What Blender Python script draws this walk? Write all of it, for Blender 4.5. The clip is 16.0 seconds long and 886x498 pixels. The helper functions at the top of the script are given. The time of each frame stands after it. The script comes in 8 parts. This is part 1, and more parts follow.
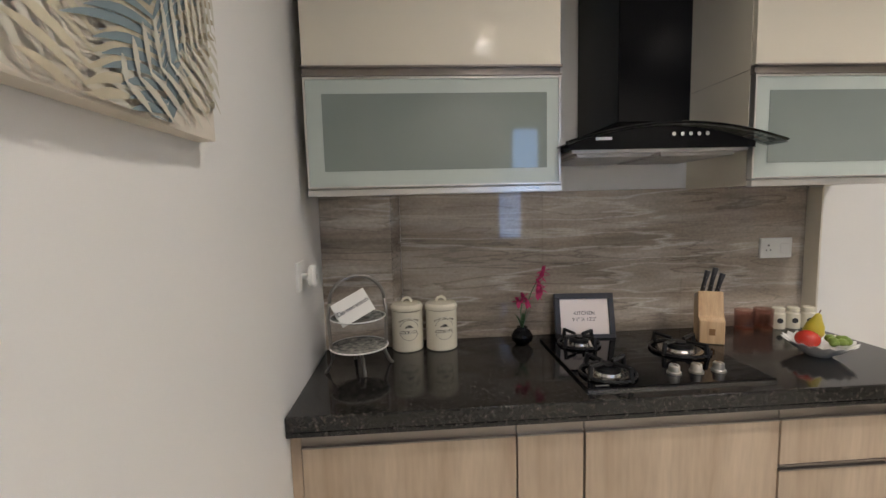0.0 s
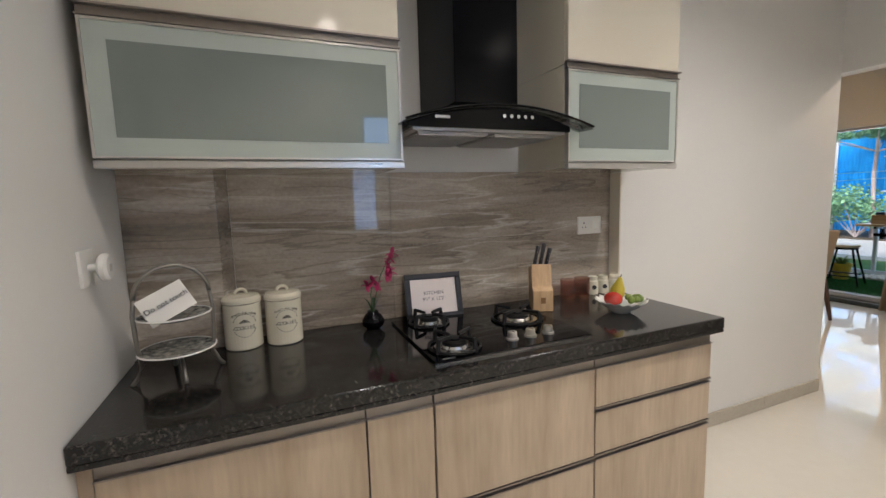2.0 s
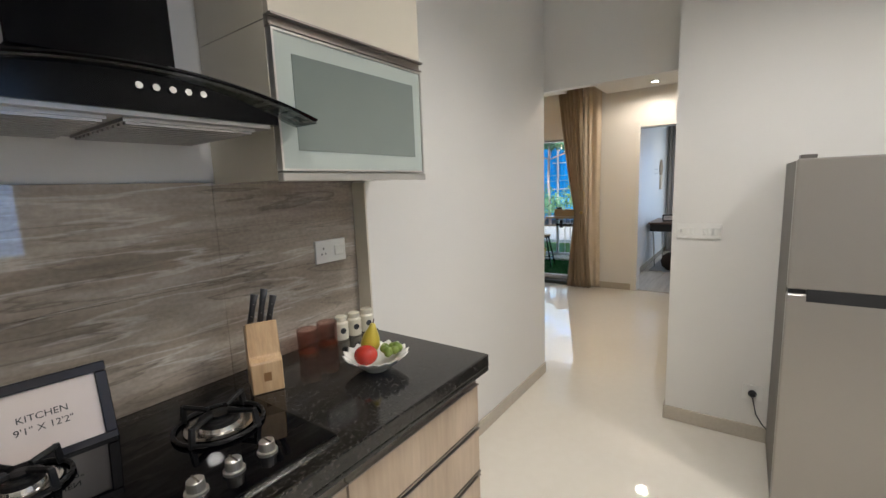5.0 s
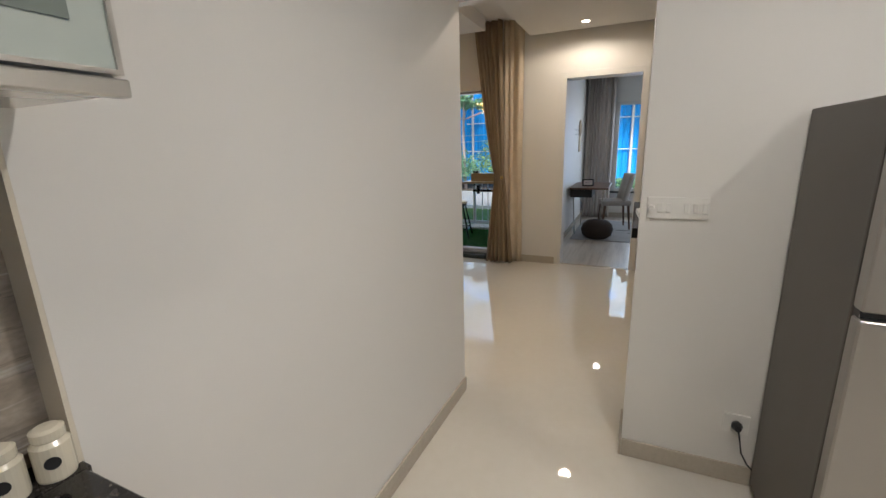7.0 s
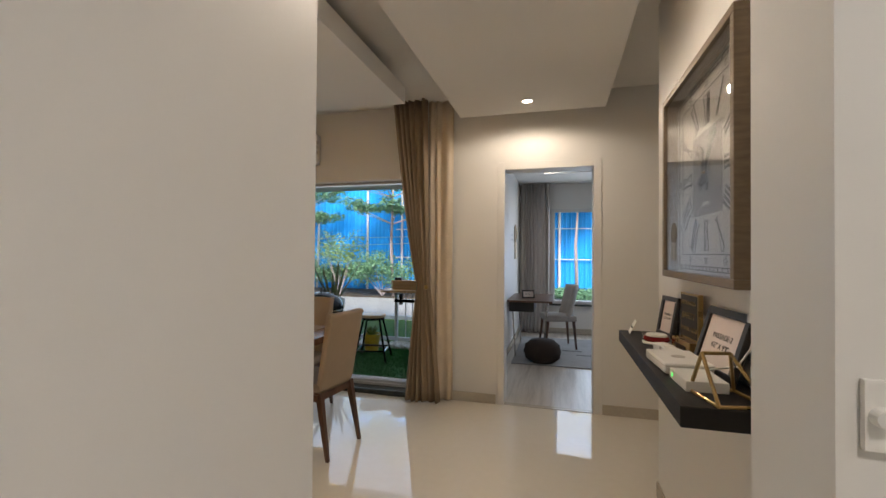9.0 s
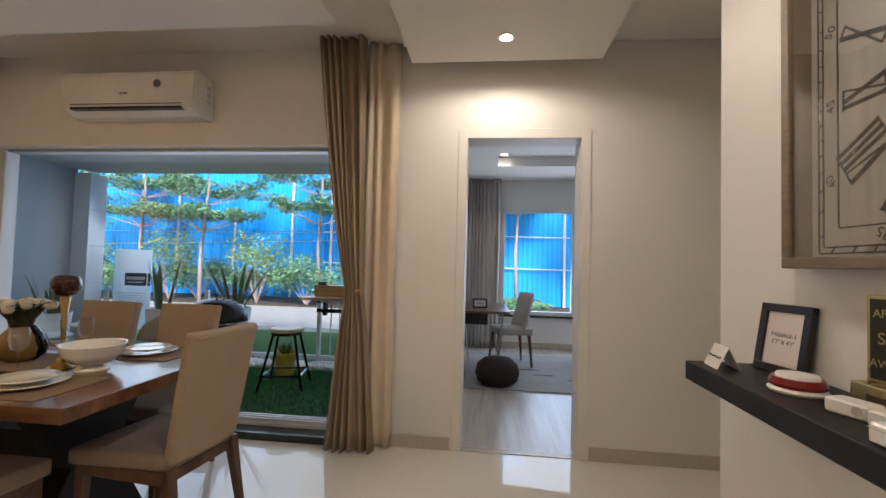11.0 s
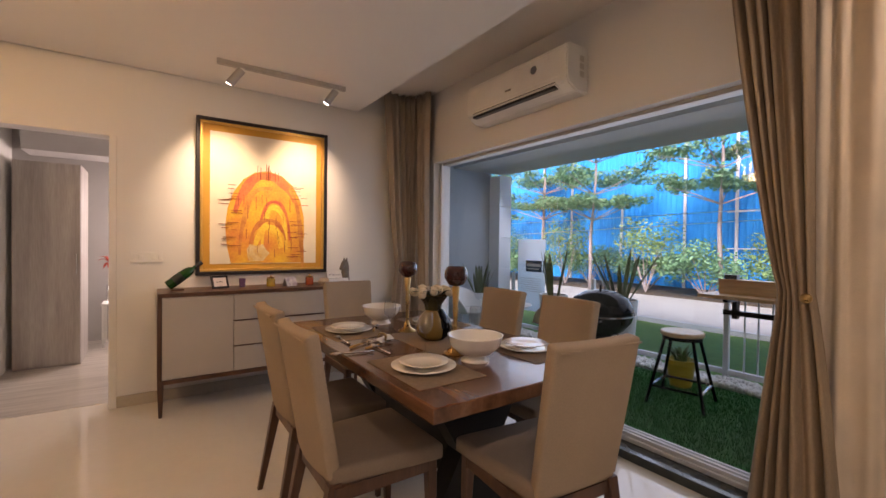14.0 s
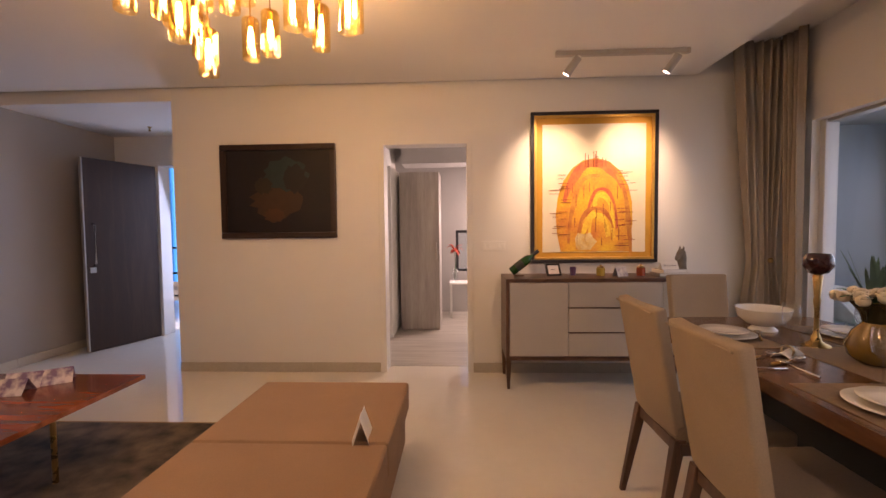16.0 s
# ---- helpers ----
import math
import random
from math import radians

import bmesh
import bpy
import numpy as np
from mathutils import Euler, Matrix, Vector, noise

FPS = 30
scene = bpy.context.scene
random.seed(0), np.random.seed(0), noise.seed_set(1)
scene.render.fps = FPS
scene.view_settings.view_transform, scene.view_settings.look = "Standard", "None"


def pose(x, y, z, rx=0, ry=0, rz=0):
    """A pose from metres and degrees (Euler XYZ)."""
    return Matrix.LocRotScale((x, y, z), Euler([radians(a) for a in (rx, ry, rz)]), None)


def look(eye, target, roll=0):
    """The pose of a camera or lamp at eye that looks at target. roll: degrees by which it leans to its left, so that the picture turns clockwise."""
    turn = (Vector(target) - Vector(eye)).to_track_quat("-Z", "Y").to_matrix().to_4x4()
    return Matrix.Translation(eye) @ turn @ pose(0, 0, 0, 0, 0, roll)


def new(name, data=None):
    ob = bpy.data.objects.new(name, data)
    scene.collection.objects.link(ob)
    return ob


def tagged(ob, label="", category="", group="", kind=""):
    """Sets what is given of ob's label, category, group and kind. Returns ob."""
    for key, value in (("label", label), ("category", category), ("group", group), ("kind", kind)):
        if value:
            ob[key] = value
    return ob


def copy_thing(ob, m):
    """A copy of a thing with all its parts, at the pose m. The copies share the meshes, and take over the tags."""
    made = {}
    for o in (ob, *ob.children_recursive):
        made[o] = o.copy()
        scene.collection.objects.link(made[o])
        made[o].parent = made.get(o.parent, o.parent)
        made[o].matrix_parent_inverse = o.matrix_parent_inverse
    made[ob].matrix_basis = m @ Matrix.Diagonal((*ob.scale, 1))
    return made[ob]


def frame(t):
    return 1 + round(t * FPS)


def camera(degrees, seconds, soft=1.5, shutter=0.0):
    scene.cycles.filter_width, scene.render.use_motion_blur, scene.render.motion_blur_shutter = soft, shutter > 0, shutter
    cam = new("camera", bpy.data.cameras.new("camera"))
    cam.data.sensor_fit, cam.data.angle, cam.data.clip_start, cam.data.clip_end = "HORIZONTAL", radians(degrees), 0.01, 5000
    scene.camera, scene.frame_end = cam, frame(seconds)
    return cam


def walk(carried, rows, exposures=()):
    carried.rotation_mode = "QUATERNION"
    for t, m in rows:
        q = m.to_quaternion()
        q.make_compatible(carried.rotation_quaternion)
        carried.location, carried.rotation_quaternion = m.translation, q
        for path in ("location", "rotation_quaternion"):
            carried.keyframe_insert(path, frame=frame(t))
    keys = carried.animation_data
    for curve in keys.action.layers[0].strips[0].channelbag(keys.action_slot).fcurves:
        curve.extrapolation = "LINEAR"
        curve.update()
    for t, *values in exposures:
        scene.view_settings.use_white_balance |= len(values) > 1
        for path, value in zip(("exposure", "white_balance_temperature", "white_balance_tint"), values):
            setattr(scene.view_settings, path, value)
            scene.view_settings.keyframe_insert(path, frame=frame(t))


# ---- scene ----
cam = camera(92.7, 16.0)
PATH = [
    (0, (1.611, 0.708, 1.437), (1.736, 2.694, 1.239), -1.5),
    (0.5, (1.612, 0.7, 1.383), (1.824, 2.678, 1.171), -1.5),
    (1, (1.625, 0.705, 1.361), (2.001, 2.657, 1.143), -1.3),
    (1.5, (1.648, 0.716, 1.36), (2.256, 2.608, 1.136), -1.4),
    (2, (1.671, 0.746, 1.378), (2.425, 2.584, 1.142), -1.7),
    (2.5, (1.687, 0.796, 1.387), (2.552, 2.584, 1.149), -2.1),
    (3, (1.726, 0.855, 1.397), (2.762, 2.546, 1.144), -2.0),
    (3.5, (1.772, 0.918, 1.41), (3.043, 2.439, 1.147), -2.0),
    (4, (1.818, 0.986, 1.438), (3.264, 2.34, 1.162), -2.1),
    (4.5, (1.907, 1.05, 1.46), (3.446, 2.294, 1.171), -2.1),
    (5, (2.094, 1.124, 1.447), (3.699, 2.282, 1.16), -2.2),
    (5.2, (2.177, 1.148, 1.427), (3.801, 2.286, 1.165), -2.4),
    (7.3, (3.122, 1.546, 1.401), (4.921, 2.297, 0.955), -0.3),
    (7.5, (3.241, 1.582, 1.386), (5.078, 2.336, 1.144), 0.2),
    (8, (3.552, 1.686, 1.399), (5.416, 2.409, 1.349), 0.4),
    (8.5, (3.863, 1.743, 1.367), (5.754, 2.394, 1.355), 0.5),
    (9, (4.2, 1.793, 1.342), (6.129, 2.319, 1.365), 0.4),
    (9.5, (4.509, 1.889, 1.314), (6.475, 2.257, 1.36), 0.6),
    (10, (4.779, 1.965, 1.286), (6.761, 2.231, 1.344), 0.8),
    (10.2, (4.869, 1.983, 1.265), (6.853, 2.232, 1.328), 1.0),
    (12.3, (5.725, 2.265, 1.222), (7.714, 2.464, 1.3), 1.8),
    (12.5, (5.823, 2.265, 1.234), (7.78, 2.671, 1.286), 1.5),
    (13, (5.803, 2.319, 1.237), (7.565, 3.263, 1.265), 1.8),
    (13.5, (5.723, 2.353, 1.241), (7.169, 3.735, 1.237), 1.1),
    (14, (5.657, 2.365, 1.244), (6.79, 4.013, 1.219), 0.7),
    (14.5, (5.597, 2.409, 1.24), (6.479, 4.204, 1.2), 0.5),
    (15, (5.528, 2.493, 1.226), (6.167, 4.387, 1.177), 0.3),
    (15.5, (5.432, 2.564, 1.242), (5.795, 4.53, 1.17), -0.1),
    (16, (5.339, 2.6, 1.257), (5.254, 4.596, 1.167), -0.6),
]
walk(cam, [(t, look(eye, target, roll)) for t, eye, target, roll in PATH],
     [(0, 1.08, 6450, 15), (1, 1.22, 6450, 15), (2.5, 1.06, 6350, 14), (5, 1.1, 6200, 12), (7.5, 0.72, 6450, 14), (9, 0.76, 6600, 15), (10, 0.97, 6300, 14), (12.5, 0.97, 6950, 28), (13.5, 0.95, 7600, 33), (14.5, 0.97, 6350, 28), (16, 0.98, 7550, 39)])

# ---- world and light ----
world = bpy.data.worlds.new("world")
scene.world = world
world.use_nodes = True
_wn = world.node_tree.nodes
_sky = _wn.new("ShaderNodeTexSky")
_sky.sky_type = "NISHITA"
_sky.sun_disc = False
_sky.sun_elevation, _sky.sun_rotation = radians(38), radians(250)
_sky.dust_density = 3.0
world.node_tree.links.new(_sky.outputs[0], _wn["Background"].inputs[0])
_wn["Background"].inputs[1].default_value = 0.15


def lamp(name, kind, m, energy, color, size=0.1, spot=None, size_y=None, blend=0.5):
    data = bpy.data.lights.new(name, kind)
    data.energy, data.color = energy, color
    if kind == "AREA":
        data.size = size
        if size_y:
            data.shape, data.size_y = "RECTANGLE", size_y
    elif kind == "SUN":
        data.angle = radians(size)
    else:
        data.shadow_soft_size = size
    if spot:
        data.spot_size, data.spot_blend = radians(spot), blend
    ob = new(name, data)
    ob.matrix_world = m
    return ob


lamp("sun", "SUN", look((0, 0, 0), (0.80, 0.28, -0.62)), 4.0, (1.0, 0.97, 0.93), 18)
NEUTRAL, WARM, AMBER = (1.0, 0.955, 0.88), (1.0, 0.87, 0.70), (1.0, 0.77, 0.52)
KITCHEN_SPOTS = [(2.2, 1.1), (3.7, 1.1), (2.2, -0.1), (3.7, -0.1)]
for (_x, _y), _e in zip(KITCHEN_SPOTS, (20, 34, 20, 34)):
    lamp("downlight_beam", "SPOT", look((_x, _y, 2.71), (_x, _y, 0)), _e, NEUTRAL, 0.06, 150, blend=0.9)
PASSAGE_SPOTS = [(7.51, 2.03), (5.75, 2.03)]
for (_x, _y), _e in zip(PASSAGE_SPOTS, (17, 21)):
    lamp("downlight_beam", "SPOT", look((_x, _y, 2.51), (_x, _y, 0)), _e, WARM, 0.06, 178, blend=0.35)
lamp("bedroom_beam", "SPOT", look((10.6, 1.92, 2.64), (10.6, 1.92, 0)), 9, NEUTRAL, 0.06, 150, blend=0.9)
# daylight through the openings
lamp("balcony_daylight", "AREA", look((8.35, 4.45, 1.15), (5.0, 4.45, 0.9)), 4.5, (0.72, 0.86, 1.0), 2.8, size_y=1.9)
lamp("bedroom_daylight", "AREA", look((11.7, 0.6, 1.3), (9.0, 0.9, 0.8)), 20, (0.72, 0.86, 1.0), 2.4, size_y=1.5)
lamp("entrance_daylight", "AREA", look((2.15, 7.9, 1.2), (2.3, 5.0, 0.2)), 8, (0.42, 0.64, 1.0), 0.8, size_y=1.7)
lamp("kitchen_window_daylight", "AREA", look((2.675, -0.63, 1.61), (2.675, 1.0, 1.61)), 1.7, (0.38, 0.62, 1.0), 0.24, size_y=1.08)
# warm fill lamp added beside the window to brighten the side room
lamp("side_room_fill", "AREA", look((6.1, 8.85, 1.45), (4.6, 7.6, 0.9)), 28, (1.0, 0.93, 0.86), 0.9, size_y=0.9)
lamp("balcony_skylight", "AREA", look((10.3, 4.7, 1.35), (8.6, 4.7, 0.1)), 17, (0.78, 0.89, 1.0), 4.2, size_y=1.7)
# chandelier bulbs and track spots
for _x, _y, _z in ((4.12, 4.42, 2.08), (4.45, 4.30, 2.05), (4.45, 4.52, 2.12), (4.78, 4.40, 2.08)):
    lamp("chandelier_light", "POINT", pose(_x, _y, _z), 2.9, AMBER, 0.05)
for _x, _tx, _tz in ((6.09, 6.13, 1.66), (6.79, 6.79, 1.74)):
    lamp("track_spot", "SPOT", look((_x, 5.71, 2.34), (_tx, 6.285, _tz)), 42, (1.0, 0.80, 0.52), 0.05, 70, blend=1.0)

# ---- materials ----
def mat(name, color, rough=0.6, metal=0.0, color2=None, scale=6.0, amount=0.5, bump=0.0, bump_scale=None, stretch=(1, 1, 1), fine=0.0, coat=0.0, random_hue=0.0, transmission=0.0, ior=1.45, rough_var=0.06, detail=6.0):
    """A node material: two scales of colour variation, uneven gloss and a little relief."""
    m = bpy.data.materials.new(name)
    m.use_nodes = True
    nt = m.node_tree
    b = nt.nodes["Principled BSDF"]
    b.inputs["Roughness"].default_value, b.inputs["Metallic"].default_value = rough, metal
    b.inputs["Coat Weight"].default_value = coat
    b.inputs["Coat Roughness"].default_value = 0.05
    b.inputs["Transmission Weight"].default_value, b.inputs["IOR"].default_value = transmission, ior
    co = nt.nodes.new("ShaderNodeTexCoord")
    mp = nt.nodes.new("ShaderNodeMapping")
    mp.inputs["Scale"].default_value = stretch
    nt.links.new(co.outputs["Object"], mp.inputs["Vector"])
    n1 = nt.nodes.new("ShaderNodeTexNoise")
    n1.inputs["Scale"].default_value, n1.inputs["Detail"].default_value = scale, detail
    nt.links.new(mp.outputs[0], n1.inputs["Vector"])
    c2 = color2 or tuple(c * 0.86 for c in color)
    ramp = nt.nodes.new("ShaderNodeValToRGB")
    ramp.color_ramp.elements[0].position, ramp.color_ramp.elements[1].position = 0.5 - 0.5 * amount, 0.5 + 0.5 * amount
    ramp.color_ramp.elements[0].color, ramp.color_ramp.elements[1].color = (*c2, 1), (*color, 1)
    nt.links.new(n1.outputs["Fac"], ramp.inputs["Fac"])
    out = ramp.outputs[0]
    n2 = nt.nodes.new("ShaderNodeTexNoise")
    n2.inputs["Scale"].default_value, n2.inputs["Detail"].default_value = (bump_scale or scale * 12), 4.0
    nt.links.new(mp.outputs[0], n2.inputs["Vector"])
    if fine:
        mix = nt.nodes.new("ShaderNodeMixRGB")
        mix.blend_type = "OVERLAY"
        mix.inputs[0].default_value = fine
        nt.links.new(out, mix.inputs[1])
        nt.links.new(n2.outputs["Fac"], mix.inputs[2])
        out = mix.outputs[0]
    if random_hue:
        info = nt.nodes.new("ShaderNodeObjectInfo")
        hsv = nt.nodes.new("ShaderNodeHueSaturation")
        rg = nt.nodes.new("ShaderNodeMapRange")
        rg.inputs["To Min"].default_value, rg.inputs["To Max"].default_value = 1 - random_hue, 1 + random_hue
        nt.links.new(info.outputs["Random"], rg.inputs["Value"])
        nt.links.new(rg.outputs[0], hsv.inputs["Value"])
        nt.links.new(out, hsv.inputs["Color"])
        out = hsv.outputs[0]
    nt.links.new(out, b.inputs["Base Color"])
    rr = nt.nodes.new("ShaderNodeMapRange")
    rr.inputs["To Min"].default_value, rr.inputs["To Max"].default_value = max(0.01, rough - rough_var), min(1, rough + rough_var)
    nt.links.new(n1.outputs["Fac"], rr.inputs["Value"])
    nt.links.new(rr.outputs[0], b.inputs["Roughness"])
    if bump:
        bp = nt.nodes.new("ShaderNodeBump")
        bp.inputs["Strength"].default_value, bp.inputs["Distance"].default_value = bump, 0.004
        nt.links.new(n2.outputs["Fac"], bp.inputs["Height"])
        nt.links.new(bp.outputs[0], b.inputs["Normal"])
    return m


def glow(name, color, strength):
    m = bpy.data.materials.new(name)
    m.use_nodes = True
    b = m.node_tree.nodes["Principled BSDF"]
    b.inputs["Base Color"].default_value = (*color, 1)
    b.inputs["Emission Color"].default_value = (*color, 1)
    b.inputs["Emission Strength"].default_value = strength
    return m


def pane_mat(name, tint=(0.97, 0.99, 1.0), gloss=0.06, rough=0.0):
    """A thin pane: clear, with a Fresnel-driven gloss."""
    m = bpy.data.materials.new(name)
    m.use_nodes = True
    nt = m.node_tree
    nt.nodes.remove(nt.nodes["Principled BSDF"])
    tr, gl, mx = nt.nodes.new("ShaderNodeBsdfTransparent"), nt.nodes.new("ShaderNodeBsdfGlossy"), nt.nodes.new("ShaderNodeMixShader")
    lw, pw, fr = nt.nodes.new("ShaderNodeLayerWeight"), nt.nodes.new("ShaderNodeMath"), nt.nodes.new("ShaderNodeMath")
    pw.operation, fr.operation = "POWER", "MULTIPLY_ADD"
    lw.inputs["Blend"].default_value = 0.5
    pw.inputs[1].default_value = 4.0
    fr.inputs[1].default_value, fr.inputs[2].default_value = 0.6, gloss * 0.6
    nt.links.new(lw.outputs["Facing"], pw.inputs[0])
    nt.links.new(pw.outputs[0], fr.inputs[0])
    tr.inputs[0].default_value = (*tint, 1)
    gl.inputs["Roughness"].default_value = rough
    nt.links.new(fr.outputs[0], mx.inputs[0])
    nt.links.new(tr.outputs[0], mx.inputs[1])
    nt.links.new(gl.outputs[0], mx.inputs[2])
    nt.links.new(mx.outputs[0], nt.nodes["Material Output"].inputs[0])
    return m


def translucent_mat(name, color, share=0.7):
    """A thin sheet that lets daylight through."""
    m = bpy.data.materials.new(name)
    m.use_nodes = True
    nt = m.node_tree
    tl, mx = nt.nodes.new("ShaderNodeBsdfTranslucent"), nt.nodes.new("ShaderNodeMixShader")
    b = nt.nodes["Principled BSDF"]
    b.inputs["Base Color"].default_value, b.inputs["Roughness"].default_value = (*color, 1), 0.5
    tl.inputs["Color"].default_value = (*color, 1)
    mx.inputs[0].default_value = share
    nt.links.new(b.outputs[0], mx.inputs[1])
    nt.links.new(tl.outputs[0], mx.inputs[2])
    nt.links.new(mx.outputs[0], nt.nodes["Material Output"].inputs[0])
    return m


def banded(name, colors, axis_scale, rough=0.2, distort=4.0, scale=1.5, stretch=(1, 1, 1), coat=0.0, bump=0.0, rotate=0.0, fine=0.25, random_shift=False, low=0.28, span=0.44, knots=None):
    """Veined stone or wood grain: stretched noise run through a band of colours."""
    m = bpy.data.materials.new(name)
    m.use_nodes = True
    nt = m.node_tree
    b = nt.nodes["Principled BSDF"]
    b.inputs["Roughness"].default_value, b.inputs["Coat Weight"].default_value = rough, coat
    co, mp = nt.nodes.new("ShaderNodeTexCoord"), nt.nodes.new("ShaderNodeMapping")
    mp.inputs["Scale"].default_value = stretch
    mp.inputs["Rotation"].default_value = (0, radians(rotate), 0)
    nt.links.new(co.outputs["Object"], mp.inputs["Vector"])
    if random_shift:
        info = nt.nodes.new("ShaderNodeObjectInfo")
        mul = nt.nodes.new("ShaderNodeVectorMath")
        mul.operation = "SCALE"
        mul.inputs[0].default_value = (13.0, 7.0, 5.0)
        nt.links.new(info.outputs["Random"], mul.inputs["Scale"])
        nt.links.new(mul.outputs[0], mp.inputs["Location"])
    n = nt.nodes.new("ShaderNodeTexNoise")
    n.inputs["Scale"].default_value, n.inputs["Detail"].default_value, n.inputs["Distortion"].default_value = scale, 9.0, distort * 0.15
    nt.links.new(mp.outputs[0], n.inputs["Vector"])
    ramp = nt.nodes.new("ShaderNodeValToRGB")
    els = ramp.color_ramp.elements
    for k in range(len(colors) - 2):
        els.new(0.5)
    for k, c in enumerate(colors):
        els[k].position = low + span * k / (len(colors) - 1)
        els[k].color = (*c, 1)
    nt.links.new(n.outputs["Fac"], ramp.inputs["Fac"])
    n2 = nt.nodes.new("ShaderNodeTexNoise")
    n2.inputs["Scale"].default_value, n2.inputs["Detail"].default_value = scale * axis_scale, 6.0
    nt.links.new(mp.outputs[0], n2.inputs["Vector"])
    mix = nt.nodes.new("ShaderNodeMixRGB")
    mix.blend_type = "OVERLAY"
    mix.inputs[0].default_value = fine
    nt.links.new(ramp.outputs[0], mix.inputs[1])
    nt.links.new(n2.outputs["Fac"], mix.inputs[2])
    nt.links.new(mix.outputs[0], b.inputs["Base Color"])
    if knots:
        mk, vo, kr, km = (nt.nodes.new(n) for n in ("ShaderNodeMapping", "ShaderNodeTexVoronoi", "ShaderNodeValToRGB", "ShaderNodeMixRGB"))
        mk.inputs["Scale"].default_value = (3.4, 1.0, 1.5)
        vo.inputs["Scale"].default_value = 1.6
        nt.links.new(co.outputs["Object"], mk.inputs["Vector"])
        nt.links.new(mk.outputs[0], vo.inputs["Vector"])
        nt.links.new(vo.outputs["Distance"], kr.inputs["Fac"])
        kr.color_ramp.elements[0].position, kr.color_ramp.elements[1].position = 0.02, 0.075
        kr.color_ramp.elements[0].color, kr.color_ramp.elements[1].color = (0.5, 0.5, 0.5, 1), (0, 0, 0, 1)
        nt.links.new(kr.outputs[0], km.inputs[0])
        nt.links.new(mix.outputs[0], km.inputs[1])
        km.inputs[2].default_value = (*knots, 1)
        nt.links.new(km.outputs[0], b.inputs["Base Color"])
    if bump:
        bp = nt.nodes.new("ShaderNodeBump")
        bp.inputs["Strength"].default_value, bp.inputs["Distance"].default_value = bump, 0.003
        nt.links.new(n2.outputs["Fac"], bp.inputs["Height"])
        nt.links.new(bp.outputs[0], b.inputs["Normal"])
    return m


def granite_mat():
    m = bpy.data.materials.new("black_granite")
    m.use_nodes = True
    nt = m.node_tree
    b = nt.nodes["Principled BSDF"]
    b.inputs["Roughness"].default_value = 0.10
    co = nt.nodes.new("ShaderNodeTexCoord")
    v = nt.nodes.new("ShaderNodeTexNoise")
    v.inputs["Scale"].default_value, v.inputs["Detail"].default_value = 300, 5
    w = nt.nodes.new("ShaderNodeTexNoise")
    w.inputs["Scale"].default_value, w.inputs["Detail"].default_value = 95, 4
    nt.links.new(co.outputs["Object"], v.inputs["Vector"])
    nt.links.new(co.outputs["Object"], w.inputs["Vector"])
    add = nt.nodes.new("ShaderNodeMath")
    add.operation = "MULTIPLY"
    nt.links.new(v.outputs["Fac"], add.inputs[0])
    nt.links.new(w.outputs["Fac"], add.inputs[1])
    r = nt.nodes.new("ShaderNodeValToRGB")
    e = r.color_ramp.elements
    e[0].position, e[0].color = 0.18, (0.003, 0.003, 0.003, 1)
    e[1].position, e[1].color = 0.48, (0.13, 0.112, 0.096, 1)
    k = e.new(0.30)
    k.color = (0.02, 0.018, 0.016, 1)
    nt.links.new(add.outputs[0], r.inputs["Fac"])
    nt.links.new(r.outputs[0], b.inputs["Base Color"])
    return m


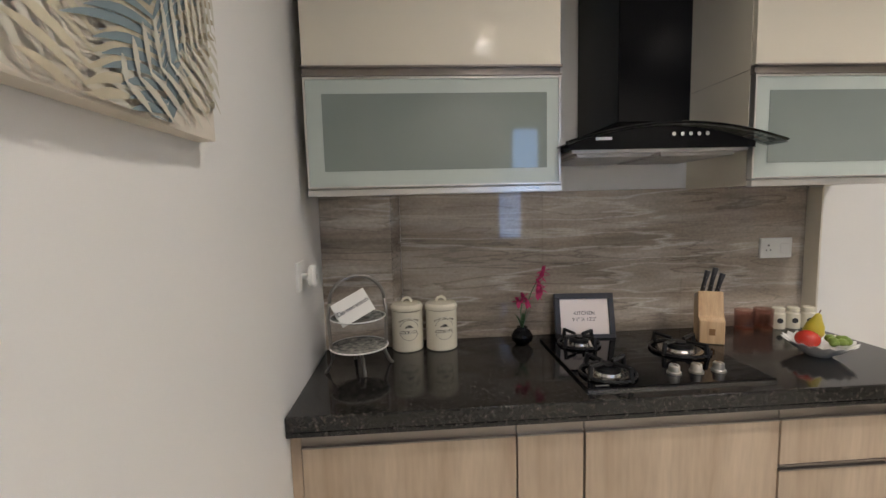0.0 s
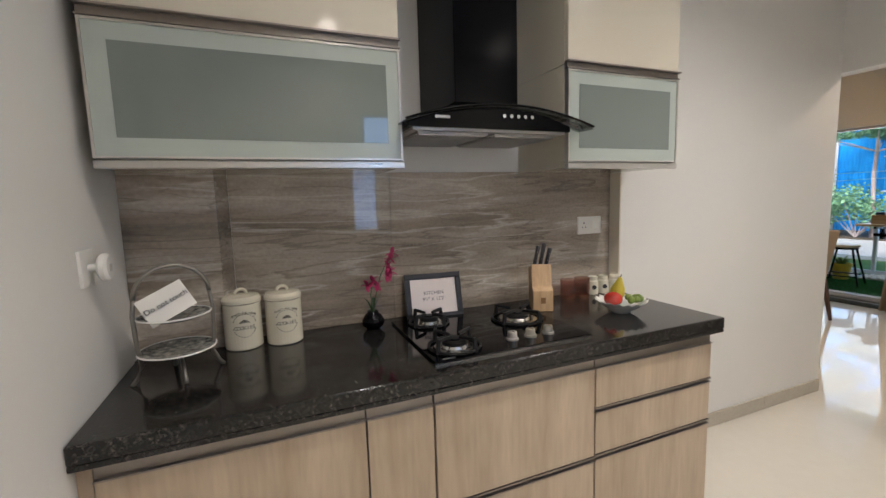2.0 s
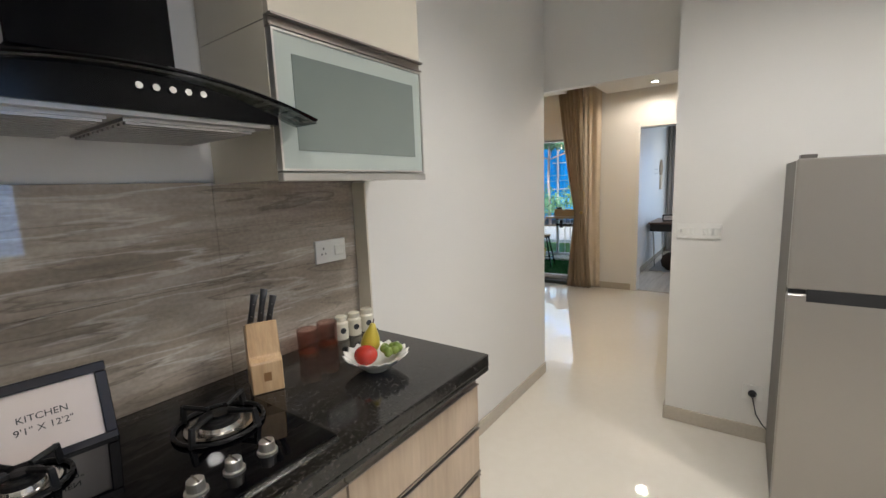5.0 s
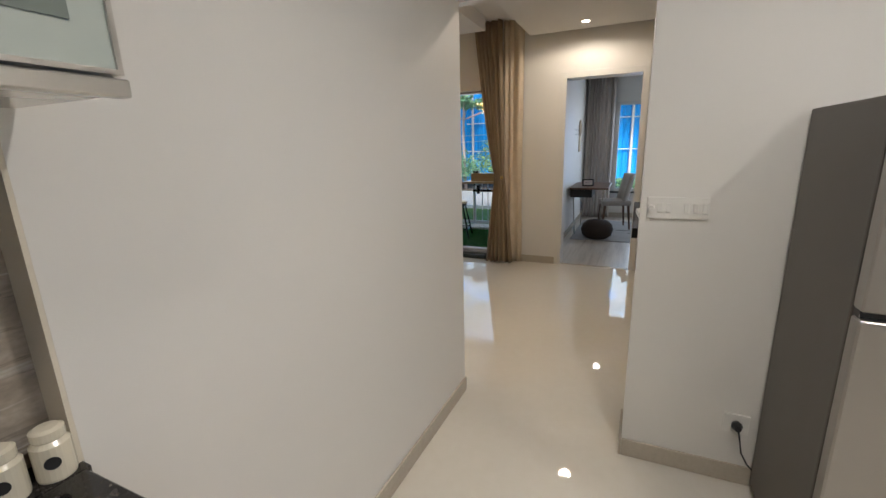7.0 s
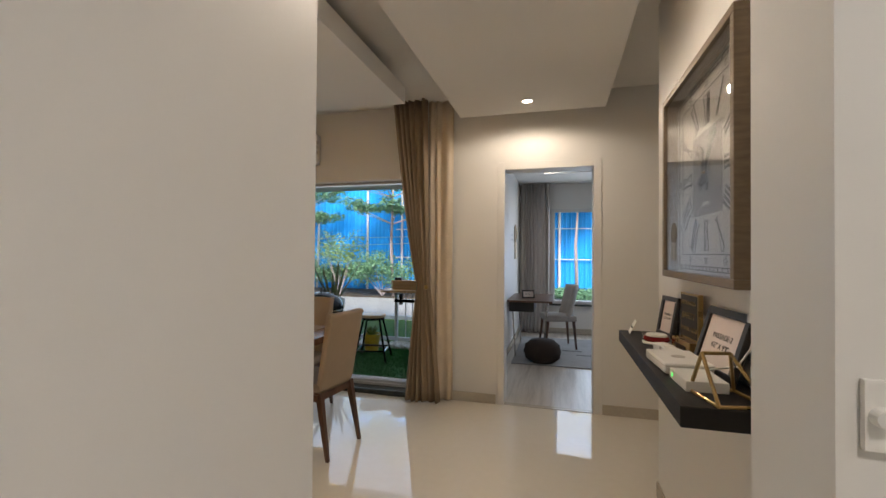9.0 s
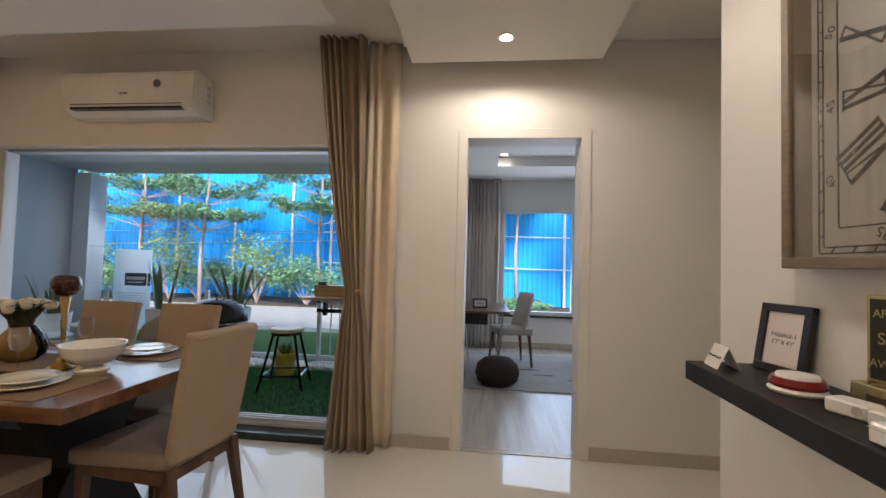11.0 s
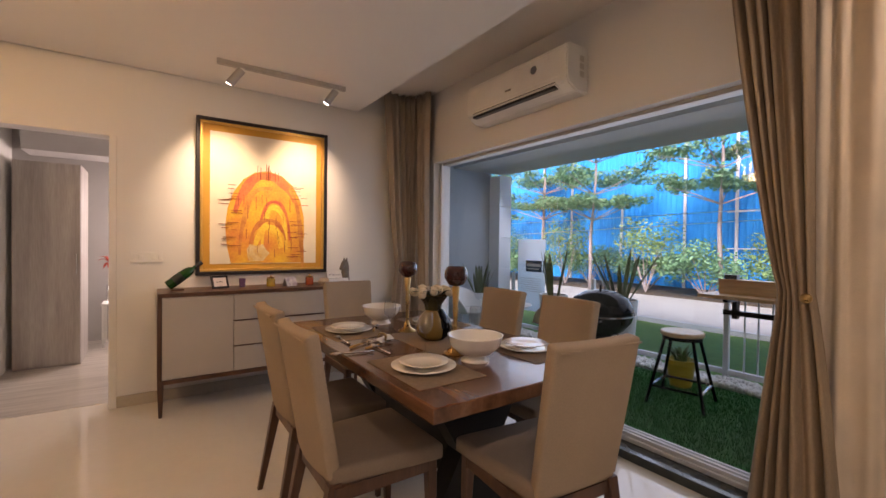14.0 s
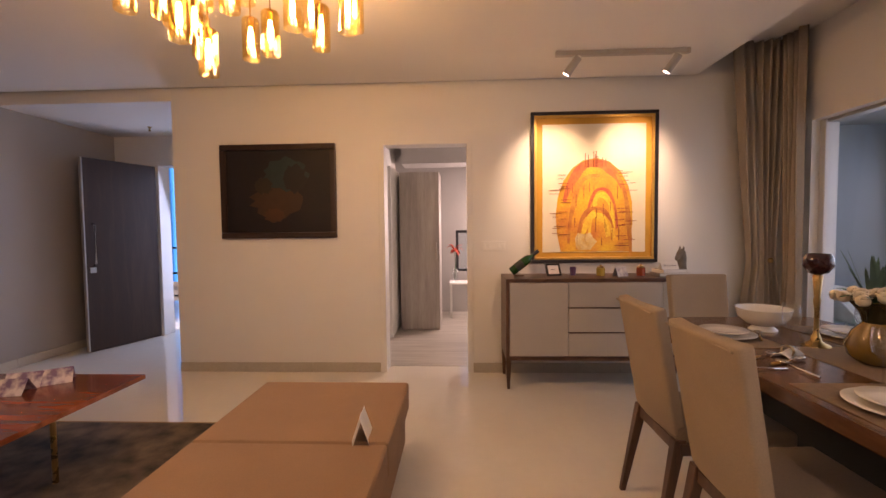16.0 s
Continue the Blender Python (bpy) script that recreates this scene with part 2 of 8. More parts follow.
def veined_stone_mat():
    """Polished grey-brown porcelain: cloudy wavy layers with thin pale and dark veins."""
    m = bpy.data.materials.new("grey_veined_porcelain")
    m.use_nodes = True
    nt = m.node_tree
    b = nt.nodes["Principled BSDF"]
    b.inputs["Roughness"].default_value = 0.035
    co = nt.nodes.new("ShaderNodeTexCoord")

    def field(stretch, scale, detail, distort, turn):
        mp, n = nt.nodes.new("ShaderNodeMapping"), nt.nodes.new("ShaderNodeTexNoise")
        mp.inputs["Scale"].default_value, mp.inputs["Rotation"].default_value = stretch, (0, radians(turn), 0)
        n.inputs["Scale"].default_value, n.inputs["Detail"].default_value, n.inputs["Distortion"].default_value = scale, detail, distort
        nt.links.new(co.outputs["Object"], mp.inputs["Vector"])
        nt.links.new(mp.outputs[0], n.inputs["Vector"])
        return n.outputs["Fac"]

    def ramp(fac, stops):
        r = nt.nodes.new("ShaderNodeValToRGB")
        for _ in range(len(stops) - 2):
            r.color_ramp.elements.new(0.5)
        for e, (p, c) in zip(r.color_ramp.elements, stops):
            e.position, e.color = p, (*c, 1)
        nt.links.new(fac, r.inputs["Fac"])
        return r.outputs[0]

    def blend(mode, fac, a, c):
        mx = nt.nodes.new("ShaderNodeMixRGB")
        mx.blend_type = mode
        if isinstance(fac, float):
            mx.inputs[0].default_value = fac
        else:
            nt.links.new(fac, mx.inputs[0])
        nt.links.new(a, mx.inputs[1])
        if isinstance(c, tuple):
            mx.inputs[2].default_value = (*c, 1)
        else:
            nt.links.new(c, mx.inputs[2])
        return mx.outputs[0]

    K = (0, 0, 0)
    base = ramp(field((0.30, 1, 3.0), 3.0, 12, 0.35, 4), [(0.30, (0.17, 0.138, 0.106)), (0.43, (0.27, 0.226, 0.18)), (0.55, (0.36, 0.312, 0.258)), (0.70, (0.50, 0.445, 0.38))])
    base = blend("OVERLAY", 0.30, base, field((0.9, 1, 5.0), 9.0, 10, 0.5, 4))
    pale = ramp(field((0.22, 1, 2.6), 2.4, 9, 0.35, 4), [(0.480, K), (0.497, (0.6, 0.6, 0.6)), (0.512, K), (0.60, K), (0.609, (0.45, 0.45, 0.45)), (0.625, K)])
    base = blend("MIX", pale, base, (0.62, 0.575, 0.515))
    dark = ramp(field((0.25, 1, 3.0), 3.1, 10, 0.4, 5), [(0.405, K), (0.425, (0.6, 0.6, 0.6)), (0.431, K), (0.545, K), (0.556, (0.45, 0.45, 0.45)), (0.560, K)])
    base = blend("MIX", dark, base, (0.10, 0.082, 0.066))
    base = blend("OVERLAY", 0.3, base, field((1, 1, 1.5), 70.0, 5, 0.0, 0))
    nt.links.new(base, b.inputs["Base Color"])
    return m


M_WALL = mat("wall_paint", (0.72, 0.705, 0.67), 0.5, color2=(0.68, 0.665, 0.63), scale=1.3, amount=0.9, bump=0.06, bump_scale=160)
M_CEIL = mat("ceiling_paint", (0.75, 0.73, 0.69), 0.75, color2=(0.72, 0.70, 0.66), scale=1.1, amount=0.9, bump=0.04, bump_scale=120)
M_GREYWALL = mat("taupe_wall_paint", (0.36, 0.325, 0.29), 0.6, color2=(0.33, 0.30, 0.265), scale=1.5, amount=0.9, bump=0.1, bump_scale=140)
M_BALCWALL = mat("grey_render", (0.38, 0.42, 0.44), 0.8, color2=(0.32, 0.36, 0.38), scale=2.5, amount=0.9, bump=0.3, bump_scale=90)
M_FLOOR = mat("polished_vitrified_tile", (0.70, 0.66, 0.58), 0.025, color2=(0.64, 0.60, 0.52), scale=1.6, amount=0.8, fine=0.06, rough_var=0.012)
M_SKIRT = mat("beige_skirting_tile", (0.50, 0.45, 0.37), 0.25, scale=5, amount=0.7, fine=0.1)
M_LAMINATE_FLOOR = banded("pale_oak_laminate", [(0.30, 0.26, 0.22), (0.42, 0.38, 0.33), (0.50, 0.46, 0.41)], 6, 0.28, 3, 2.0, (0.6, 9, 1), random_shift=True)
M_SPLASH = veined_stone_mat()
M_GRANITE = granite_mat()
M_WOODLAM = banded("light_oak_laminate", [(0.28, 0.20, 0.135), (0.40, 0.305, 0.215), (0.44, 0.342, 0.245), (0.475, 0.372, 0.27)], 9, 0.34, 7, 1.5, (4.5, 1, 0.5), fine=0.22, knots=(0.13, 0.085, 0.055))
M_CREAM = mat("cream_acrylic_laminate", (0.66, 0.61, 0.50), 0.12, color2=(0.63, 0.58, 0.475), scale=1.0, amount=0.9, coat=0.3)
M_CARCASS = mat("white_carcass_board", (0.68, 0.65, 0.58), 0.4, scale=3)
M_PROFILE = mat("bronze_aluminium_profile", (0.30, 0.265, 0.235), 0.32, 0.85, scale=4, stretch=(1, 8, 8))
M_ALU = mat("brushed_aluminium", (0.62, 0.60, 0.56), 0.3, 0.9, scale=5, stretch=(1, 9, 9))
M_FROST = mat("frosted_back_painted_glass", (0.19, 0.222, 0.20), 0.05, color2=(0.17, 0.20, 0.18), scale=1.2, coat=0.5, rough_var=0.02)
M_FROSTRIM = mat("satin_etched_glass_rim", (0.42, 0.465, 0.425), 0.22, color2=(0.39, 0.435, 0.40), scale=2)
M_BLACKGLASS = mat("black_tempered_glass", (0.0015, 0.0015, 0.002), 0.03, scale=3, ior=1.3, rough_var=0.01)
M_BLACKMETAL = mat("black_enamel", (0.002, 0.002, 0.0025), 0.16, 0.0, scale=5, ior=1.2)
M_IRON = mat("cast_iron", (0.006, 0.006, 0.006), 0.5, 0.1, scale=20, bump=0.2)
M_STEEL = mat("stainless_steel", (0.55, 0.53, 0.50), 0.24, 1.0, scale=7, stretch=(1, 1, 12))
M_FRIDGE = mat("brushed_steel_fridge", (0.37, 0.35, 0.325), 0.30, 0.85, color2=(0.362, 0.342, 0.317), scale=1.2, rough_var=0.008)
# silver fridge side turned from the light; its shade is in this dark grey
M_FRIDGESIDE = mat("shaded_fridge_side", (0.12, 0.108, 0.095), 0.45, 0.0, scale=3)
M_FILTER = mat("dull_filter_metal", (0.40, 0.385, 0.36), 0.38, 0.8, scale=9)
M_CHROME = mat("chrome", (0.7, 0.69, 0.66), 0.1, 1.0)
M_WHITEPL = mat("white_plastic", (0.78, 0.77, 0.73), 0.3, scale=4)
M_DARK = mat("dark_plastic", (0.02, 0.02, 0.022), 0.35)
M_UPHOL = mat("beige_suede_upholstery", (0.37, 0.285, 0.20), 0.85, color2=(0.30, 0.228, 0.158), scale=5, amount=0.8, bump=0.25, bump_scale=220, fine=0.15)
M_UPHOLSEAT = mat("taupe_suede_seat", (0.29, 0.225, 0.165), 0.85, color2=(0.225, 0.172, 0.125), scale=5, amount=0.8, bump=0.25, bump_scale=220, fine=0.15)
M_WALNUT = banded("walnut_veneer", [(0.075, 0.032, 0.016), (0.13, 0.058, 0.028), (0.185, 0.088, 0.045)], 8, 0.2, 3, 2.5, (6, 0.7, 4), coat=0.2)
M_WALNUTLEG = banded("dark_walnut", [(0.05, 0.024, 0.014), (0.09, 0.042, 0.024), (0.13, 0.065, 0.037)], 8, 0.35, 3, 3, (6, 6, 0.6))
M_WENGE = mat("wenge_shelf", (0.006, 0.0045, 0.004), 0.5, color2=(0.0035, 0.0025, 0.002), scale=7, stretch=(1, 8, 8), bump=0.1)
M_CRED = mat("grey_beige_lacquer", (0.47, 0.43, 0.38), 0.35, scale=2)
M_CURT = mat("olive_beige_curtain", (0.33, 0.25, 0.165), 0.8, color2=(0.24, 0.18, 0.12), scale=9, stretch=(1, 1, 0.25), bump=0.3, bump_scale=260, fine=0.25)
M_SHEER = mat("cream_curtain_lining", (0.64, 0.54, 0.41), 0.85, scale=8, bump=0.3, bump_scale=240)
M_GREYCURT = mat("grey_curtain", (0.42, 0.385, 0.355), 0.85, scale=9, stretch=(1, 1, 0.25), bump=0.3, bump_scale=240)
M_FRAMEALU = mat("white_window_profile", (0.66, 0.66, 0.65), 0.35, scale=3)
M_THRESH = mat("dark_green_marble", (0.055, 0.062, 0.055), 0.12, color2=(0.025, 0.03, 0.027), scale=14, amount=0.6)
M_PANE = pane_mat("window_pane", gloss=0.04)
M_TURF = mat("artificial_turf", (0.02, 0.16, 0.03), 0.95, color2=(0.007, 0.08, 0.011), scale=40, bump=0.8, bump_scale=300, fine=0.4)
M_LAMPGLOW = glow("lamp_glow", (1.0, 0.90, 0.74), 8)
# white metal under the ceiling and lintel, greyed to carry the shade there
M_SHADEDWHITE = mat("shaded_white_metal", (0.42, 0.40, 0.37), 0.4)
M_PORC = mat("white_porcelain", (0.80, 0.78, 0.73), 0.12, color2=(0.77, 0.75, 0.70), scale=3, coat=0.4)
M_CERAMIC = mat("cream_ceramic", (0.72, 0.67, 0.53), 0.18, scale=3, coat=0.4)
M_INK = mat("dark_print", (0.03, 0.03, 0.03), 0.5)
M_PAPER = mat("white_card", (0.78, 0.76, 0.71), 0.7, scale=4)
M_BLACKFRAME = mat("black_wood_frame", (0.018, 0.015, 0.016), 0.35, scale=9, stretch=(1, 6, 6))
M_GOLD = mat("gold_leaf_frame", (0.70, 0.43, 0.12), 0.38, 0.7, color2=(0.58, 0.34, 0.08), scale=12, bump=0.1)
M_BRASS = mat("antique_brass", (0.45, 0.30, 0.12), 0.28, 0.95, scale=10)
M_RED = mat("red_bakelite", (0.22, 0.01, 0.012), 0.15, coat=0.6)
M_OTTO = mat("tan_fabric", (0.31, 0.19, 0.11), 0.85, color2=(0.26, 0.158, 0.09), scale=4, bump=0.35, bump_scale=260, fine=0.2)

# ---- building helpers ----
def obj(name, bm, material, smooth=False):
    me = bpy.data.meshes.new(name)
    bmesh.ops.recalc_face_normals(bm, faces=bm.faces)
    bm.to_mesh(me)
    bm.free()
    if smooth:
        me.shade_smooth()
    if material:
        for k in material if isinstance(material, (list, tuple)) else [material]:
            me.materials.append(k)
    return new(name, me)


def part(name, bm, material, parent, label="", smooth=False):
    ob = obj(name, bm, material, smooth)
    ob.parent = parent
    if label:
        ob["label"] = label
    return ob


def thing(name, loc, rz, label, category, group=""):
    e = new(name)
    e.empty_display_size = 0.1
    e.matrix_basis = pose(*loc, 0, 0, rz)
    return tagged(e, label, category, group)


def box(x0, x1, y0, y1, z0, z1, bevel=0.0, bm=None, seg=2):
    own = bmesh.new()
    bmesh.ops.create_cube(own, size=1)
    for v in own.verts:
        v.co = ((x0 + x1) / 2 + v.co.x * (x1 - x0), (y0 + y1) / 2 + v.co.y * (y1 - y0), (z0 + z1) / 2 + v.co.z * (z1 - z0))
    if bevel:
        bmesh.ops.bevel(own, geom=own.edges[:], offset=bevel, segments=seg, affect="EDGES", profile=0.7)
    return join(bm, own)


def join(bm, own):
    if bm is None:
        return own
    me = bpy.data.meshes.new("tmp")
    own.to_mesh(me)
    own.free()
    bm.from_mesh(me)
    bpy.data.meshes.remove(me)
    return bm


def rod(p0, p1, r0, r1=None, seg=12, bm=None):
    """A round bar from p0 to p1."""
    r1 = r0 if r1 is None else r1
    p0, p1 = Vector(p0), Vector(p1)
    own = bmesh.new()
    d = p1 - p0
    bmesh.ops.create_cone(own, cap_ends=True, segments=seg, radius1=r0, radius2=r1, depth=d.length)
    q = Vector((0, 0, 1)).rotation_difference(d.normalized())
    bmesh.ops.transform(own, matrix=Matrix.Translation((p0 + p1) / 2) @ q.to_matrix().to_4x4(), verts=own.verts)
    return join(bm, own)


def bar(p0, p1, w0, w1=None, bm=None, bevel=0.003):
    """A square, tapered bar, such as a leg."""
    w1 = w0 if w1 is None else w1
    p0, p1 = Vector(p0), Vector(p1)
    own = bmesh.new()
    bmesh.ops.create_cube(own, size=1)
    for v in own.verts:
        w = w1 if v.co.z > 0 else w0
        p = p1 if v.co.z > 0 else p0
        v.co = (p.x + v.co.x * w, p.y + v.co.y * w, p.z)
    bmesh.ops.bevel(own, geom=own.edges[:], offset=bevel, segments=1, affect="EDGES")
    return join(bm, own)


def lathe(profile, seg=28, at=(0, 0, 0), bm=None):
    """A turned body: profile of (radius, height), from the foot up."""
    own = bmesh.new()
    rings = []
    for r, z in profile:
        if r < 1e-5:
            rings.append([own.verts.new((at[0], at[1], at[2] + z))])
        else:
            rings.append([own.verts.new((at[0] + r * math.cos(2 * math.pi * k / seg), at[1] + r * math.sin(2 * math.pi * k / seg), at[2] + z)) for k in range(seg)])
    for a, b in zip(rings, rings[1:]):
        for k in range(seg):
            j = (k + 1) % seg
            if len(a) == 1 and len(b) > 1:
                own.faces.new((a[0], b[j], b[k]))
            elif len(b) == 1 and len(a) > 1:
                own.faces.new((a[k], a[j], b[0]))
            elif len(a) > 1:
                own.faces.new((a[k], a[j], b[j], b[k]))
    return join(bm, own)


def tube(points, r, seg=10, bm=None, closed=False):
    """A bent round bar through points; r a number or one for each point."""
    pts = [Vector(p) for p in points]
    own = bmesh.new()
    rings = []
    n = len(pts)
    for k, p in enumerate(pts):
        a = pts[k - 1] if (k or closed) else p
        b = pts[(k + 1) % n] if (k < n - 1 or closed) else p
        d = (b - a).normalized()
        q = Vector((0, 0, 1)).rotation_difference(d)
        rad = r[k] if isinstance(r, (list, tuple)) else r
        rings.append([own.verts.new(p + q @ Vector((rad * math.cos(2 * math.pi * i / seg), rad * math.sin(2 * math.pi * i / seg), 0))) for i in range(seg)])
    pairs = list(zip(rings, rings[1:])) + ([(rings[-1], rings[0])] if closed else [])
    for a, b in pairs:
        off = min(range(seg), key=lambda s: (a[0].co - b[s].co).length)
        for i in range(seg):
            own.faces.new((a[i], a[(i + 1) % seg], b[(i + 1 + off) % seg], b[(i + off) % seg]))
    if not closed:
        own.faces.new(rings[0])
        own.faces.new(rings[-1][::-1])
    return join(bm, own)


def sheet(fn, nu, nv, thick=0.0, bm=None, axis=None):
    """A grid over u, v in 0..1, given its place by fn; thickened along its normals."""
    own = bmesh.new()
    g = [[own.verts.new(fn(i / nu, j / nv)) for j in range(nv + 1)] for i in range(nu + 1)]
    for i in range(nu):
        for j in range(nv):
            own.faces.new((g[i][j], g[i + 1][j], g[i + 1][j + 1], g[i][j + 1]))
    if thick:
        bmesh.ops.recalc_face_normals(own, faces=own.faces)
        bmesh.ops.solidify(own, geom=own.faces[:], thickness=thick)
    return join(bm, own)


def blob(c, rx, ry, rz, sub=2, rough=0.0, seed=0, bm=None):
    own = bmesh.new()
    bmesh.ops.create_icosphere(own, subdivisions=sub, radius=1)
    for v in own.verts:
        k = 1 + rough * noise.noise(v.co * 2.3 + Vector((seed, seed * 1.7, 0)))
        v.co = (c[0] + v.co.x * rx * k, c[1] + v.co.y * ry * k, c[2] + v.co.z * rz * k)
    return join(bm, own)


def poly_prism(pts, y0, y1, bm=None):
    """A flat outline in x, z drawn out from y0 to y1."""
    own = bmesh.new()
    a = [own.verts.new((x, y0, z)) for x, z in pts]
    b = [own.verts.new((x, y1, z)) for x, z in pts]
    own.faces.new(a)
    own.faces.new(b[::-1])
    for k in range(len(pts)):
        j = (k + 1) % len(pts)
        own.faces.new((a[k], b[k], b[j], a[j]))
    return join(bm, own)


def text(name, body, size, m, material, parent=None, label=""):
    """Lettering in the built-in font, lying in the local x, y plane, centred."""
    c = bpy.data.curves.new(name, "FONT")
    c.body, c.size, c.align_x, c.align_y, c.extrude = body, size, "CENTER", "CENTER", 0.0004
    c.materials.append(material)
    tmp = bpy.data.objects.new("tmp", c)
    me = bpy.data.meshes.new_from_object(tmp)
    bpy.data.objects.remove(tmp)
    ob = new(name, me)
    ob.parent = parent
    ob.matrix_basis = m
    if label:
        ob["label"] = label
    return ob


def structure(name, bm, material, label="", category="", smooth=False):
    return tagged(obj(name, bm, material, smooth), label, category, kind="structure")

# ---- structure ----
SLAB, FC = 2.75, 2.51
structure("floor", box(0.9, 8.0, -0.9, 7.75, -0.12, 0), M_FLOOR, "glossy cream vitrified tile floor", "floor")
structure("bedroom_floor", box(8.0, 12.0, -2.2, 2.60, -0.12, -0.003), M_LAMINATE_FLOOR, "pale oak laminate bedroom floor", "floor")
structure("side_room_floor", box(3.3, 7.0, 6.45, 9.2, -0.12, 0.002), M_LAMINATE_FLOOR, "pale laminate side room floor", "floor")
structure("door_threshold", box(8.0, 8.06, 1.50, 2.257, -0.01, 0.004), M_SKIRT, "thin beige threshold strip", "threshold")


def wall(n, x0, x1, y0, y1, z0=0.0, z1=SLAB, m=None, label="smooth off-white painted wall"):
    return structure("wall_" + n, box(x0, x1, y0, y1, z0, z1), m or M_WALL, label, "wall")


wall("kitchen_west", 1.10, 1.247, -0.75, 2.62)
wall("kitchen_south_west", 1.247, 2.53, -0.75, -0.6)
wall("kitchen_south_east", 2.82, 4.826, -0.75, -0.6)
wall("kitchen_south_apron", 2.53, 2.82, -0.75, -0.6, 0, 1.05)
wall("kitchen_south_lintel", 2.53, 2.82, -0.75, -0.6, 2.2)
wall("kitchen_back", 1.247, 3.27, 2.41, 2.62)
wall("kitchen_north", 3.27, 5.06, 2.333, 2.62)
wall("kitchen_column", 1.247, 1.515, 2.345, 2.41, 1.49)
wall("pillar", 4.826, 5.06, -0.75, 1.466)
wall("kitchen_header", 5.055, 5.12, 1.466, 2.62, 2.085)
wall("clock", 5.06, 6.80, -0.75, 1.25)
wall("passage_end", 6.80, 8.0, -0.75, -0.6)
wall("east_south", 8.0, 8.2, -0.75, 1.502)
wall("east_door_lintel", 8.0, 8.2, 1.502, 2.257, 2.1)
wall("east_middle", 8.0, 8.2, 2.257, 2.98)
wall("east_window_lintel", 8.0, 8.2, 2.98, 5.95, 2.055)
wall("east_north", 8.0, 8.2, 5.95, 6.45)
wall("north_west", 2.79, 4.675, 6.285, 6.45)
wall("north_door_lintel", 4.675, 5.394, 6.285, 6.45, 2.0)
wall("north_east", 5.394, 8.0, 6.285, 6.45)
wall("foyer_east", 2.79, 2.94, 6.45, 7.60)
wall("living_west", 1.0, 1.15, 2.62, 7.75, m=M_GREYWALL, label="taupe painted living room wall")
wall("foyer_north_west", 1.15, 1.70, 7.60, 7.75)
wall("foyer_north_east", 2.60, 2.94, 7.60, 7.75)
wall("foyer_door_lintel", 1.70, 2.60, 7.60, 7.75, 2.07)
# side room behind the north doorway
wall("side_room_west", 3.3, 3.45, 6.45, 9.2)
wall("side_room_east", 6.85, 7.0, 6.45, 9.2)
M_SIDEWALL = mat("grey_side_room_paint", (0.46, 0.44, 0.42), 0.6, scale=1.5, bump=0.08, bump_scale=140)
wall("side_room_north_west", 3.45, 5.26, 9.05, 9.2, m=M_SIDEWALL, label="grey painted side room wall")
wall("side_room_north_east", 5.9, 6.85, 9.05, 9.2, m=M_SIDEWALL, label="grey painted side room wall")
wall("side_room_window_apron", 5.26, 5.9, 9.05, 9.2, 0, 0.62, m=M_SIDEWALL, label="grey painted wall under the window")
wall("side_room_window_lintel", 5.26, 5.9, 9.05, 9.2, 1.25, SLAB, m=M_SIDEWALL, label="grey painted wall over the window")
wall("side_room_jamb", 4.40, 4.50, 6.45, 7.43, 0, 2.6, label="white painted inner corridor wall")
# bedroom
wall("bedroom_north", 8.2, 11.75, 2.45, 2.60)
wall("bedroom_south", 8.2, 11.75, -2.2, -2.05)
wall("bedroom_window_apron", 11.75, 11.9, -0.75, 1.92, 0, 0.50)
wall("bedroom_window_lintel", 11.75, 11.9, -0.75, 1.92, 2.13)
wall("bedroom_east_north", 11.75, 11.9, 1.92, 2.60)
wall("bedroom_east_south", 11.75, 11.9, -2.2, -0.75)
# ceilings
structure("ceiling", box(0.9, 8.2, -0.9, 7.75, SLAB, SLAB + 0.15), M_CEIL, "white painted slab ceiling", "ceiling")
structure("living_false_ceiling", box(1.15, 7.29, 2.95, 6.22, FC, FC + 0.13, 0.004), M_CEIL, "dropped white plasterboard ceiling panel", "ceiling")
structure("passage_false_ceiling", box(5.12, 7.79, 1.43, 2.62, 2.53, 2.66, 0.004), M_CEIL, "dropped white passage ceiling panel", "ceiling")
structure("foyer_false_ceiling", box(1.15, 2.79, 6.29, 7.60, 2.42, 2.55), M_CEIL, "white foyer ceiling panel", "ceiling")
structure("side_room_ceiling", box(3.3, 7.0, 6.45, 9.2, 2.62, 2.75), M_CEIL, "white side room ceiling", "ceiling")
structure("side_room_beam", box(4.5, 6.85, 8.6, 9.05, 2.2, 2.62), M_SIDEWALL, "grey beam along the side room wall", "beam")
structure("bedroom_ceiling", box(8.2, 11.9, -2.2, 2.6, 2.68, 2.83), M_CEIL, "white bedroom ceiling", "ceiling")
structure("bedroom_ceiling_drop", box(10.75, 11.75, -2.05, 2.45, 2.56, 2.68), M_CEIL, "dropped bedroom ceiling edge", "ceiling")
structure("bedroom_ceiling_drop_north", box(8.2, 10.75, 2.0, 2.45, 2.56, 2.68), M_CEIL, "dropped bedroom ceiling edge", "ceiling")


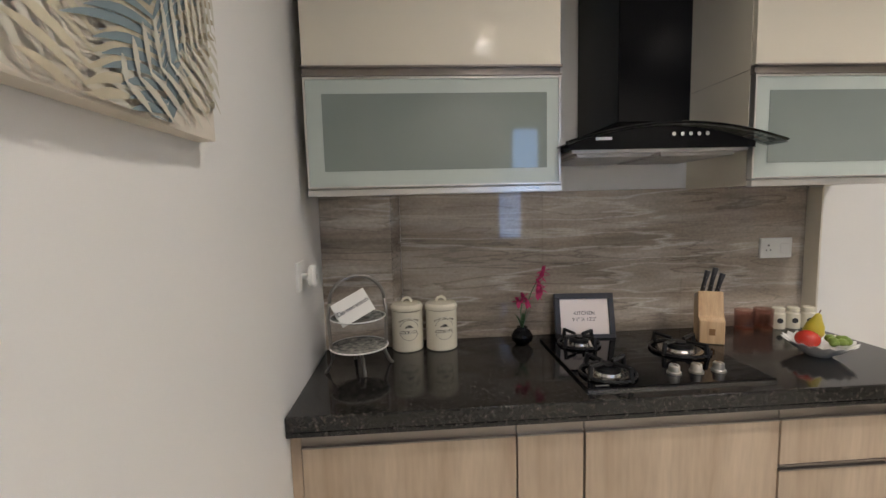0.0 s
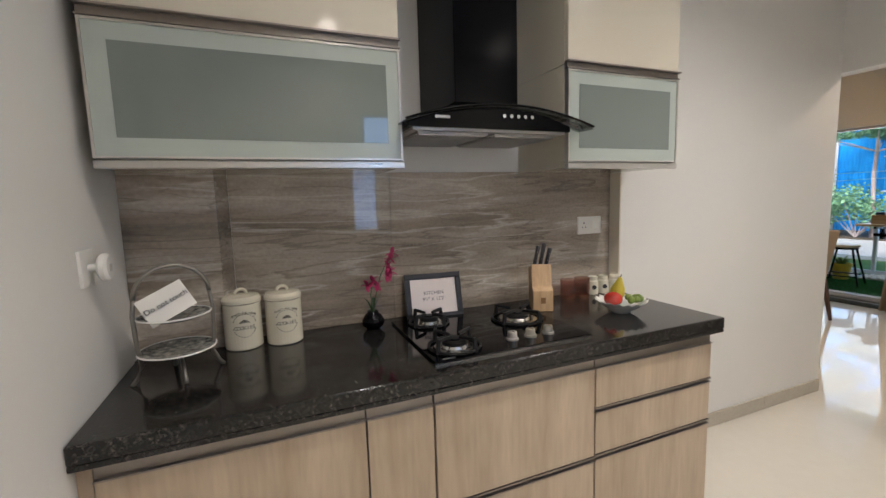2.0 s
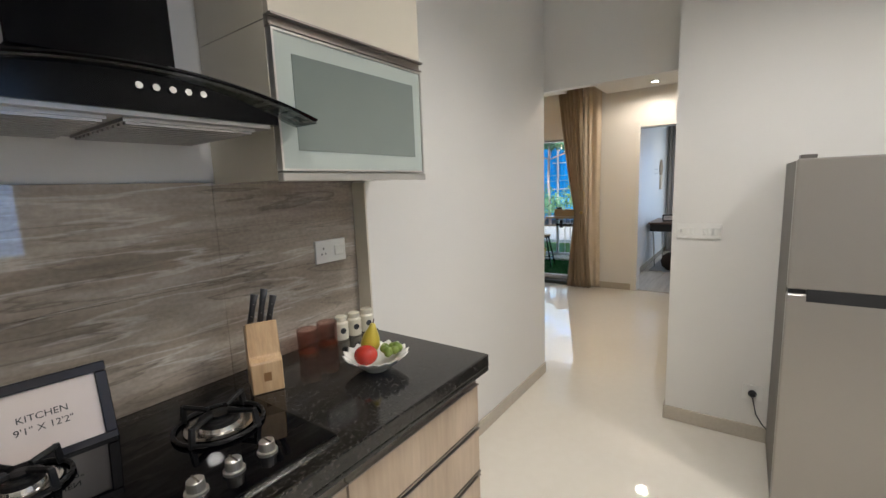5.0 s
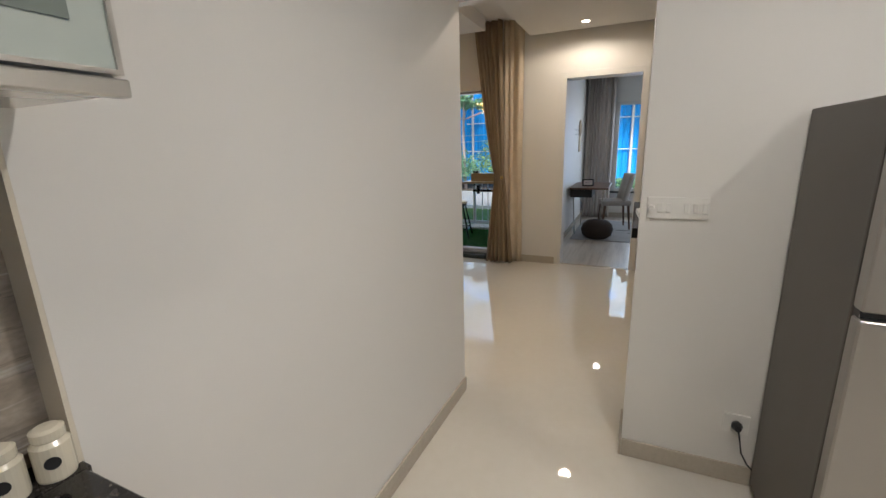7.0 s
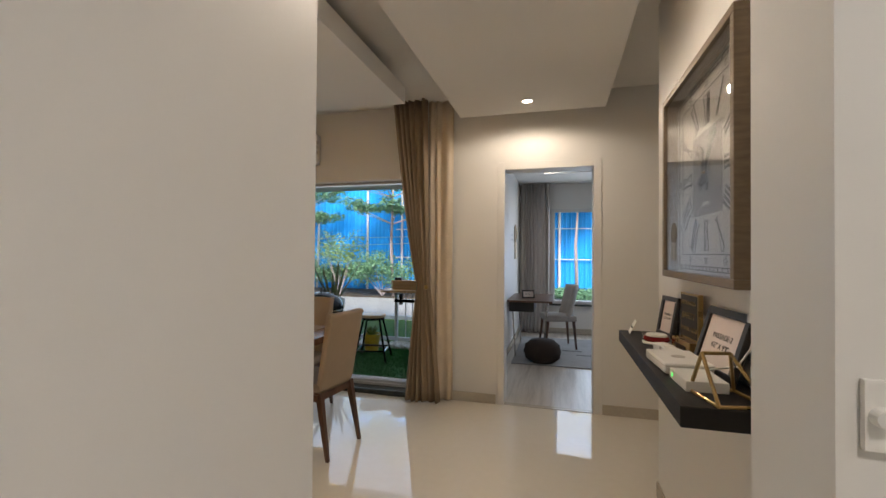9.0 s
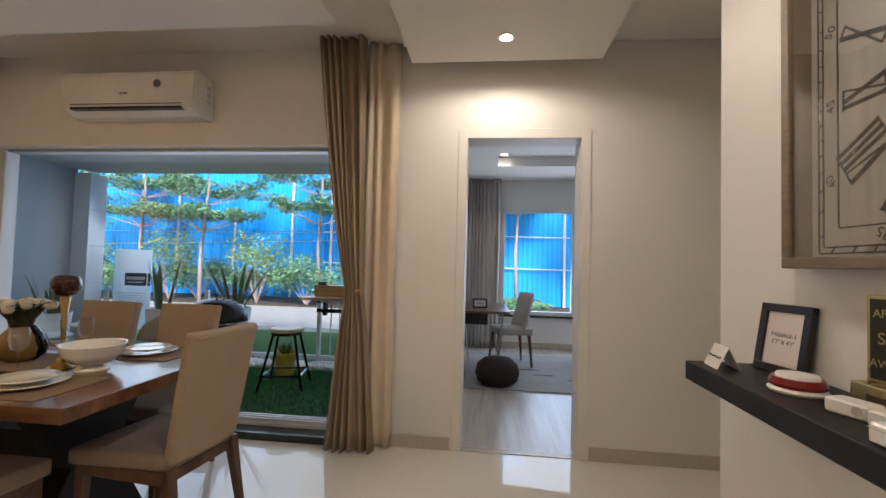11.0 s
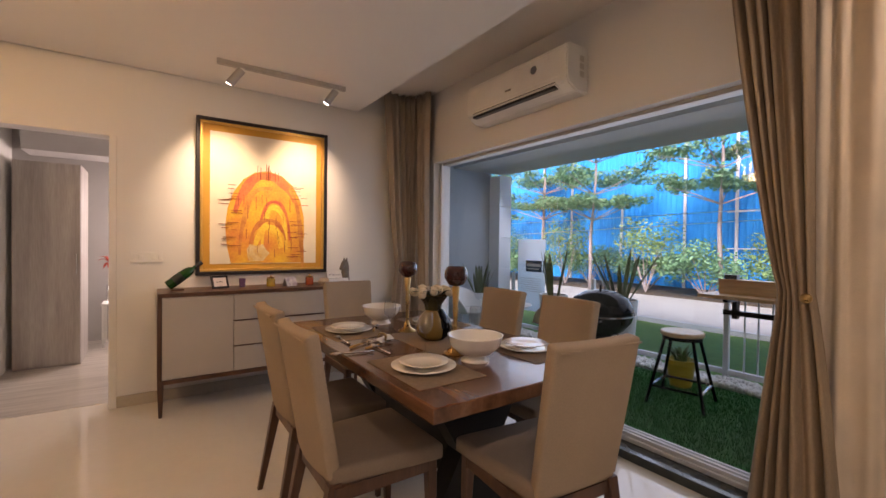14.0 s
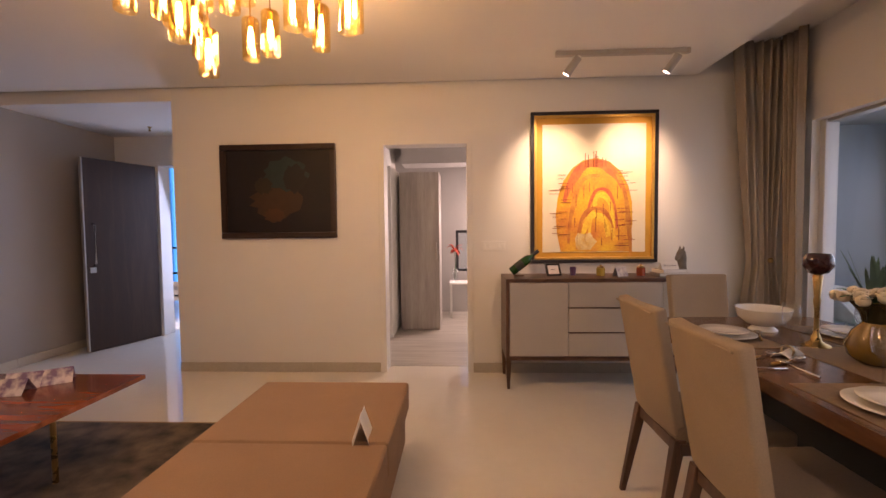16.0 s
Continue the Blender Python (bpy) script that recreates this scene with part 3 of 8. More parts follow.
def skirting(n, x0, x1, y0, y1):
    """Skirting tiles, each a piece of up to 0.6 m with a fine joint."""
    e = tagged(new("baseboard_" + n), "beige tile skirting along the wall foot", "baseboard", kind="structure")
    along_x = (x1 - x0) > (y1 - y0)
    a, b = (x0, x1) if along_x else (y0, y1)
    k = max(1, round((b - a) / 0.6))
    for i in range(k):
        p, q = a + (b - a) * i / k + 0.0008, a + (b - a) * (i + 1) / k - 0.0008
        bm = box(p, q, y0, y1, 0.0, 0.085, 0.002, seg=1) if along_x else box(x0, x1, p, q, 0.0, 0.085, 0.002, seg=1)
        part("tile", bm, M_SKIRT, e)


skirting("kitchen_north", 3.30, 5.06, 2.322, 2.333)
skirting("pillar", 4.815, 4.826, -0.6, 1.466)
skirting("pillar_end", 4.815, 5.06, 1.466, 1.477)
skirting("clock_wall", 5.06, 6.80, 1.25, 1.261)
skirting("east_middle", 7.989, 8.0, 2.33, 2.97)
skirting("east_south", 7.989, 8.0, -0.6, 1.43)
skirting("east_north", 7.989, 8.0, 5.96, 6.285)
skirting("north_west", 2.79, 4.62, 6.274, 6.285)
skirting("north_east", 5.44, 7.985, 6.274, 6.285)
skirting("living_west", 1.15, 1.161, 2.62, 7.6)
skirting("bedroom_window", 11.738, 11.75, -2.0, 2.44)
skirting("bedroom_north", 8.2, 11.73, 2.438, 2.45)

# flat plaster architraves round the two doorways
for n, pts in (("bedroom", ((7.992, 8.0, 2.257, 2.32, 0, 2.165), (7.992, 8.0, 1.44, 1.502, 0, 2.165), (7.992, 8.0, 1.502, 2.257, 2.1, 2.165))),):
    e = tagged(new("trim_" + n), "flat off-white architrave round the doorway", "trim", kind="structure")
    for p in pts:
        part("board", box(*p, 0.002, seg=1), M_WALL, e)
e = tagged(new("trim_side_room"), "flat off-white architrave round the doorway", "trim", kind="structure")
for p in ((4.625, 4.675, 6.276, 6.285, 0, 2.0), (5.394, 5.44, 6.276, 6.285, 0, 2.0)):
    part("board", box(*p, 0.002, seg=1), M_WALL, e)

# ---- sliding window to the balcony ----
win = tagged(new("window_1"), "wide sliding glass door to the balcony", "window", kind="structure")
part("window_frame", box(8.06, 8.16, 5.90, 5.95, 0.05, 2.055, 0.004, seg=1), M_FRAMEALU, win)
part("window_frame", box(8.06, 8.16, 2.98, 3.04, 0.05, 2.055, 0.004, seg=1), M_FRAMEALU, win)
# frame head under the lintel: same white profile, shade put in as grey
part("window_frame", box(8.07, 8.16, 3.04, 5.90, 2.03, 2.055, 0.003, seg=1), M_SHADEDWHITE, win)
part("bottom_track", box(8.05, 8.185, 3.04, 5.90, 0.05, 0.075, 0.003, seg=1), M_FRAMEALU, win)
for k in range(3):
    part("rail", box(8.065 + 0.04 * k, 8.078 + 0.04 * k, 3.04, 5.90, 0.075, 0.10, 0.002, seg=1), M_FRAMEALU, win)
part("sill", box(7.93, 8.2, 2.98, 5.95, 0.0, 0.05, 0.004), M_THRESH, win, "dark green marble threshold")
for y0, y1, x in ((3.04, 4.46, 8.12), (4.44, 5.90, 8.085)):
    p = part("pane", box(x, x + 0.008, y0, y1, 0.10, 2.03), M_PANE, win)
    p.visible_shadow = False

# bedroom window
win = tagged(new("window_2"), "white sliding bedroom window", "window", kind="structure")
for p in ((1.85, 1.92, 0.50, 2.13), (-0.75, -0.68, 0.50, 2.13), (0.78, 0.84, 0.55, 2.08)):
    part("window_frame", box(11.72, 11.80, p[0], p[1], p[2], p[3], 0.004, seg=1), M_FRAMEALU, win)
for z0, z1 in ((0.50, 0.56), (2.07, 2.13)):
    part("window_frame", box(11.72, 11.80, -0.68, 1.85, z0, z1, 0.004, seg=1), M_FRAMEALU, win)
part("window_sill", box(11.70, 11.75, -0.8, 1.97, 0.47, 0.50, 0.004, seg=1), M_THRESH, win)
for y0, y1 in ((-0.68, 0.80), (0.80, 1.85)):
    p = part("pane", box(11.76, 11.766, y0, y1, 0.56, 2.07), M_PANE, win)
    p.visible_shadow = False

# narrow kitchen window
win = tagged(new("window_4"), "narrow window at the back of the kitchen", "window", kind="structure")
for p in ((2.53, 2.555, 1.05, 2.2), (2.795, 2.82, 1.05, 2.2), (2.555, 2.795, 1.05, 1.08), (2.555, 2.795, 2.17, 2.2)):
    part("window_frame", box(p[0], p[1], -0.70, -0.65, p[2], p[3]), M_FRAMEALU, win)
p = part("pane", box(2.555, 2.795, -0.678, -0.674, 1.08, 2.17), M_PANE, win)
p.visible_shadow = False

# side room window
win = tagged(new("window_3"), "small window of the side room", "window", kind="structure")
for p in ((5.26, 5.30, 0.62, 1.25), (5.86, 5.90, 0.62, 1.25), (5.30, 5.86, 0.62, 0.66), (5.30, 5.86, 1.21, 1.25)):
    part("window_frame", box(p[0], p[1], 9.09, 9.15, p[2], p[3]), M_DARK, win)
p = part("pane", box(5.30, 5.86, 9.118, 9.123, 0.66, 1.21), M_PANE, win)
p.visible_shadow = False

# ---- kitchen units ----
CT = 0.895


def base_unit(x0, x1, fronts, label):
    """A base cabinet; fronts: (z0, z1) of each door or drawer, with a recessed profile above it."""
    u = thing("base_cabinet", (x0, 1.83, 0), 0, label, "cabinet", "kitchen base cabinets")
    w = x1 - x0
    part("body", box(0.001, w - 0.001, 0.022, 0.57, 0.10, 0.845), M_CARCASS, u)
    part("plinth", box(0.001, w - 0.001, 0.06, 0.075, 0.0, 0.10), M_PROFILE, u)
    for z0, z1 in fronts:
        f = part("door" if z1 - z0 > 0.2 else "drawer_front", box(0.0015, w - 0.0015, 0.0, 0.019, z0, z1, 0.0012, seg=1), M_WOODLAM, u)
        top = 0.845 if z1 > 0.7 else z1 + 0.022
        grip = part("profile_handle", box(0.0005, w - 0.0005, 0.008, 0.02, z1 + 0.001, top), M_PROFILE, u, "bronze aluminium profile grip")
        part("lower_lip", box(0.0005, w - 0.0005, -0.004, 0.0078, z1 + 0.001, z1 + 0.005), M_PROFILE, grip)
        part("upper_lip", box(0.0005, w - 0.0005, -0.004, 0.0078, top - 0.006, top - 0.001), M_PROFILE, grip)
    return u


part_filler = obj("cabinet_filler", box(1.248, 1.277, 1.835, 1.855, 0.0, 0.845, 0.001, seg=1), M_WOODLAM)
tagged(part_filler, "narrow oak filler strip beside the wall", "filler")
base_unit(1.278, 1.876, [(0.11, 0.785)], "light oak laminate base cabinet with a tall door")
base_unit(1.878, 2.072, [(0.11, 0.785)], "narrow light oak laminate pull-out cabinet")
base_unit(2.076, 2.664, [(0.47, 0.785), (0.11, 0.447)], "light oak laminate pan drawer cabinet under the hob")
base_unit(2.667, 3.243, [(0.647, 0.785), (0.475, 0.626), (0.11, 0.452)], "light oak laminate cabinet with stacked drawers")
end = obj("cabinet_end_panel", box(3.2435, 3.256, 1.85, 2.305, 0.0, 0.845, 0.001, seg=1), M_WOODLAM)
tagged(end, "light oak end panel of the kitchen run", "panel")
worktop = thing("kitchen_worktop", (0, 0, 0), 0, "polished black granite worktop with a rounded edge", "worktop")
part("slab", box(1.249, 3.262, 1.795, 2.309, 0.85, CT, 0.008, seg=3), M_GRANITE, worktop)
part("rear_strip", box(1.249, 3.268, 2.3095, 2.409, 0.85, CT - 0.0005), M_GRANITE, worktop)
part("nosing", box(1.249, 3.262, 1.797, 1.825, 0.836, 0.8498, 0.004, seg=2), M_GRANITE, worktop)

sp = tagged(new("splashback"), "grey veined porcelain tile splashback", "splashback", kind="structure")
for x0, x1 in ((1.549, 2.1262), (2.127, 2.7192), (2.72, 3.269)):
    for z0, z1 in ((CT, 1.1932), (1.194, 1.488)):
        part("tile", box(x0, x1, 2.40, 2.41, z0, z1, 0.0006, seg=1), M_SPLASH, sp)
for z0, z1 in ((CT, 1.1932), (1.194, 1.488)):
    part("tile", box(1.248, 1.515, 2.335, 2.409, z0, z1, 0.0006, seg=1), M_SPLASH, sp)
for z0, z1 in ((CT, 1.1932), (1.194, 1.488)):
    ch = bmesh.new()
    pts = [(1.5155, 2.336), (1.548, 2.3985), (1.5155, 2.3985)]
    lo, hi = [ch.verts.new((x, y, z0)) for x, y in pts], [ch.verts.new((x, y, z1)) for x, y in pts]
    ch.faces.new(lo)
    ch.faces.new(hi[::-1])
    for k in range(3):
        ch.faces.new((lo[k], lo[(k + 1) % 3], hi[(k + 1) % 3], hi[k]))
    part("corner_tile", ch, M_SPLASH, sp)
part("return_strip", box(3.262, 3.2698, 2.333, 2.3995, CT, 1.478), M_CREAM, sp, "cream return strip at the end of the splashback")


def wall_unit(x0, x1, label):
    u = thing("wall_cabinet", (x0, 2.062, 0), 0, label, "cabinet", "kitchen wall cabinets")
    w = x1 - x0
    part("lower_body", box(0, w, 0.02, 0.337, 1.482, 1.86), M_CREAM, u)
    part("upper_body", box(0, w, 0.02, 0.337, 1.862, 2.62), M_CREAM, u)
    part("upper_door", box(0.001, w - 0.001, 0.0, 0.019, 1.872, 2.60, 0.001, seg=1), M_CREAM, u)
    grip = part("profile_handle", box(0.0, w, 0.004, 0.02, 1.842, 1.871), M_PROFILE, u, "bronze aluminium profile grip")
    part("upper_lip", box(-0.002, w + 0.002, -0.012, 0.0038, 1.866, 1.871), M_PROFILE, grip)
    part("lower_lip", box(-0.002, w + 0.002, -0.006, 0.0038, 1.842, 1.846), M_PROFILE, grip)
    d = part("flap_door", box(0.002, w - 0.002, 0.001, 0.02, 1.507, 1.838), M_FROSTRIM, u, "etched glass rim of the flap door")
    part("glass_panel", box(0.055, w - 0.045, -0.0006, 0.0008, 1.555, 1.79), M_FROST, d, "frosted grey-green glass")
    fr = bmesh.new()
    for a in ((0.001, w - 0.001, 1.834, 1.840), (0.001, w - 0.001, 1.503, 1.509)):
        box(a[0], a[1], -0.003, 0.0195, a[2], a[3], bm=fr)
    for a in ((0.001, 0.007, 1.509, 1.834), (w - 0.007, w - 0.001, 1.509, 1.834)):
        box(a[0], a[1], -0.003, 0.0195, a[2], a[3], bm=fr)
    part("door_frame", fr, M_ALU, d, "slim aluminium door frame")
    bm = box(0.0, w + 0.004, -0.004, 0.02, 1.478, 1.499, 0.002, seg=1)
    part("bottom_rail", bm, M_ALU, u)
    return u


wall_unit(1.28, 2.083, "cream wall cabinet with a frosted glass flap")
wall_unit(2.728, 3.297, "short cream wall cabinet with a frosted glass flap")

# ---- cooker hood ----
hood = thing("cooker_hood", (2.385, 2.40, 0), 0, "black chimney cooker hood with curved glass canopy", "cooker hood")
part("duct_cover", box(-0.12, 0.12, -0.35, -0.10, 1.69, 2.74, 0.003, seg=1), M_BLACKMETAL, hood)
part("duct_back", box(-0.115, 0.115, -0.10, 0.0, 1.69, 2.74), M_BLACKMETAL, hood)


def _arc(u):
    return 1.617 + 0.058 * (1 - (2 * u - 1) ** 2)


fascia = bmesh.new()
_n = 16
_pts = [(-0.30 + 0.60 * k / _n, _arc(0.03 + 0.94 * k / _n) - 0.006) for k in range(_n + 1)]
poly_prism([(-0.30, 1.60)] + _pts + [(0.30, 1.60)], -0.405, -0.02, bm=fascia)
part("body", fascia, M_BLACKMETAL, hood)
part("glass_canopy", sheet(lambda u, v: (-0.315 + 0.71 * u, -0.42 + 0.29 * v, _arc(u)), 24, 2, 0.006), pane_mat("smoked_hood_glass", (0.34, 0.36, 0.36), 0.09), hood, "curved smoked glass", smooth=True)
part("canopy_edge", tube([(-0.315 + 0.71 * k / 24, -0.42, _arc(k / 24) + 0.003) for k in range(25)], 0.0035, 6), M_BLACKGLASS, hood)
part("underside", box(-0.285, 0.285, -0.395, -0.03, 1.592, 1.60), M_FILTER, hood)
for s in (-1, 1):
    flt = part("filter", box(0.012 if s > 0 else -0.262, 0.262 if s > 0 else -0.012, -0.37, -0.06, 1.586, 1.592), M_FILTER, hood, "slatted metal grease filter")
    for k in range(11):
        y = -0.365 + 0.028 * k
        part("slat", box(0.017 if s > 0 else -0.257, 0.257 if s > 0 else -0.017, y, y + 0.012, 1.581, 1.586), M_FILTER, flt)
for k in range(5):
    part("button", lathe([(0.0, -0.004), (0.006, -0.004), (0.006, 0.003), (0.0, 0.003)], 12), M_CHROME, hood).matrix_basis = pose(0.03 + 0.027 * k, -0.407, 1.643, 90)
part("badge", box(-0.215, -0.165, -0.4065, -0.405, 1.628, 1.637), M_ALU, hood)

# ---- hob ----
hob = thing("gas_hob", (2.09, 1.85, CT), 0, "three burner black glass gas hob on the worktop", "hob")
part("glass_plate", box(0.0, 0.575, 0.0, 0.475, 0.0, 0.010, 0.003), M_BLACKGLASS, hob)
part("front_trim", box(0.0, 0.575, -0.003, 0.004, 0.0, 0.006), M_STEEL, hob)
for bx, by, s in ((0.125, 0.385, 0.85), (0.105, 0.10, 0.95), (0.45, 0.275, 1.1)):
    b = part("burner", lathe([(0.068 * s, 0.010), (0.07 * s, 0.014), (0.062 * s, 0.016), (0.045 * s, 0.013), (0.04 * s, 0.024), (0.0, 0.024)], 28, (bx, by, 0)), M_STEEL, hob, "steel drip ring", smooth=False)
    part("burner_cap", lathe([(0.042 * s, 0.022), (0.042 * s, 0.032), (0.034 * s, 0.036), (0.022 * s, 0.036), (0.022 * s, 0.042), (0.0, 0.043)], 24, (bx, by, 0)), M_IRON, b)
    pan = bmesh.new()
    for a in range(4):
        c, sn = math.cos(a * math.pi / 2 + 0.5), math.sin(a * math.pi / 2 + 0.5)
        bar((bx + 0.088 * s * c, by + 0.088 * s * sn, 0.010), (bx + 0.082 * s * c, by + 0.082 * s * sn, 0.055), 0.013, 0.011, bm=pan, bevel=0.001)
        tube([(bx + 0.082 * s * c, by + 0.082 * s * sn, 0.050), (bx + 0.045 * s * c, by + 0.045 * s * sn, 0.048), (bx + 0.024 * s * c, by + 0.024 * s * sn, 0.046)], 0.0065, 6, bm=pan)
    tube([(bx + 0.088 * s * math.cos(k * math.pi / 12), by + 0.088 * s * math.sin(k * math.pi / 12), 0.016) for k in range(24)], 0.005, 6, bm=pan, closed=True)
    part("pan_support", pan, M_IRON, b)
for k in range(3):
    kn = part("knob", lathe([(0.021, 0.010), (0.021, 0.016), (0.0165, 0.018), (0.0155, 0.036), (0.013, 0.038), (0.0, 0.038)], 20, (0.305 + 0.072 * k, 0.075, 0)), M_ALU, hob, "brushed metal control knob")
    part("pointer", box(0.303 + 0.072 * k, 0.307 + 0.072 * k, 0.06, 0.09, 0.038, 0.0395), M_CHROME, kn)
part("badge", box(0.03, 0.07, 0.012, 0.02, 0.010, 0.0106), M_ALU, hob)

# ---- fridge ----
fr = thing("fridge", (4.25, 0.975, 0), 0, "brushed steel top-freezer fridge beside the wall", "fridge")
part("body", box(0.035, 0.555, -0.62, 0.0, 0.03, 1.50, 0.006), M_FRIDGESIDE, fr, "fridge body with the shade put into its dark grey")
part("freezer_door", box(-0.02, 0.03, -0.62, 0.0, 0.995, 1.505, 0.012, seg=3), M_FRIDGE, fr)
part("fridge_door", box(-0.02, 0.03, -0.62, 0.0, 0.05, 0.975, 0.012, seg=3), M_FRIDGE, fr)
part("grip_recess", box(-0.021, 0.032, -0.615, -0.06, 0.948, 0.998, 0.004), M_DARK, fr, "black recessed grip")
part("door_gap", box(0.0, 0.034, -0.615, -0.005, 0.97, 1.0), M_DARK, fr)
part("hinge_cover", box(-0.01, 0.06, -0.06, -0.01, 1.505, 1.52, 0.004), M_FRIDGESIDE, fr)
for yy in (-0.57, -0.05):
    part("foot", lathe([(0.02, 0.0), (0.02, 0.03), (0.0, 0.03)], 12, (0.06, yy, 0)), M_DARK, fr)
    part("foot", lathe([(0.02, 0.0), (0.02, 0.03), (0.0, 0.03)], 12, (0.52, yy, 0)), M_DARK, fr)

# ---- dining room ----
def dining_chair(loc, rz, label="beige suede dining chair with dark walnut legs"):
    """Faces local +y; the seat's middle stands at the origin."""
    c = thing("dining_chair", loc, rz, label, "chair", "chairs round the dining table")
    seat = box(-0.20, 0.20, -0.20, 0.235, 0.415, 0.475, 0.022, seg=3)
    for v in seat.verts:
        v.co.x *= 1 + 0.10 * (v.co.y / 0.22)
        if v.co.z > 0.45:
            v.co.z += 0.010 * (1 - (v.co.x / 0.23) ** 2)
    part("seat", seat, M_UPHOLSEAT, c, "taupe suede seat pad", smooth=True)

    def back(u, v):
        x = (u - 0.5) * (0.365 + 0.02 * v)
        return (x, -0.205 - 0.085 * v - 0.02 * (1 - (2 * u - 1) ** 2), 0.44 + 0.50 * v)

    bk = sheet(back, 8, 10, 0.05)
    bmesh.ops.bevel(bk, geom=[e for e in bk.edges if e.calc_face_angle(0) > 0.8], offset=0.014, segments=3, affect="EDGES", profile=0.6)
    b = part("backrest", bk, M_UPHOL, c, smooth=True)
    part("piping", tube([(x, -0.30 - 0.0 * x, 0.925) for x in (-0.18, -0.09, 0, 0.09, 0.18)], 0.004, 6), M_UPHOL, b)
    for s in (-1, 1):
        part("leg", bar((s * 0.19, 0.205, 0.0), (s * 0.18, 0.195, 0.42), 0.024, 0.042), M_WALNUTLEG, c)
        part("leg", bar((s * 0.185, -0.265, 0.0), (s * 0.17, -0.185, 0.43), 0.024, 0.044), M_WALNUTLEG, c)
    rail = box(-0.19, 0.19, 0.18, 0.20, 0.375, 0.42)
    box(-0.19, 0.19, -0.20, -0.18, 0.375, 0.42, bm=rail)
    box(-0.20, -0.18, -0.19, 0.19, 0.375, 0.42, bm=rail)
    box(0.18, 0.20, -0.19, 0.19, 0.375, 0.42, bm=rail)
    part("seat_frame", rail, M_WALNUTLEG, c)
    return c


ch = dining_chair((6.35, 3.91, 0), -90)
copy_thing(ch, pose(6.37, 4.43, 0, 0, 0, -90))
copy_thing(ch, pose(7.34, 3.93, 0, 0, 0, 90))
copy_thing(ch, pose(7.34, 4.47, 0, 0, 0, 90))
copy_thing(ch, pose(6.85, 3.46, 0, 0, 0, -6))
copy_thing(ch, pose(6.90, 5.20, 0, 0, 0, 180))

tb = thing("dining_table", (6.83, 4.24, 0), 0, "walnut dining table on a black pedestal", "table")
part("tabletop", box(-0.475, 0.475, -0.82, 0.82, 0.695, 0.745, 0.006), M_WALNUT, tb)
M_PED = mat("matt_black_pedestal", (0.002, 0.002, 0.002), 0.5, scale=6)
for s in (-1, 1):
    bm = bmesh.new()
    poly_prism([(-0.30, 0.0), (0.30, 0.0), (0.10, 0.36), (0.30, 0.695), (-0.30, 0.695), (-0.10, 0.36)], s * 0.42 - 0.05, s * 0.42 + 0.05, bm=bm)
    part("pedestal", bm, M_PED, tb, "black hourglass pedestal")
bm = bmesh.new()
poly_prism([(-0.10, 0.22), (0.10, 0.22), (0.10, 0.50), (-0.10, 0.50)], -0.37, 0.37, bm=bm)
part("stretcher", bm, M_PED, tb)

# ---- credenza ----
cr = thing("sideboard", (5.685, 5.87, 0), 0, "low grey lacquer sideboard with walnut frame", "sideboard")
CW = 1.49
part("top", box(0, CW, 0, 0.41, 0.845, 0.872, 0.003), M_WALNUTLEG, cr)
part("side", box(0, 0.025, 0.005, 0.41, 0.26, 0.845), M_WALNUTLEG, cr)
part("side", box(CW - 0.025, CW, 0.005, 0.41, 0.26, 0.845), M_WALNUTLEG, cr)
part("bottom_rail", box(0, CW, 0, 0.41, 0.235, 0.262), M_WALNUTLEG, cr)
part("carcass", box(0.025, CW - 0.025, 0.03, 0.40, 0.262, 0.845), M_DARK, cr)
part("door", box(0.028, 0.478, 0.008, 0.03, 0.265, 0.842, 0.002, seg=1), M_CRED, cr)
for z0, z1 in ((0.265, 0.447), (0.456, 0.640), (0.649, 0.842)):
    d = part("drawer", box(0.482, 1.192, 0.008, 0.03, z0, z1, 0.002, seg=1), M_CRED, cr)
    if z1 < 0.8:
        part("grip", box(0.484, 1.19, 0.004, 0.012, z1 + 0.001, z1 + 0.008), M_WALNUTLEG, d)
part("door", box(1.196, CW - 0.028, 0.008, 0.03, 0.265, 0.842, 0.002, seg=1), M_CRED, cr)
for x in (0.02, CW - 0.02):
    for y in (0.03, 0.38):
        part("leg", bar((x, y, 0), (x, y, 0.236), 0.022, 0.04), M_WALNUTLEG, cr)

# ---- ottoman, coffee table, rug ----
ot = thing("ottoman", (4.245, 3.50, 0), 0, "long tan fabric ottoman bench", "ottoman")
for y0, y1 in ((0.0, 0.715), (0.72, 1.39)):
    part("cushion", box(0, 0.80, y0, y1, 0.27, 0.42, 0.022, seg=3), M_OTTO, ot, smooth=False)
part("base", box(0.02, 0.78, 0.02, 1.37, 0.09, 0.27, 0.012), M_OTTO, ot)
for x in (0.06, 0.74):
    for y in (0.06, 1.33):
        part("leg", bar((x, y, 0), (x, y, 0.09), 0.03, 0.045), M_WALNUTLEG, ot)
ctb = thing("coffee_table", (2.45, 4.10, 0), 0, "reddish walnut coffee table on slim brass legs", "coffee table")
part("tabletop", box(0, 1.08, 0, 0.81, 0.425, 0.45, 0.004), banded("reddish_walnut", [(0.14, 0.035, 0.012), (0.22, 0.06, 0.02), (0.30, 0.09, 0.035)], 8, 0.18, 3, 2.5, (0.7, 6, 4), coat=0.2), ctb)
for x in (0.06, 0.85):
    for y in (0.10, 0.48 if x > 0.5 else 0.72):
        part("leg", rod((x, y, 0), (x, y, 0.425), 0.013), M_BRASS, ctb)
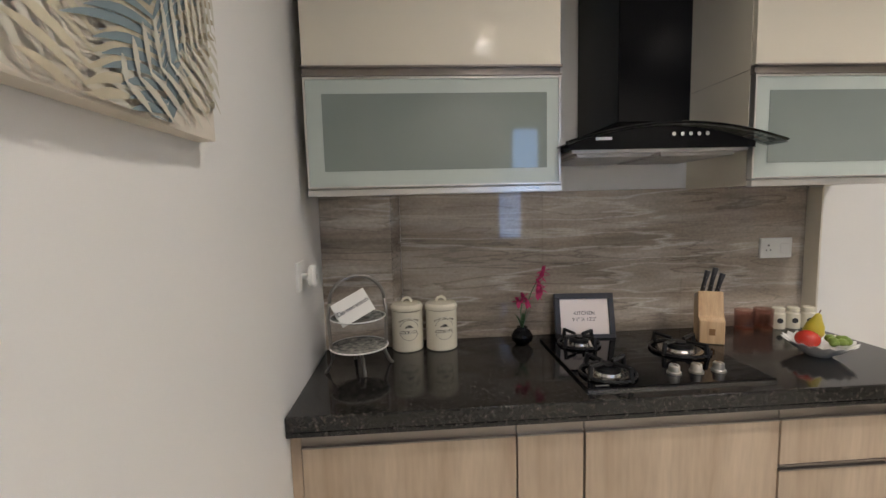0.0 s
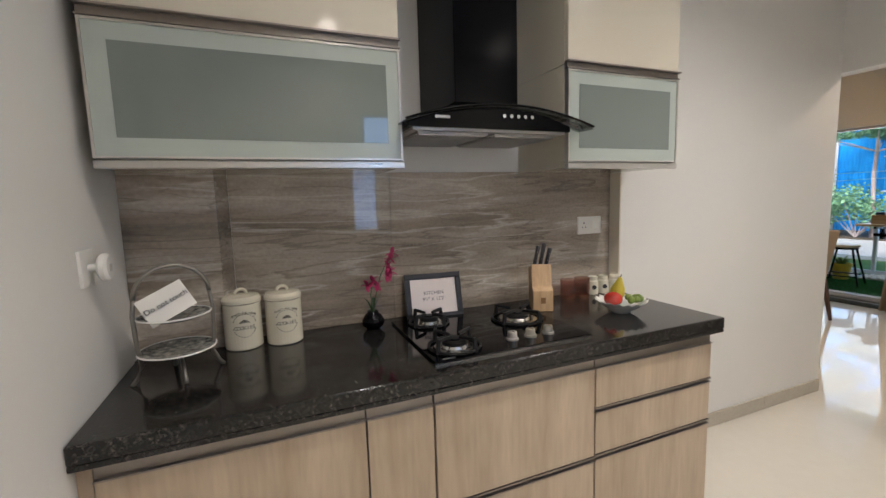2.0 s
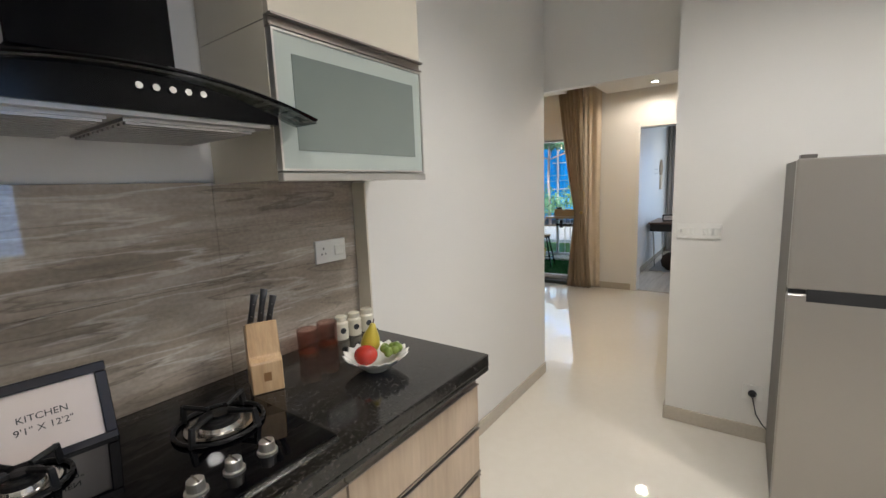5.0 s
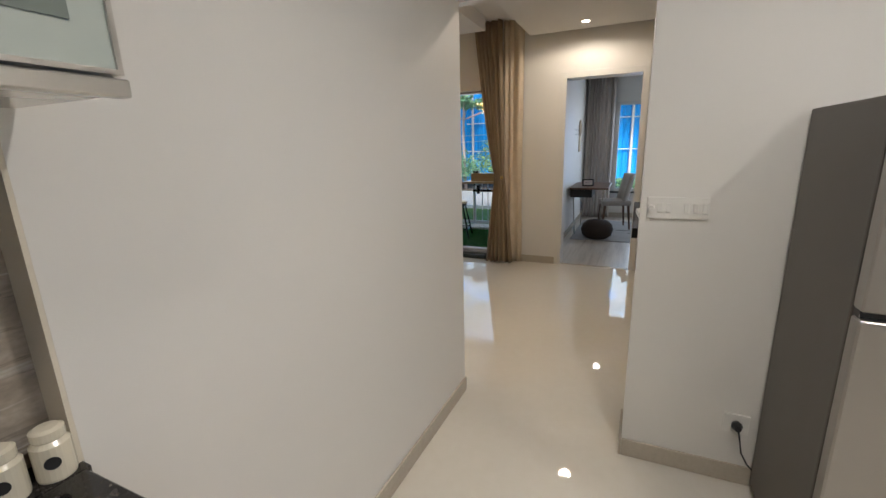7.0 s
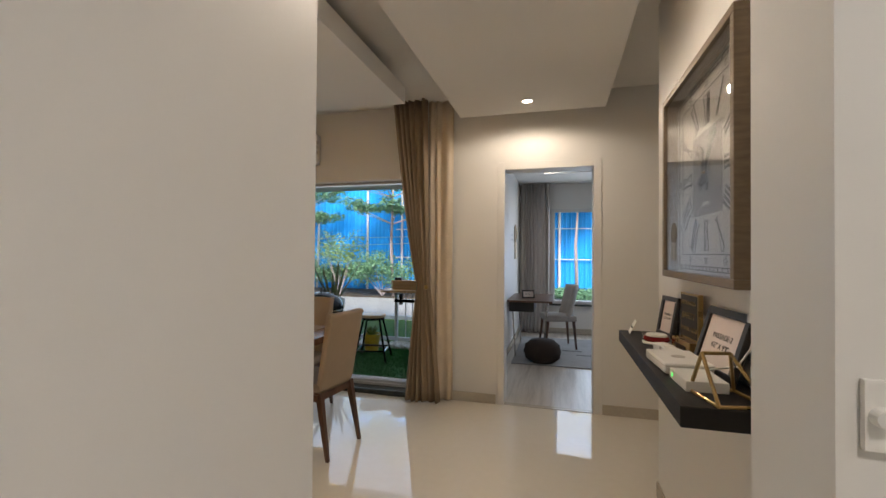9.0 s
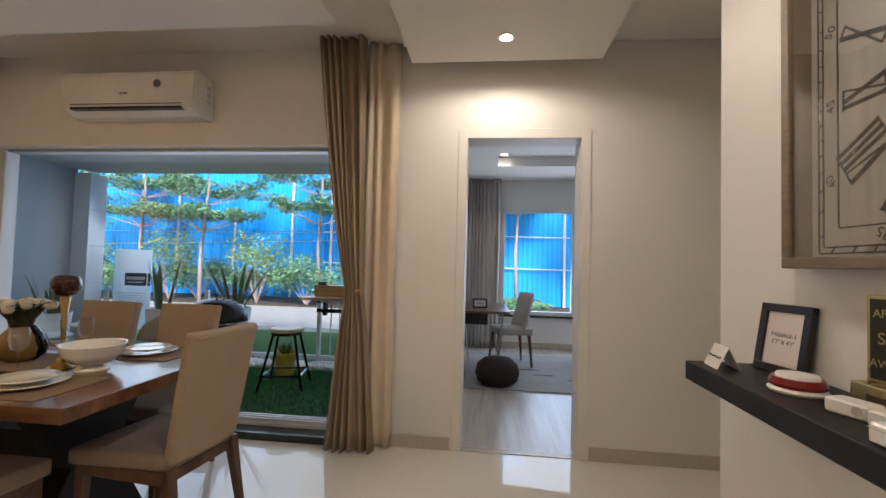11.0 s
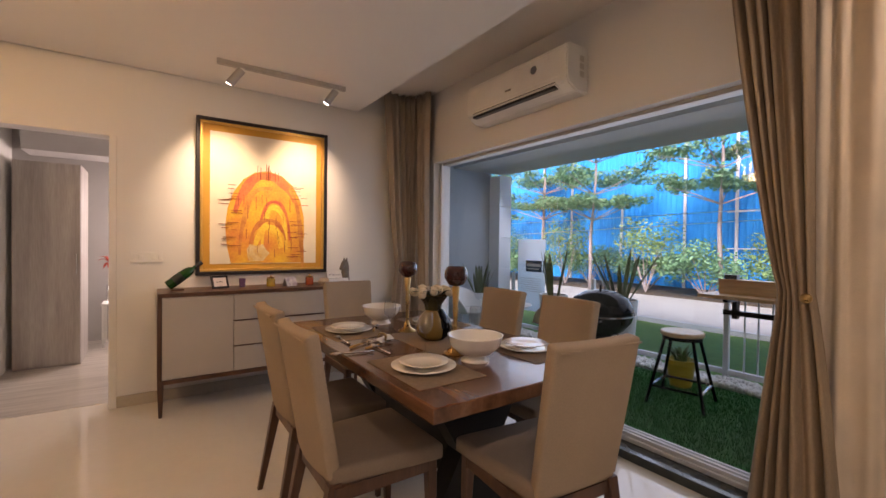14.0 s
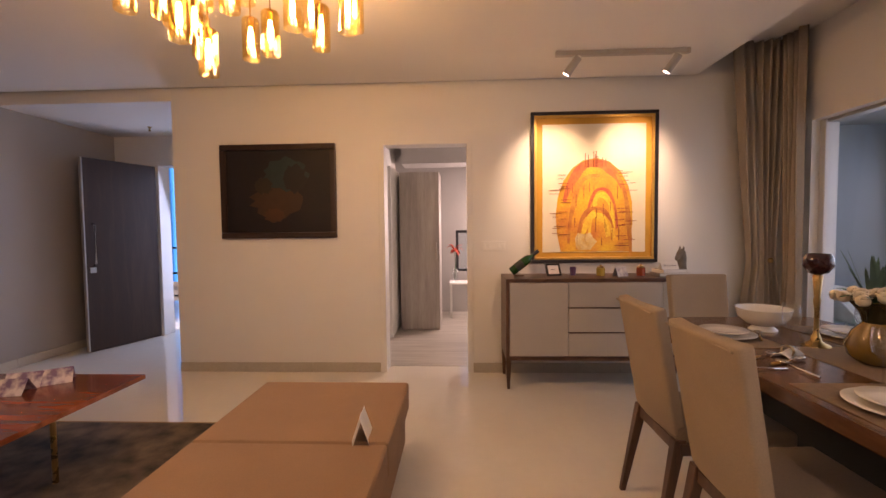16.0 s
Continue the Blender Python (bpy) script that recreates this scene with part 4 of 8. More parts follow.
M_RUG = mat("dark_patterned_rug", (0.16, 0.12, 0.08), 0.95, color2=(0.035, 0.03, 0.025), scale=7, amount=0.35, bump=0.6, bump_scale=200, fine=0.3)
rug = thing("rug", (2.2, 3.3, 0), 0, "dark mottled rug under the coffee table", "rug")
part("woven_field", box(0, 1.9, 0, 1.94, 0.0, 0.012, 0.004), M_RUG, rug)
part("border", box(-0.02, 1.92, 1.90, 1.96, 0.0, 0.010, 0.003), mat("rug_border", (0.30, 0.20, 0.10), 0.9, bump=0.5, bump_scale=200), rug)

# ---- paintings ----
pt = thing("large_painting", (5.94, 6.285, 0.965), 0, "large abstract orange arch painting in a gold frame", "painting")
PW, PH = 1.065, 1.28
fbm = bmesh.new()
for a in ((0, PW, 0, 0.028), (0, PW, PH - 0.028, PH), (0, 0.028, 0.028, PH - 0.028), (PW - 0.028, PW, 0.028, PH - 0.028)):
    box(a[0], a[1], -0.035, 0, a[2], a[3], 0.003, bm=fbm, seg=1)
part("frame", fbm, M_BLACKFRAME, pt, "dark wooden outer frame")
for a in ((0.028, PW - 0.028, 0.028, 0.05), (0.028, PW - 0.028, PH - 0.05, PH - 0.028), (0.028, 0.05, 0.05, PH - 0.05), (PW - 0.05, PW - 0.028, 0.05, PH - 0.05)):
    part("gilt_slip", box(a[0], a[1], -0.028, 0, a[2], a[3], 0.003, seg=1), M_GOLD, pt, "bright gilt inner slip")
part("mount", box(0.05, PW - 0.05, -0.014, -0.002, 0.05, PH - 0.05), mat("ochre_mount", (0.56, 0.28, 0.03), 0.55, scale=4), pt, "ochre mount board")
ART = (0.10, PW - 0.10, 0.09, PH - 0.105)
art = part("canvas", box(ART[0], ART[1], -0.018, -0.014, ART[2], ART[3]), mat("pale_canvas", (0.72, 0.64, 0.50), 0.6, color2=(0.64, 0.54, 0.38), scale=3, bump=0.1, bump_scale=200), pt, "pale painted canvas")
rnd = random.Random(5)


def _arch(cx, zb, hw, h, y, n=18):
    pts = [(cx - hw, zb)] + [(cx - hw * math.cos(math.pi * k / n), zb + h * 0.42 + h * 0.58 * math.sin(math.pi * k / n)) for k in range(n + 1)] + [(cx + hw, zb)]
    return poly_prism(pts, y, y + 0.003)


def _band(cx, zb, hw, h, w, a0, a1, y, wob=0.0, n=22):
    """A brushed arc of width w from angle a0 to a1, over an arch hw wide and h high."""
    own = bmesh.new()
    rows = []
    for k in range(n + 1):
        a = radians(a0 + (a1 - a0) * k / n)
        t = w * (0.55 + 0.45 * math.sin(math.pi * k / n)) * (1 + wob * math.sin(7 * a + hw * 40))
        rows.append([own.verts.new((cx + (hw - q * t) * math.copysign(abs(math.cos(a)) ** 0.72, math.cos(a)), yy, zb + (h - q * t) * math.copysign(abs(math.sin(a)) ** 0.85, math.sin(a)))) for q, yy in ((0, y), (1, y), (1, -0.0185), (0, -0.0185))])
    for p, q in zip(rows, rows[1:]):
        for i in range(4):
            own.faces.new((p[i], p[(i + 1) % 4], q[(i + 1) % 4], q[i]))
    own.faces.new(rows[0])
    own.faces.new(rows[-1][::-1])
    return own


def arch_paint(name, c, c2, scale=9, amount=0.45):
    return mat(name, c, 0.55, color2=c2, scale=scale, amount=amount, bump=0.3, bump_scale=60, fine=0.35)


ZB = ART[2] + 0.004
dome = [(0.255, ZB), (0.222, ZB + 0.16), (0.212, ZB + 0.32), (0.228, ZB + 0.46), (0.275, ZB + 0.60), (0.35, ZB + 0.71), (0.44, ZB + 0.775), (0.55, ZB + 0.795), (0.66, ZB + 0.765), (0.755, ZB + 0.68), (0.82, ZB + 0.56), (0.852, ZB + 0.42), (0.858, ZB + 0.24), (0.838, ZB + 0.10), (0.83, ZB)]
part("painted_dome", poly_prism(dome, -0.0195, -0.0165), arch_paint("amber_dome_paint", (0.74, 0.44, 0.03), (0.58, 0.17, 0.04), 5), art, "mottled amber and orange dome")
RED, RUST, YEL = arch_paint("red_arc_paint", (0.50, 0.085, 0.05), (0.60, 0.20, 0.05)), arch_paint("rust_arc_paint", (0.42, 0.10, 0.03), (0.62, 0.30, 0.05)), arch_paint("yellow_arc_paint", (0.78, 0.55, 0.05), (0.66, 0.36, 0.04))
for k, (cx_, hw, h, w, a0, a1, col) in enumerate((
        (0.54, 0.30, 0.78, 0.075, 42, 150, RED), (0.54, 0.315, 0.76, 0.04, -2, 60, RUST), (0.545, 0.235, 0.66, 0.04, 85, 176, RUST),
        (0.60, 0.145, 0.545, 0.030, 18, 158, RED), (0.60, 0.115, 0.505, 0.045, 10, 165, YEL), (0.55, 0.165, 0.385, 0.036, 28, 178, RUST), (0.55, 0.13, 0.335, 0.06, 20, 175, YEL))):
    part("painted_arc", _band(cx_, ZB, hw, h, w, a0, a1, -0.0199 - 0.0005 * k, 0.2), col, art)
part("painted_patch", poly_prism([(0.46 + 0.10 * math.cos(a * 0.524) * (1 + 0.2 * math.sin(5 * a)), ZB + 0.085 + 0.075 * math.sin(a * 0.524) * (1 + 0.2 * math.cos(3 * a))) for a in range(12)], -0.0238, -0.0185), arch_paint("ochre_patch_paint", (0.62, 0.50, 0.28), (0.55, 0.30, 0.06), 16), art)
M_STROKE = mat("rust_stroke_paint", (0.30, 0.06, 0.02), 0.5)
for k in range(77):
    if k < 46:
        sd, z, ln = rnd.choice((-1, 1)), ART[2] + 0.03 + 0.66 * rnd.random(), 0.04 + 0.06 * rnd.random()
        x = 0.525 + sd * (0.22 + 0.11 * rnd.random())
        bm = box(x - ln / 2, x + ln / 2, -0.0262, -0.0190, z, z + 0.004)
    elif k < 55:
        x = 0.42 + 0.21 * rnd.random()
        bm = box(x, x + 0.003, -0.0262, -0.0190, ART[2] + 0.72, ART[2] + 0.78 + 0.08 * rnd.random())
    else:
        x, z = 0.30 + 0.45 * rnd.random(), ART[2] + 0.02 + 0.5 * rnd.random()
        bm = box(x, x + 0.003, -0.0262, -0.0190, z, z + 0.05 + 0.07 * rnd.random())
    part("brush_stroke", bm, M_STROKE, art)

dp = thing("dark_painting", (3.23, 6.285, 1.20), 0, "dark still-life painting in a brown carved frame", "painting")
DW, DH = 1.025, 0.82
fbm = bmesh.new()
for a in ((0, DW, 0, 0.05), (0, DW, DH - 0.05, DH), (0, 0.05, 0.05, DH - 0.05), (DW - 0.05, DW, 0.05, DH - 0.05)):
    box(a[0], a[1], -0.04, 0, a[2], a[3], 0.01, bm=fbm)
part("frame", fbm, mat("dark_brown_frame", (0.035, 0.018, 0.010), 0.35, scale=8), dp)
art = part("canvas", box(0.05, DW - 0.05, -0.02, -0.004, 0.05, DH - 0.05), mat("dark_oil_ground", (0.011, 0.0055, 0.004), 0.5, color2=(0.005, 0.003, 0.0025), scale=6, bump=0.2, bump_scale=80), dp)
for k, (c, cx, cz, rx, rz) in enumerate((((0.085, 0.038, 0.012), 0.50, 0.33, 0.23, 0.15), ((0.022, 0.05, 0.05), 0.58, 0.56, 0.19, 0.14), ((0.02, 0.016, 0.014), 0.66, 0.52, 0.10, 0.12), ((0.12, 0.045, 0.012), 0.47, 0.20, 0.09, 0.06), ((0.045, 0.03, 0.012), 0.38, 0.46, 0.08, 0.07))):
    pts = [(cx + rx * math.cos(a * math.pi / 12) * (1 + 0.15 * math.sin(3 * a + k)), cz + rz * math.sin(a * math.pi / 12) * (1 + 0.15 * math.cos(2 * a + k))) for a in range(24)]
    part("painted_patch", poly_prism(pts, -0.0205 - 0.0006 * k, -0.019), mat("dark_oil_patch", tuple(v * 0.7 for v in c), 0.55, color2=tuple(v * 0.4 for v in c), scale=9, amount=0.9), art)

# ---- air conditioner ----
ac = thing("air_conditioner", (8.0, 4.12, 2.228), 0, "white split air conditioner above the window", "air conditioner")
body = bmesh.new()
_sec = [(-0.0, 0.0), (-0.12, 0.0), (-0.20, 0.05), (-0.215, 0.09), (-0.215, 0.27), (-0.19, 0.30), (0.0, 0.30)]
a = [body.verts.new((x, 0.0, z)) for x, z in _sec]
b = [body.verts.new((x, 1.02, z)) for x, z in _sec]
body.faces.new(a)
body.faces.new(b[::-1])
for k in range(len(_sec)):
    j = (k + 1) % len(_sec)
    body.faces.new((a[k], b[k], b[j], a[j]))
bmesh.ops.bevel(body, geom=body.edges[:], offset=0.010, segments=2, affect="EDGES")
part("body", body, M_WHITEPL, ac)
vent = part("outlet", box(-0.212, -0.12, 0.10, 0.94, 0.028, 0.066), M_DARK, ac, "dark air outlet slot")
vent.matrix_basis = pose(0, 0, 0)
part("flap", sheet(lambda u, v: (-0.225 + 0.09 * v, 0.09 + 0.86 * u, 0.050 - 0.036 * v), 2, 2, 0.006), M_WHITEPL, ac)
part("badge", lathe([(0, 0), (0.028, 0), (0.028, 0.002), (0, 0.002)], 18), M_STEEL, ac).matrix_basis = pose(-0.216, 0.28, 0.20, 0, -90, 0)
part("badge", box(-0.2165, -0.215, 0.50, 0.56, 0.13, 0.142), M_STEEL, ac)
for k in range(3):
    part("side_sticker", box(-0.09 + 0.0, -0.05, -0.002, 0.0, 0.10 + 0.05 * k, 0.135 + 0.05 * k), M_ALU, ac)

# ---- kitchen things ----
def leafy(bm, base, tip, width, bend=0.0, n=6):
    """A long tapering leaf from base to tip with a bend outwards and a shallow fold."""
    base, tip = Vector(base), Vector(tip)
    side = (tip - base).cross(Vector((0, 0, 1)))
    side = side.normalized() if side.length > 1e-4 else Vector((1, 0, 0))
    out = Vector((tip.x - base.x, tip.y - base.y, 0))
    rows = []
    for k in range(n + 1):
        u = k / n
        c = base.lerp(tip, u) + Vector((0, 0, bend * math.sin(math.pi * u)))
        w = width * (1 - u) ** 0.6 * (0.55 + 0.9 * u) if u < 1 else 0.0005
        rows.append([bm.verts.new(c - side * w), bm.verts.new(c + Vector((0, 0, -0.2 * w)) + out.normalized() * 0.002 if out.length > 1e-4 else c), bm.verts.new(c + side * w)])
    for a, b in zip(rows, rows[1:]):
        for i in range(2):
            bm.faces.new((a[i], a[i + 1], b[i + 1], b[i]))
    return bm


# leaf picture on the west wall
M_CANVAS = mat("pale_leaf_canvas", (0.66, 0.60, 0.51), 0.7, color2=(0.54, 0.48, 0.39), scale=5, bump=0.1, bump_scale=200)
lp = thing("leaf_canvas", (1.249, 0.42, 1.555), 0, "unframed canvas print of palm fronds", "canvas print")
cv = part("canvas", box(0, 0.032, 0, 1.035, 0, 0.75, 0.003), M_CANVAS, lp)
rnd = random.Random(11)
_tones = [(0.085, 0.12, 0.13), (0.21, 0.17, 0.105), (0.33, 0.27, 0.18), (0.40, 0.345, 0.25), (0.17, 0.195, 0.185), (0.30, 0.26, 0.19)]
_tm = [mat("frond_ink", c, 0.7, color2=tuple(min(0.62, v * 1.8 + 0.09) for v in c), scale=11, amount=0.9) for c in _tones]


def frond(y0, z0, y1, z1, n, ln, m, layer, width=0.0062):
    """One painted frond: a stem with a row of tapering leaflets on both sides."""
    bm = bmesh.new()
    lift = 0.0326 + 0.0012 * layer
    dy, dz = y1 - y0, z1 - z0
    l = math.hypot(dy, dz)
    dy, dz = dy / l, dz / l
    for k in range(n):
        u = k / (n - 1)
        cy, cz = y0 + (y1 - y0) * u + 0.05 * math.sin(2.5 * u), z0 + (z1 - z0) * u
        for s in (-1, 1):
            L = ln * math.sin(math.pi * (0.12 + 0.8 * u)) * (0.85 + 0.3 * rnd.random())
            ty, tz = dy * 0.55 - s * dz * 0.83, dz * 0.55 + s * dy * 0.83
            lift += 0.00002
            row = []
            for i in range(7):
                v = i / 6
                py, pz = cy + ty * L * v, cz + tz * L * v - 0.06 * v * v * L / 0.2
                w = width * math.sin(math.pi * min(0.97, 0.12 + 0.85 * v))
                row.append([bm.verts.new((lift, min(max(py + q * dy * w, 0.003), 1.032), min(max(pz + q * dz * w, 0.003), 0.747))) for q in (-1, 1)])
            for p, q in zip(row, row[1:]):
                bm.faces.new((p[0], p[1], q[1], q[0]))
    part("painted_frond", bm, m, cv)


for _k, (_a, _b, _c, _d, _n, _l, _t, _w) in enumerate((
        (0.62, 0.0, 0.40, 0.80, 30, 0.34, 3, 0.009), (0.25, 0.05, 0.05, 0.80, 28, 0.30, 2, 0.008), (0.72, 0.10, 0.52, 0.80, 30, 0.30, 5, 0.0075),
        (1.0, 0.04, 0.86, 0.80, 30, 0.17, 2, 0.006), (0.90, 0.02, 0.70, 0.80, 30, 0.25, 4, 0.0075), (0.86, 0.10, 0.66, 0.80, 26, 0.24, 0, 0.0065),
        (0.58, -0.10, 0.82, 0.26, 22, 0.20, 3, 0.007), (0.72, -0.04, 0.74, 0.30, 20, 0.16, 2, 0.006), (0.88, 0.0, 0.76, 0.24, 18, 0.14, 0, 0.006),
        (0.97, 0.12, 0.98, 0.80, 28, 0.13, 1, 0.0055), (0.80, 0.03, 1.03, 0.22, 16, 0.12, 3, 0.006), (0.40, 0.25, 0.55, 0.80, 24, 0.22, 2, 0.006))):
    frond(_a, _b, _c, _d, _n, _l, _tm[_t], _k, _w)

pl = thing("plug_in_device", (1.247, 2.03, 1.235), 0, "white plug-in device on a wall socket", "plug")
part("socket_plate", box(0, 0.008, -0.045, 0.035, -0.045, 0.045, 0.003), M_WHITEPL, pl)
part("plug_body", rod((0.006, 0, 0), (0.035, 0, 0), 0.010), M_WHITEPL, pl)
part("device", lathe([(0, 0), (0.028, 0), (0.034, 0.006), (0.034, 0.016), (0.028, 0.022), (0, 0.022)], 24), M_WHITEPL, pl, smooth=False).matrix_basis = pose(0.030, 0, 0, 0, 90, 0)
part("sticker", box(0.0523, 0.053, -0.008, 0.008, -0.012, 0.006), M_ALU, pl)

# two-tier stand with a card
st = thing("cake_stand", (1.405, 2.13, CT), 18, "two-tier metal stand with patterned plates", "stand")
M_ANTIQUE = mat("antique_steel_strip", (0.30, 0.28, 0.25), 0.35, 0.9, scale=8)
for s in (-1, 1):
    pts = [(s * 0.115, 0, 0.0), (s * 0.105, 0, 0.012), (s * 0.088, 0, 0.05), (s * 0.095, 0, 0.10), (s * 0.098, 0, 0.19), (s * 0.092, 0, 0.235)]
    part("leg", tube(pts, 0.006, 8), M_ANTIQUE, st, smooth=True)
    part("leg", tube([(0, s * 0.09, 0.0), (0, s * 0.085, 0.012), (0, s * 0.06, 0.045), (0, s * 0.03, 0.06)], 0.0055, 8), M_ANTIQUE, st, smooth=True)
part("handle", tube([(0.092 * math.cos(math.pi * k / 16), 0, 0.235 + 0.085 * math.sin(math.pi * k / 16)) for k in range(17)], 0.006, 8), M_ANTIQUE, st, smooth=True)
M_PATPLATE = mat("grey_patterned_plate", (0.34, 0.33, 0.29), 0.25, color2=(0.12, 0.13, 0.12), scale=55, amount=0.25, coat=0.3)
for z, r in ((0.065, 0.098), (0.165, 0.092)):
    p = part("plate", lathe([(0, z), (r * 0.6, z), (r, z + 0.012), (r, z + 0.016), (r * 0.6, z + 0.006), (0, z + 0.006)], 32), M_PATPLATE, st, "leaf patterned plate", smooth=True)
    part("rim", tube([(r * math.cos(k * math.pi / 18), r * math.sin(k * math.pi / 18), z + 0.015) for k in range(36)], 0.0025, 6, closed=True), M_PORC, p)
cd = thing("tent_card", (1.405, 2.105, CT + 0.172), 22, "folded white card reading do not touch", "sign card")
fold = bmesh.new()
sheet(lambda u, v: ((u - 0.5) * 0.12, -0.035 + 0.035 * v, 0.075 * v), 1, 1, 0.001, bm=fold)
sheet(lambda u, v: ((u - 0.5) * 0.12, 0.035 - 0.035 * v, 0.075 * v), 1, 1, 0.001, bm=fold)
part("card", fold, M_PAPER, cd).matrix_basis = pose(0, 0, 0.016, 0, -24, 0)
text("lettering", "Do not touch", 0.0205, pose(0, 0, 0.016, 0, -24, 0) @ pose(0, -0.0195, 0.040, 65, 0, 0), M_INK, cd)


def canister(x, y):
    c = thing("biscuit_canister", (x, y, CT), 8, "cream ceramic canister lettered cookies", "canister", "canisters on the worktop")
    c.scale = (1.12, 1.12, 1.14)
    part("jar", lathe([(0, 0), (0.050, 0), (0.054, 0.004), (0.054, 0.135), (0, 0.135)], 36), M_CERAMIC, c, smooth=False)
    lid = part("lid", lathe([(0.052, 0.136), (0.056, 0.138), (0.056, 0.148), (0.050, 0.156), (0.012, 0.160), (0, 0.160)], 36), M_CERAMIC, c)
    part("knob", tube([(0.016 * math.cos(math.pi * k / 8), 0, 0.160 + 0.014 * math.sin(math.pi * k / 8)) for k in range(9)], 0.005, 8), M_CERAMIC, lid, smooth=True)
    pr = bmesh.new()

    def on(a, z):
        return (0.0546 * math.sin(a), -0.0546 * math.cos(a), z)

    for k in range(26):
        a = 2 * math.pi * k / 26
        if 0.9 < (k / 26 * 4) % 2 < 1.1:
            continue
        p = (0.62 * math.sin(a), 0.075 + 0.034 * math.cos(a))
        q = (0.62 * math.sin(a + 0.15), 0.075 + 0.034 * math.cos(a + 0.15))
        tube([on(*p), on(*q)], 0.0009, 4, bm=pr)
    for k in range(9):
        tube([on(-0.25 + 0.06 * k, 0.083), on(-0.22 + 0.06 * k, 0.083 + 0.010 * math.sin(0.35 * k + 0.3))], 0.0012, 4, bm=pr)
    part("print", pr, M_INK, c, "dark round printed emblem")
    for k, ch in enumerate("COOKIES"):
        a = (k - 3) * 0.155
        text("lettering", ch, 0.0145, Matrix.Translation(on(a, 0.068)) @ pose(0, 0, 0, 90, 0, math.degrees(a)), M_INK, c)
    for k, ch in enumerate("BEAUTIFUL HOME"):
        a = (k - 6.5) * 0.095
        text("lettering", ch, 0.0085, Matrix.Translation(on(a, 0.101 + 0.012 * math.cos(a * 2.2))) @ pose(0, 0, 0, 90, 0, math.degrees(a)), M_INK, c)
    return c


canister(1.566, 2.315)
canister(1.698, 2.31)

ov = thing("orchid_vase", (2.012, 2.295, CT), 0, "pink orchid in a small glossy black vase", "flower vase")
part("vase", lathe([(0, 0), (0.022, 0), (0.040, 0.018), (0.042, 0.036), (0.030, 0.056), (0.019, 0.064), (0.021, 0.070), (0.015, 0.070), (0, 0.055)], 28), M_BLACKGLASS, ov, smooth=True)
M_LEAF = mat("dark_green_leaf", (0.03, 0.09, 0.025), 0.35, color2=(0.018, 0.055, 0.015), scale=20)
lf = bmesh.new()
leafy(lf, (0, 0, 0.06), (-0.032, -0.01, 0.125), 0.013, 0.012)
leafy(lf, (0, 0, 0.06), (0.030, -0.012, 0.135), 0.014, 0.012)
leafy(lf, (0, 0, 0.06), (0.01, 0.02, 0.12), 0.012, 0.01)
part("leaves", lf, M_LEAF, ov)
part("stem", tube([(0, 0, 0.06), (0.015, 0, 0.13), (0.035, 0, 0.20), (0.07, 0, 0.27)], 0.002, 6), M_LEAF, ov)
part("stem", tube([(0, 0, 0.06), (-0.005, 0, 0.13), (0.004, 0, 0.18)], 0.002, 6), M_LEAF, ov)
M_PETAL = mat("magenta_petal", (0.42, 0.015, 0.10), 0.6, color2=(0.25, 0.008, 0.06), scale=30)
rnd = random.Random(3)
for cx, cz in ((0.075, 0.265), (0.066, 0.238), (0.072, 0.215), (0.060, 0.200), (0.004, 0.185), (-0.016, 0.172), (0.018, 0.170), (0.082, 0.285)):
    fl = bmesh.new()
    for k in range(5):
        a = 2 * math.pi * k / 5 + rnd.random()
        leafy(fl, (cx, -0.004, cz), (cx + 0.028 * math.cos(a), -0.014 - 0.008 * rnd.random(), cz + 0.026 * math.sin(a)), 0.012, 0.002, 4)
    part("blossom", fl, M_PETAL, ov)


def photo_frame(name, loc, rz, w, h, lines, label, lean=14, border=0.022, tsize=0.02):
    f = thing(name, loc, rz, label, "framed sign")
    m = pose(0, 0, 0, -lean, 0, 0)
    fb = bmesh.new()
    for a in ((-w / 2, w / 2, 0, border), (-w / 2, w / 2, h - border, h), (-w / 2, -w / 2 + border, border, h - border), (w / 2 - border, w / 2, border, h - border)):
        box(a[0], a[1], -0.012, 0.008, a[2], a[3], 0.002, bm=fb, seg=1)
    part("frame", fb, M_BLACKFRAME, f).matrix_basis = m
    part("print", box(-w / 2 + border, w / 2 - border, -0.004, 0.0, border, h - border), mat("pale_pink_print", (0.70, 0.62, 0.58), 0.25, color2=(0.66, 0.57, 0.52), scale=6), f, "pale printed card").matrix_basis = m
    part("backing", box(-w / 2 + 0.004, w / 2 - 0.004, 0.001, 0.006, 0.004, h - 0.004), M_DARK, f).matrix_basis = m
    part("strut", box(-0.02, 0.02, 0.004, 0.010, 0.0, h * 0.7), M_DARK, f).matrix_basis = Matrix.Translation((0, h * math.sin(radians(lean)) * 0.55 + 0.03, 0)) @ pose(0, 0, 0, 6, 0, 0)
    for k, t in enumerate(lines):
        text("lettering", t, tsize, m @ pose(0, -0.0046, h / 2 + (len(lines) / 2 - k - 0.5) * tsize * 1.25, 90, 0, 0), M_INK, f)
    return f


photo_frame("framed_sign", (2.272, 2.31, CT), -6, 0.235, 0.185, ["KITCHEN", "9'1\" X 12'2\""], "black photo frame with the kitchen size card", 15)

kb = thing("knife_block", (2.728, 2.23, CT), -24, "light wooden knife block with black knives", "knife block")
M_BEECH = banded("beech_wood", [(0.42, 0.27, 0.14), (0.52, 0.35, 0.19), (0.58, 0.41, 0.24)], 8, 0.4, 2, 3, (7, 7, 0.7))
blk = bmesh.new()
own = bmesh.new()
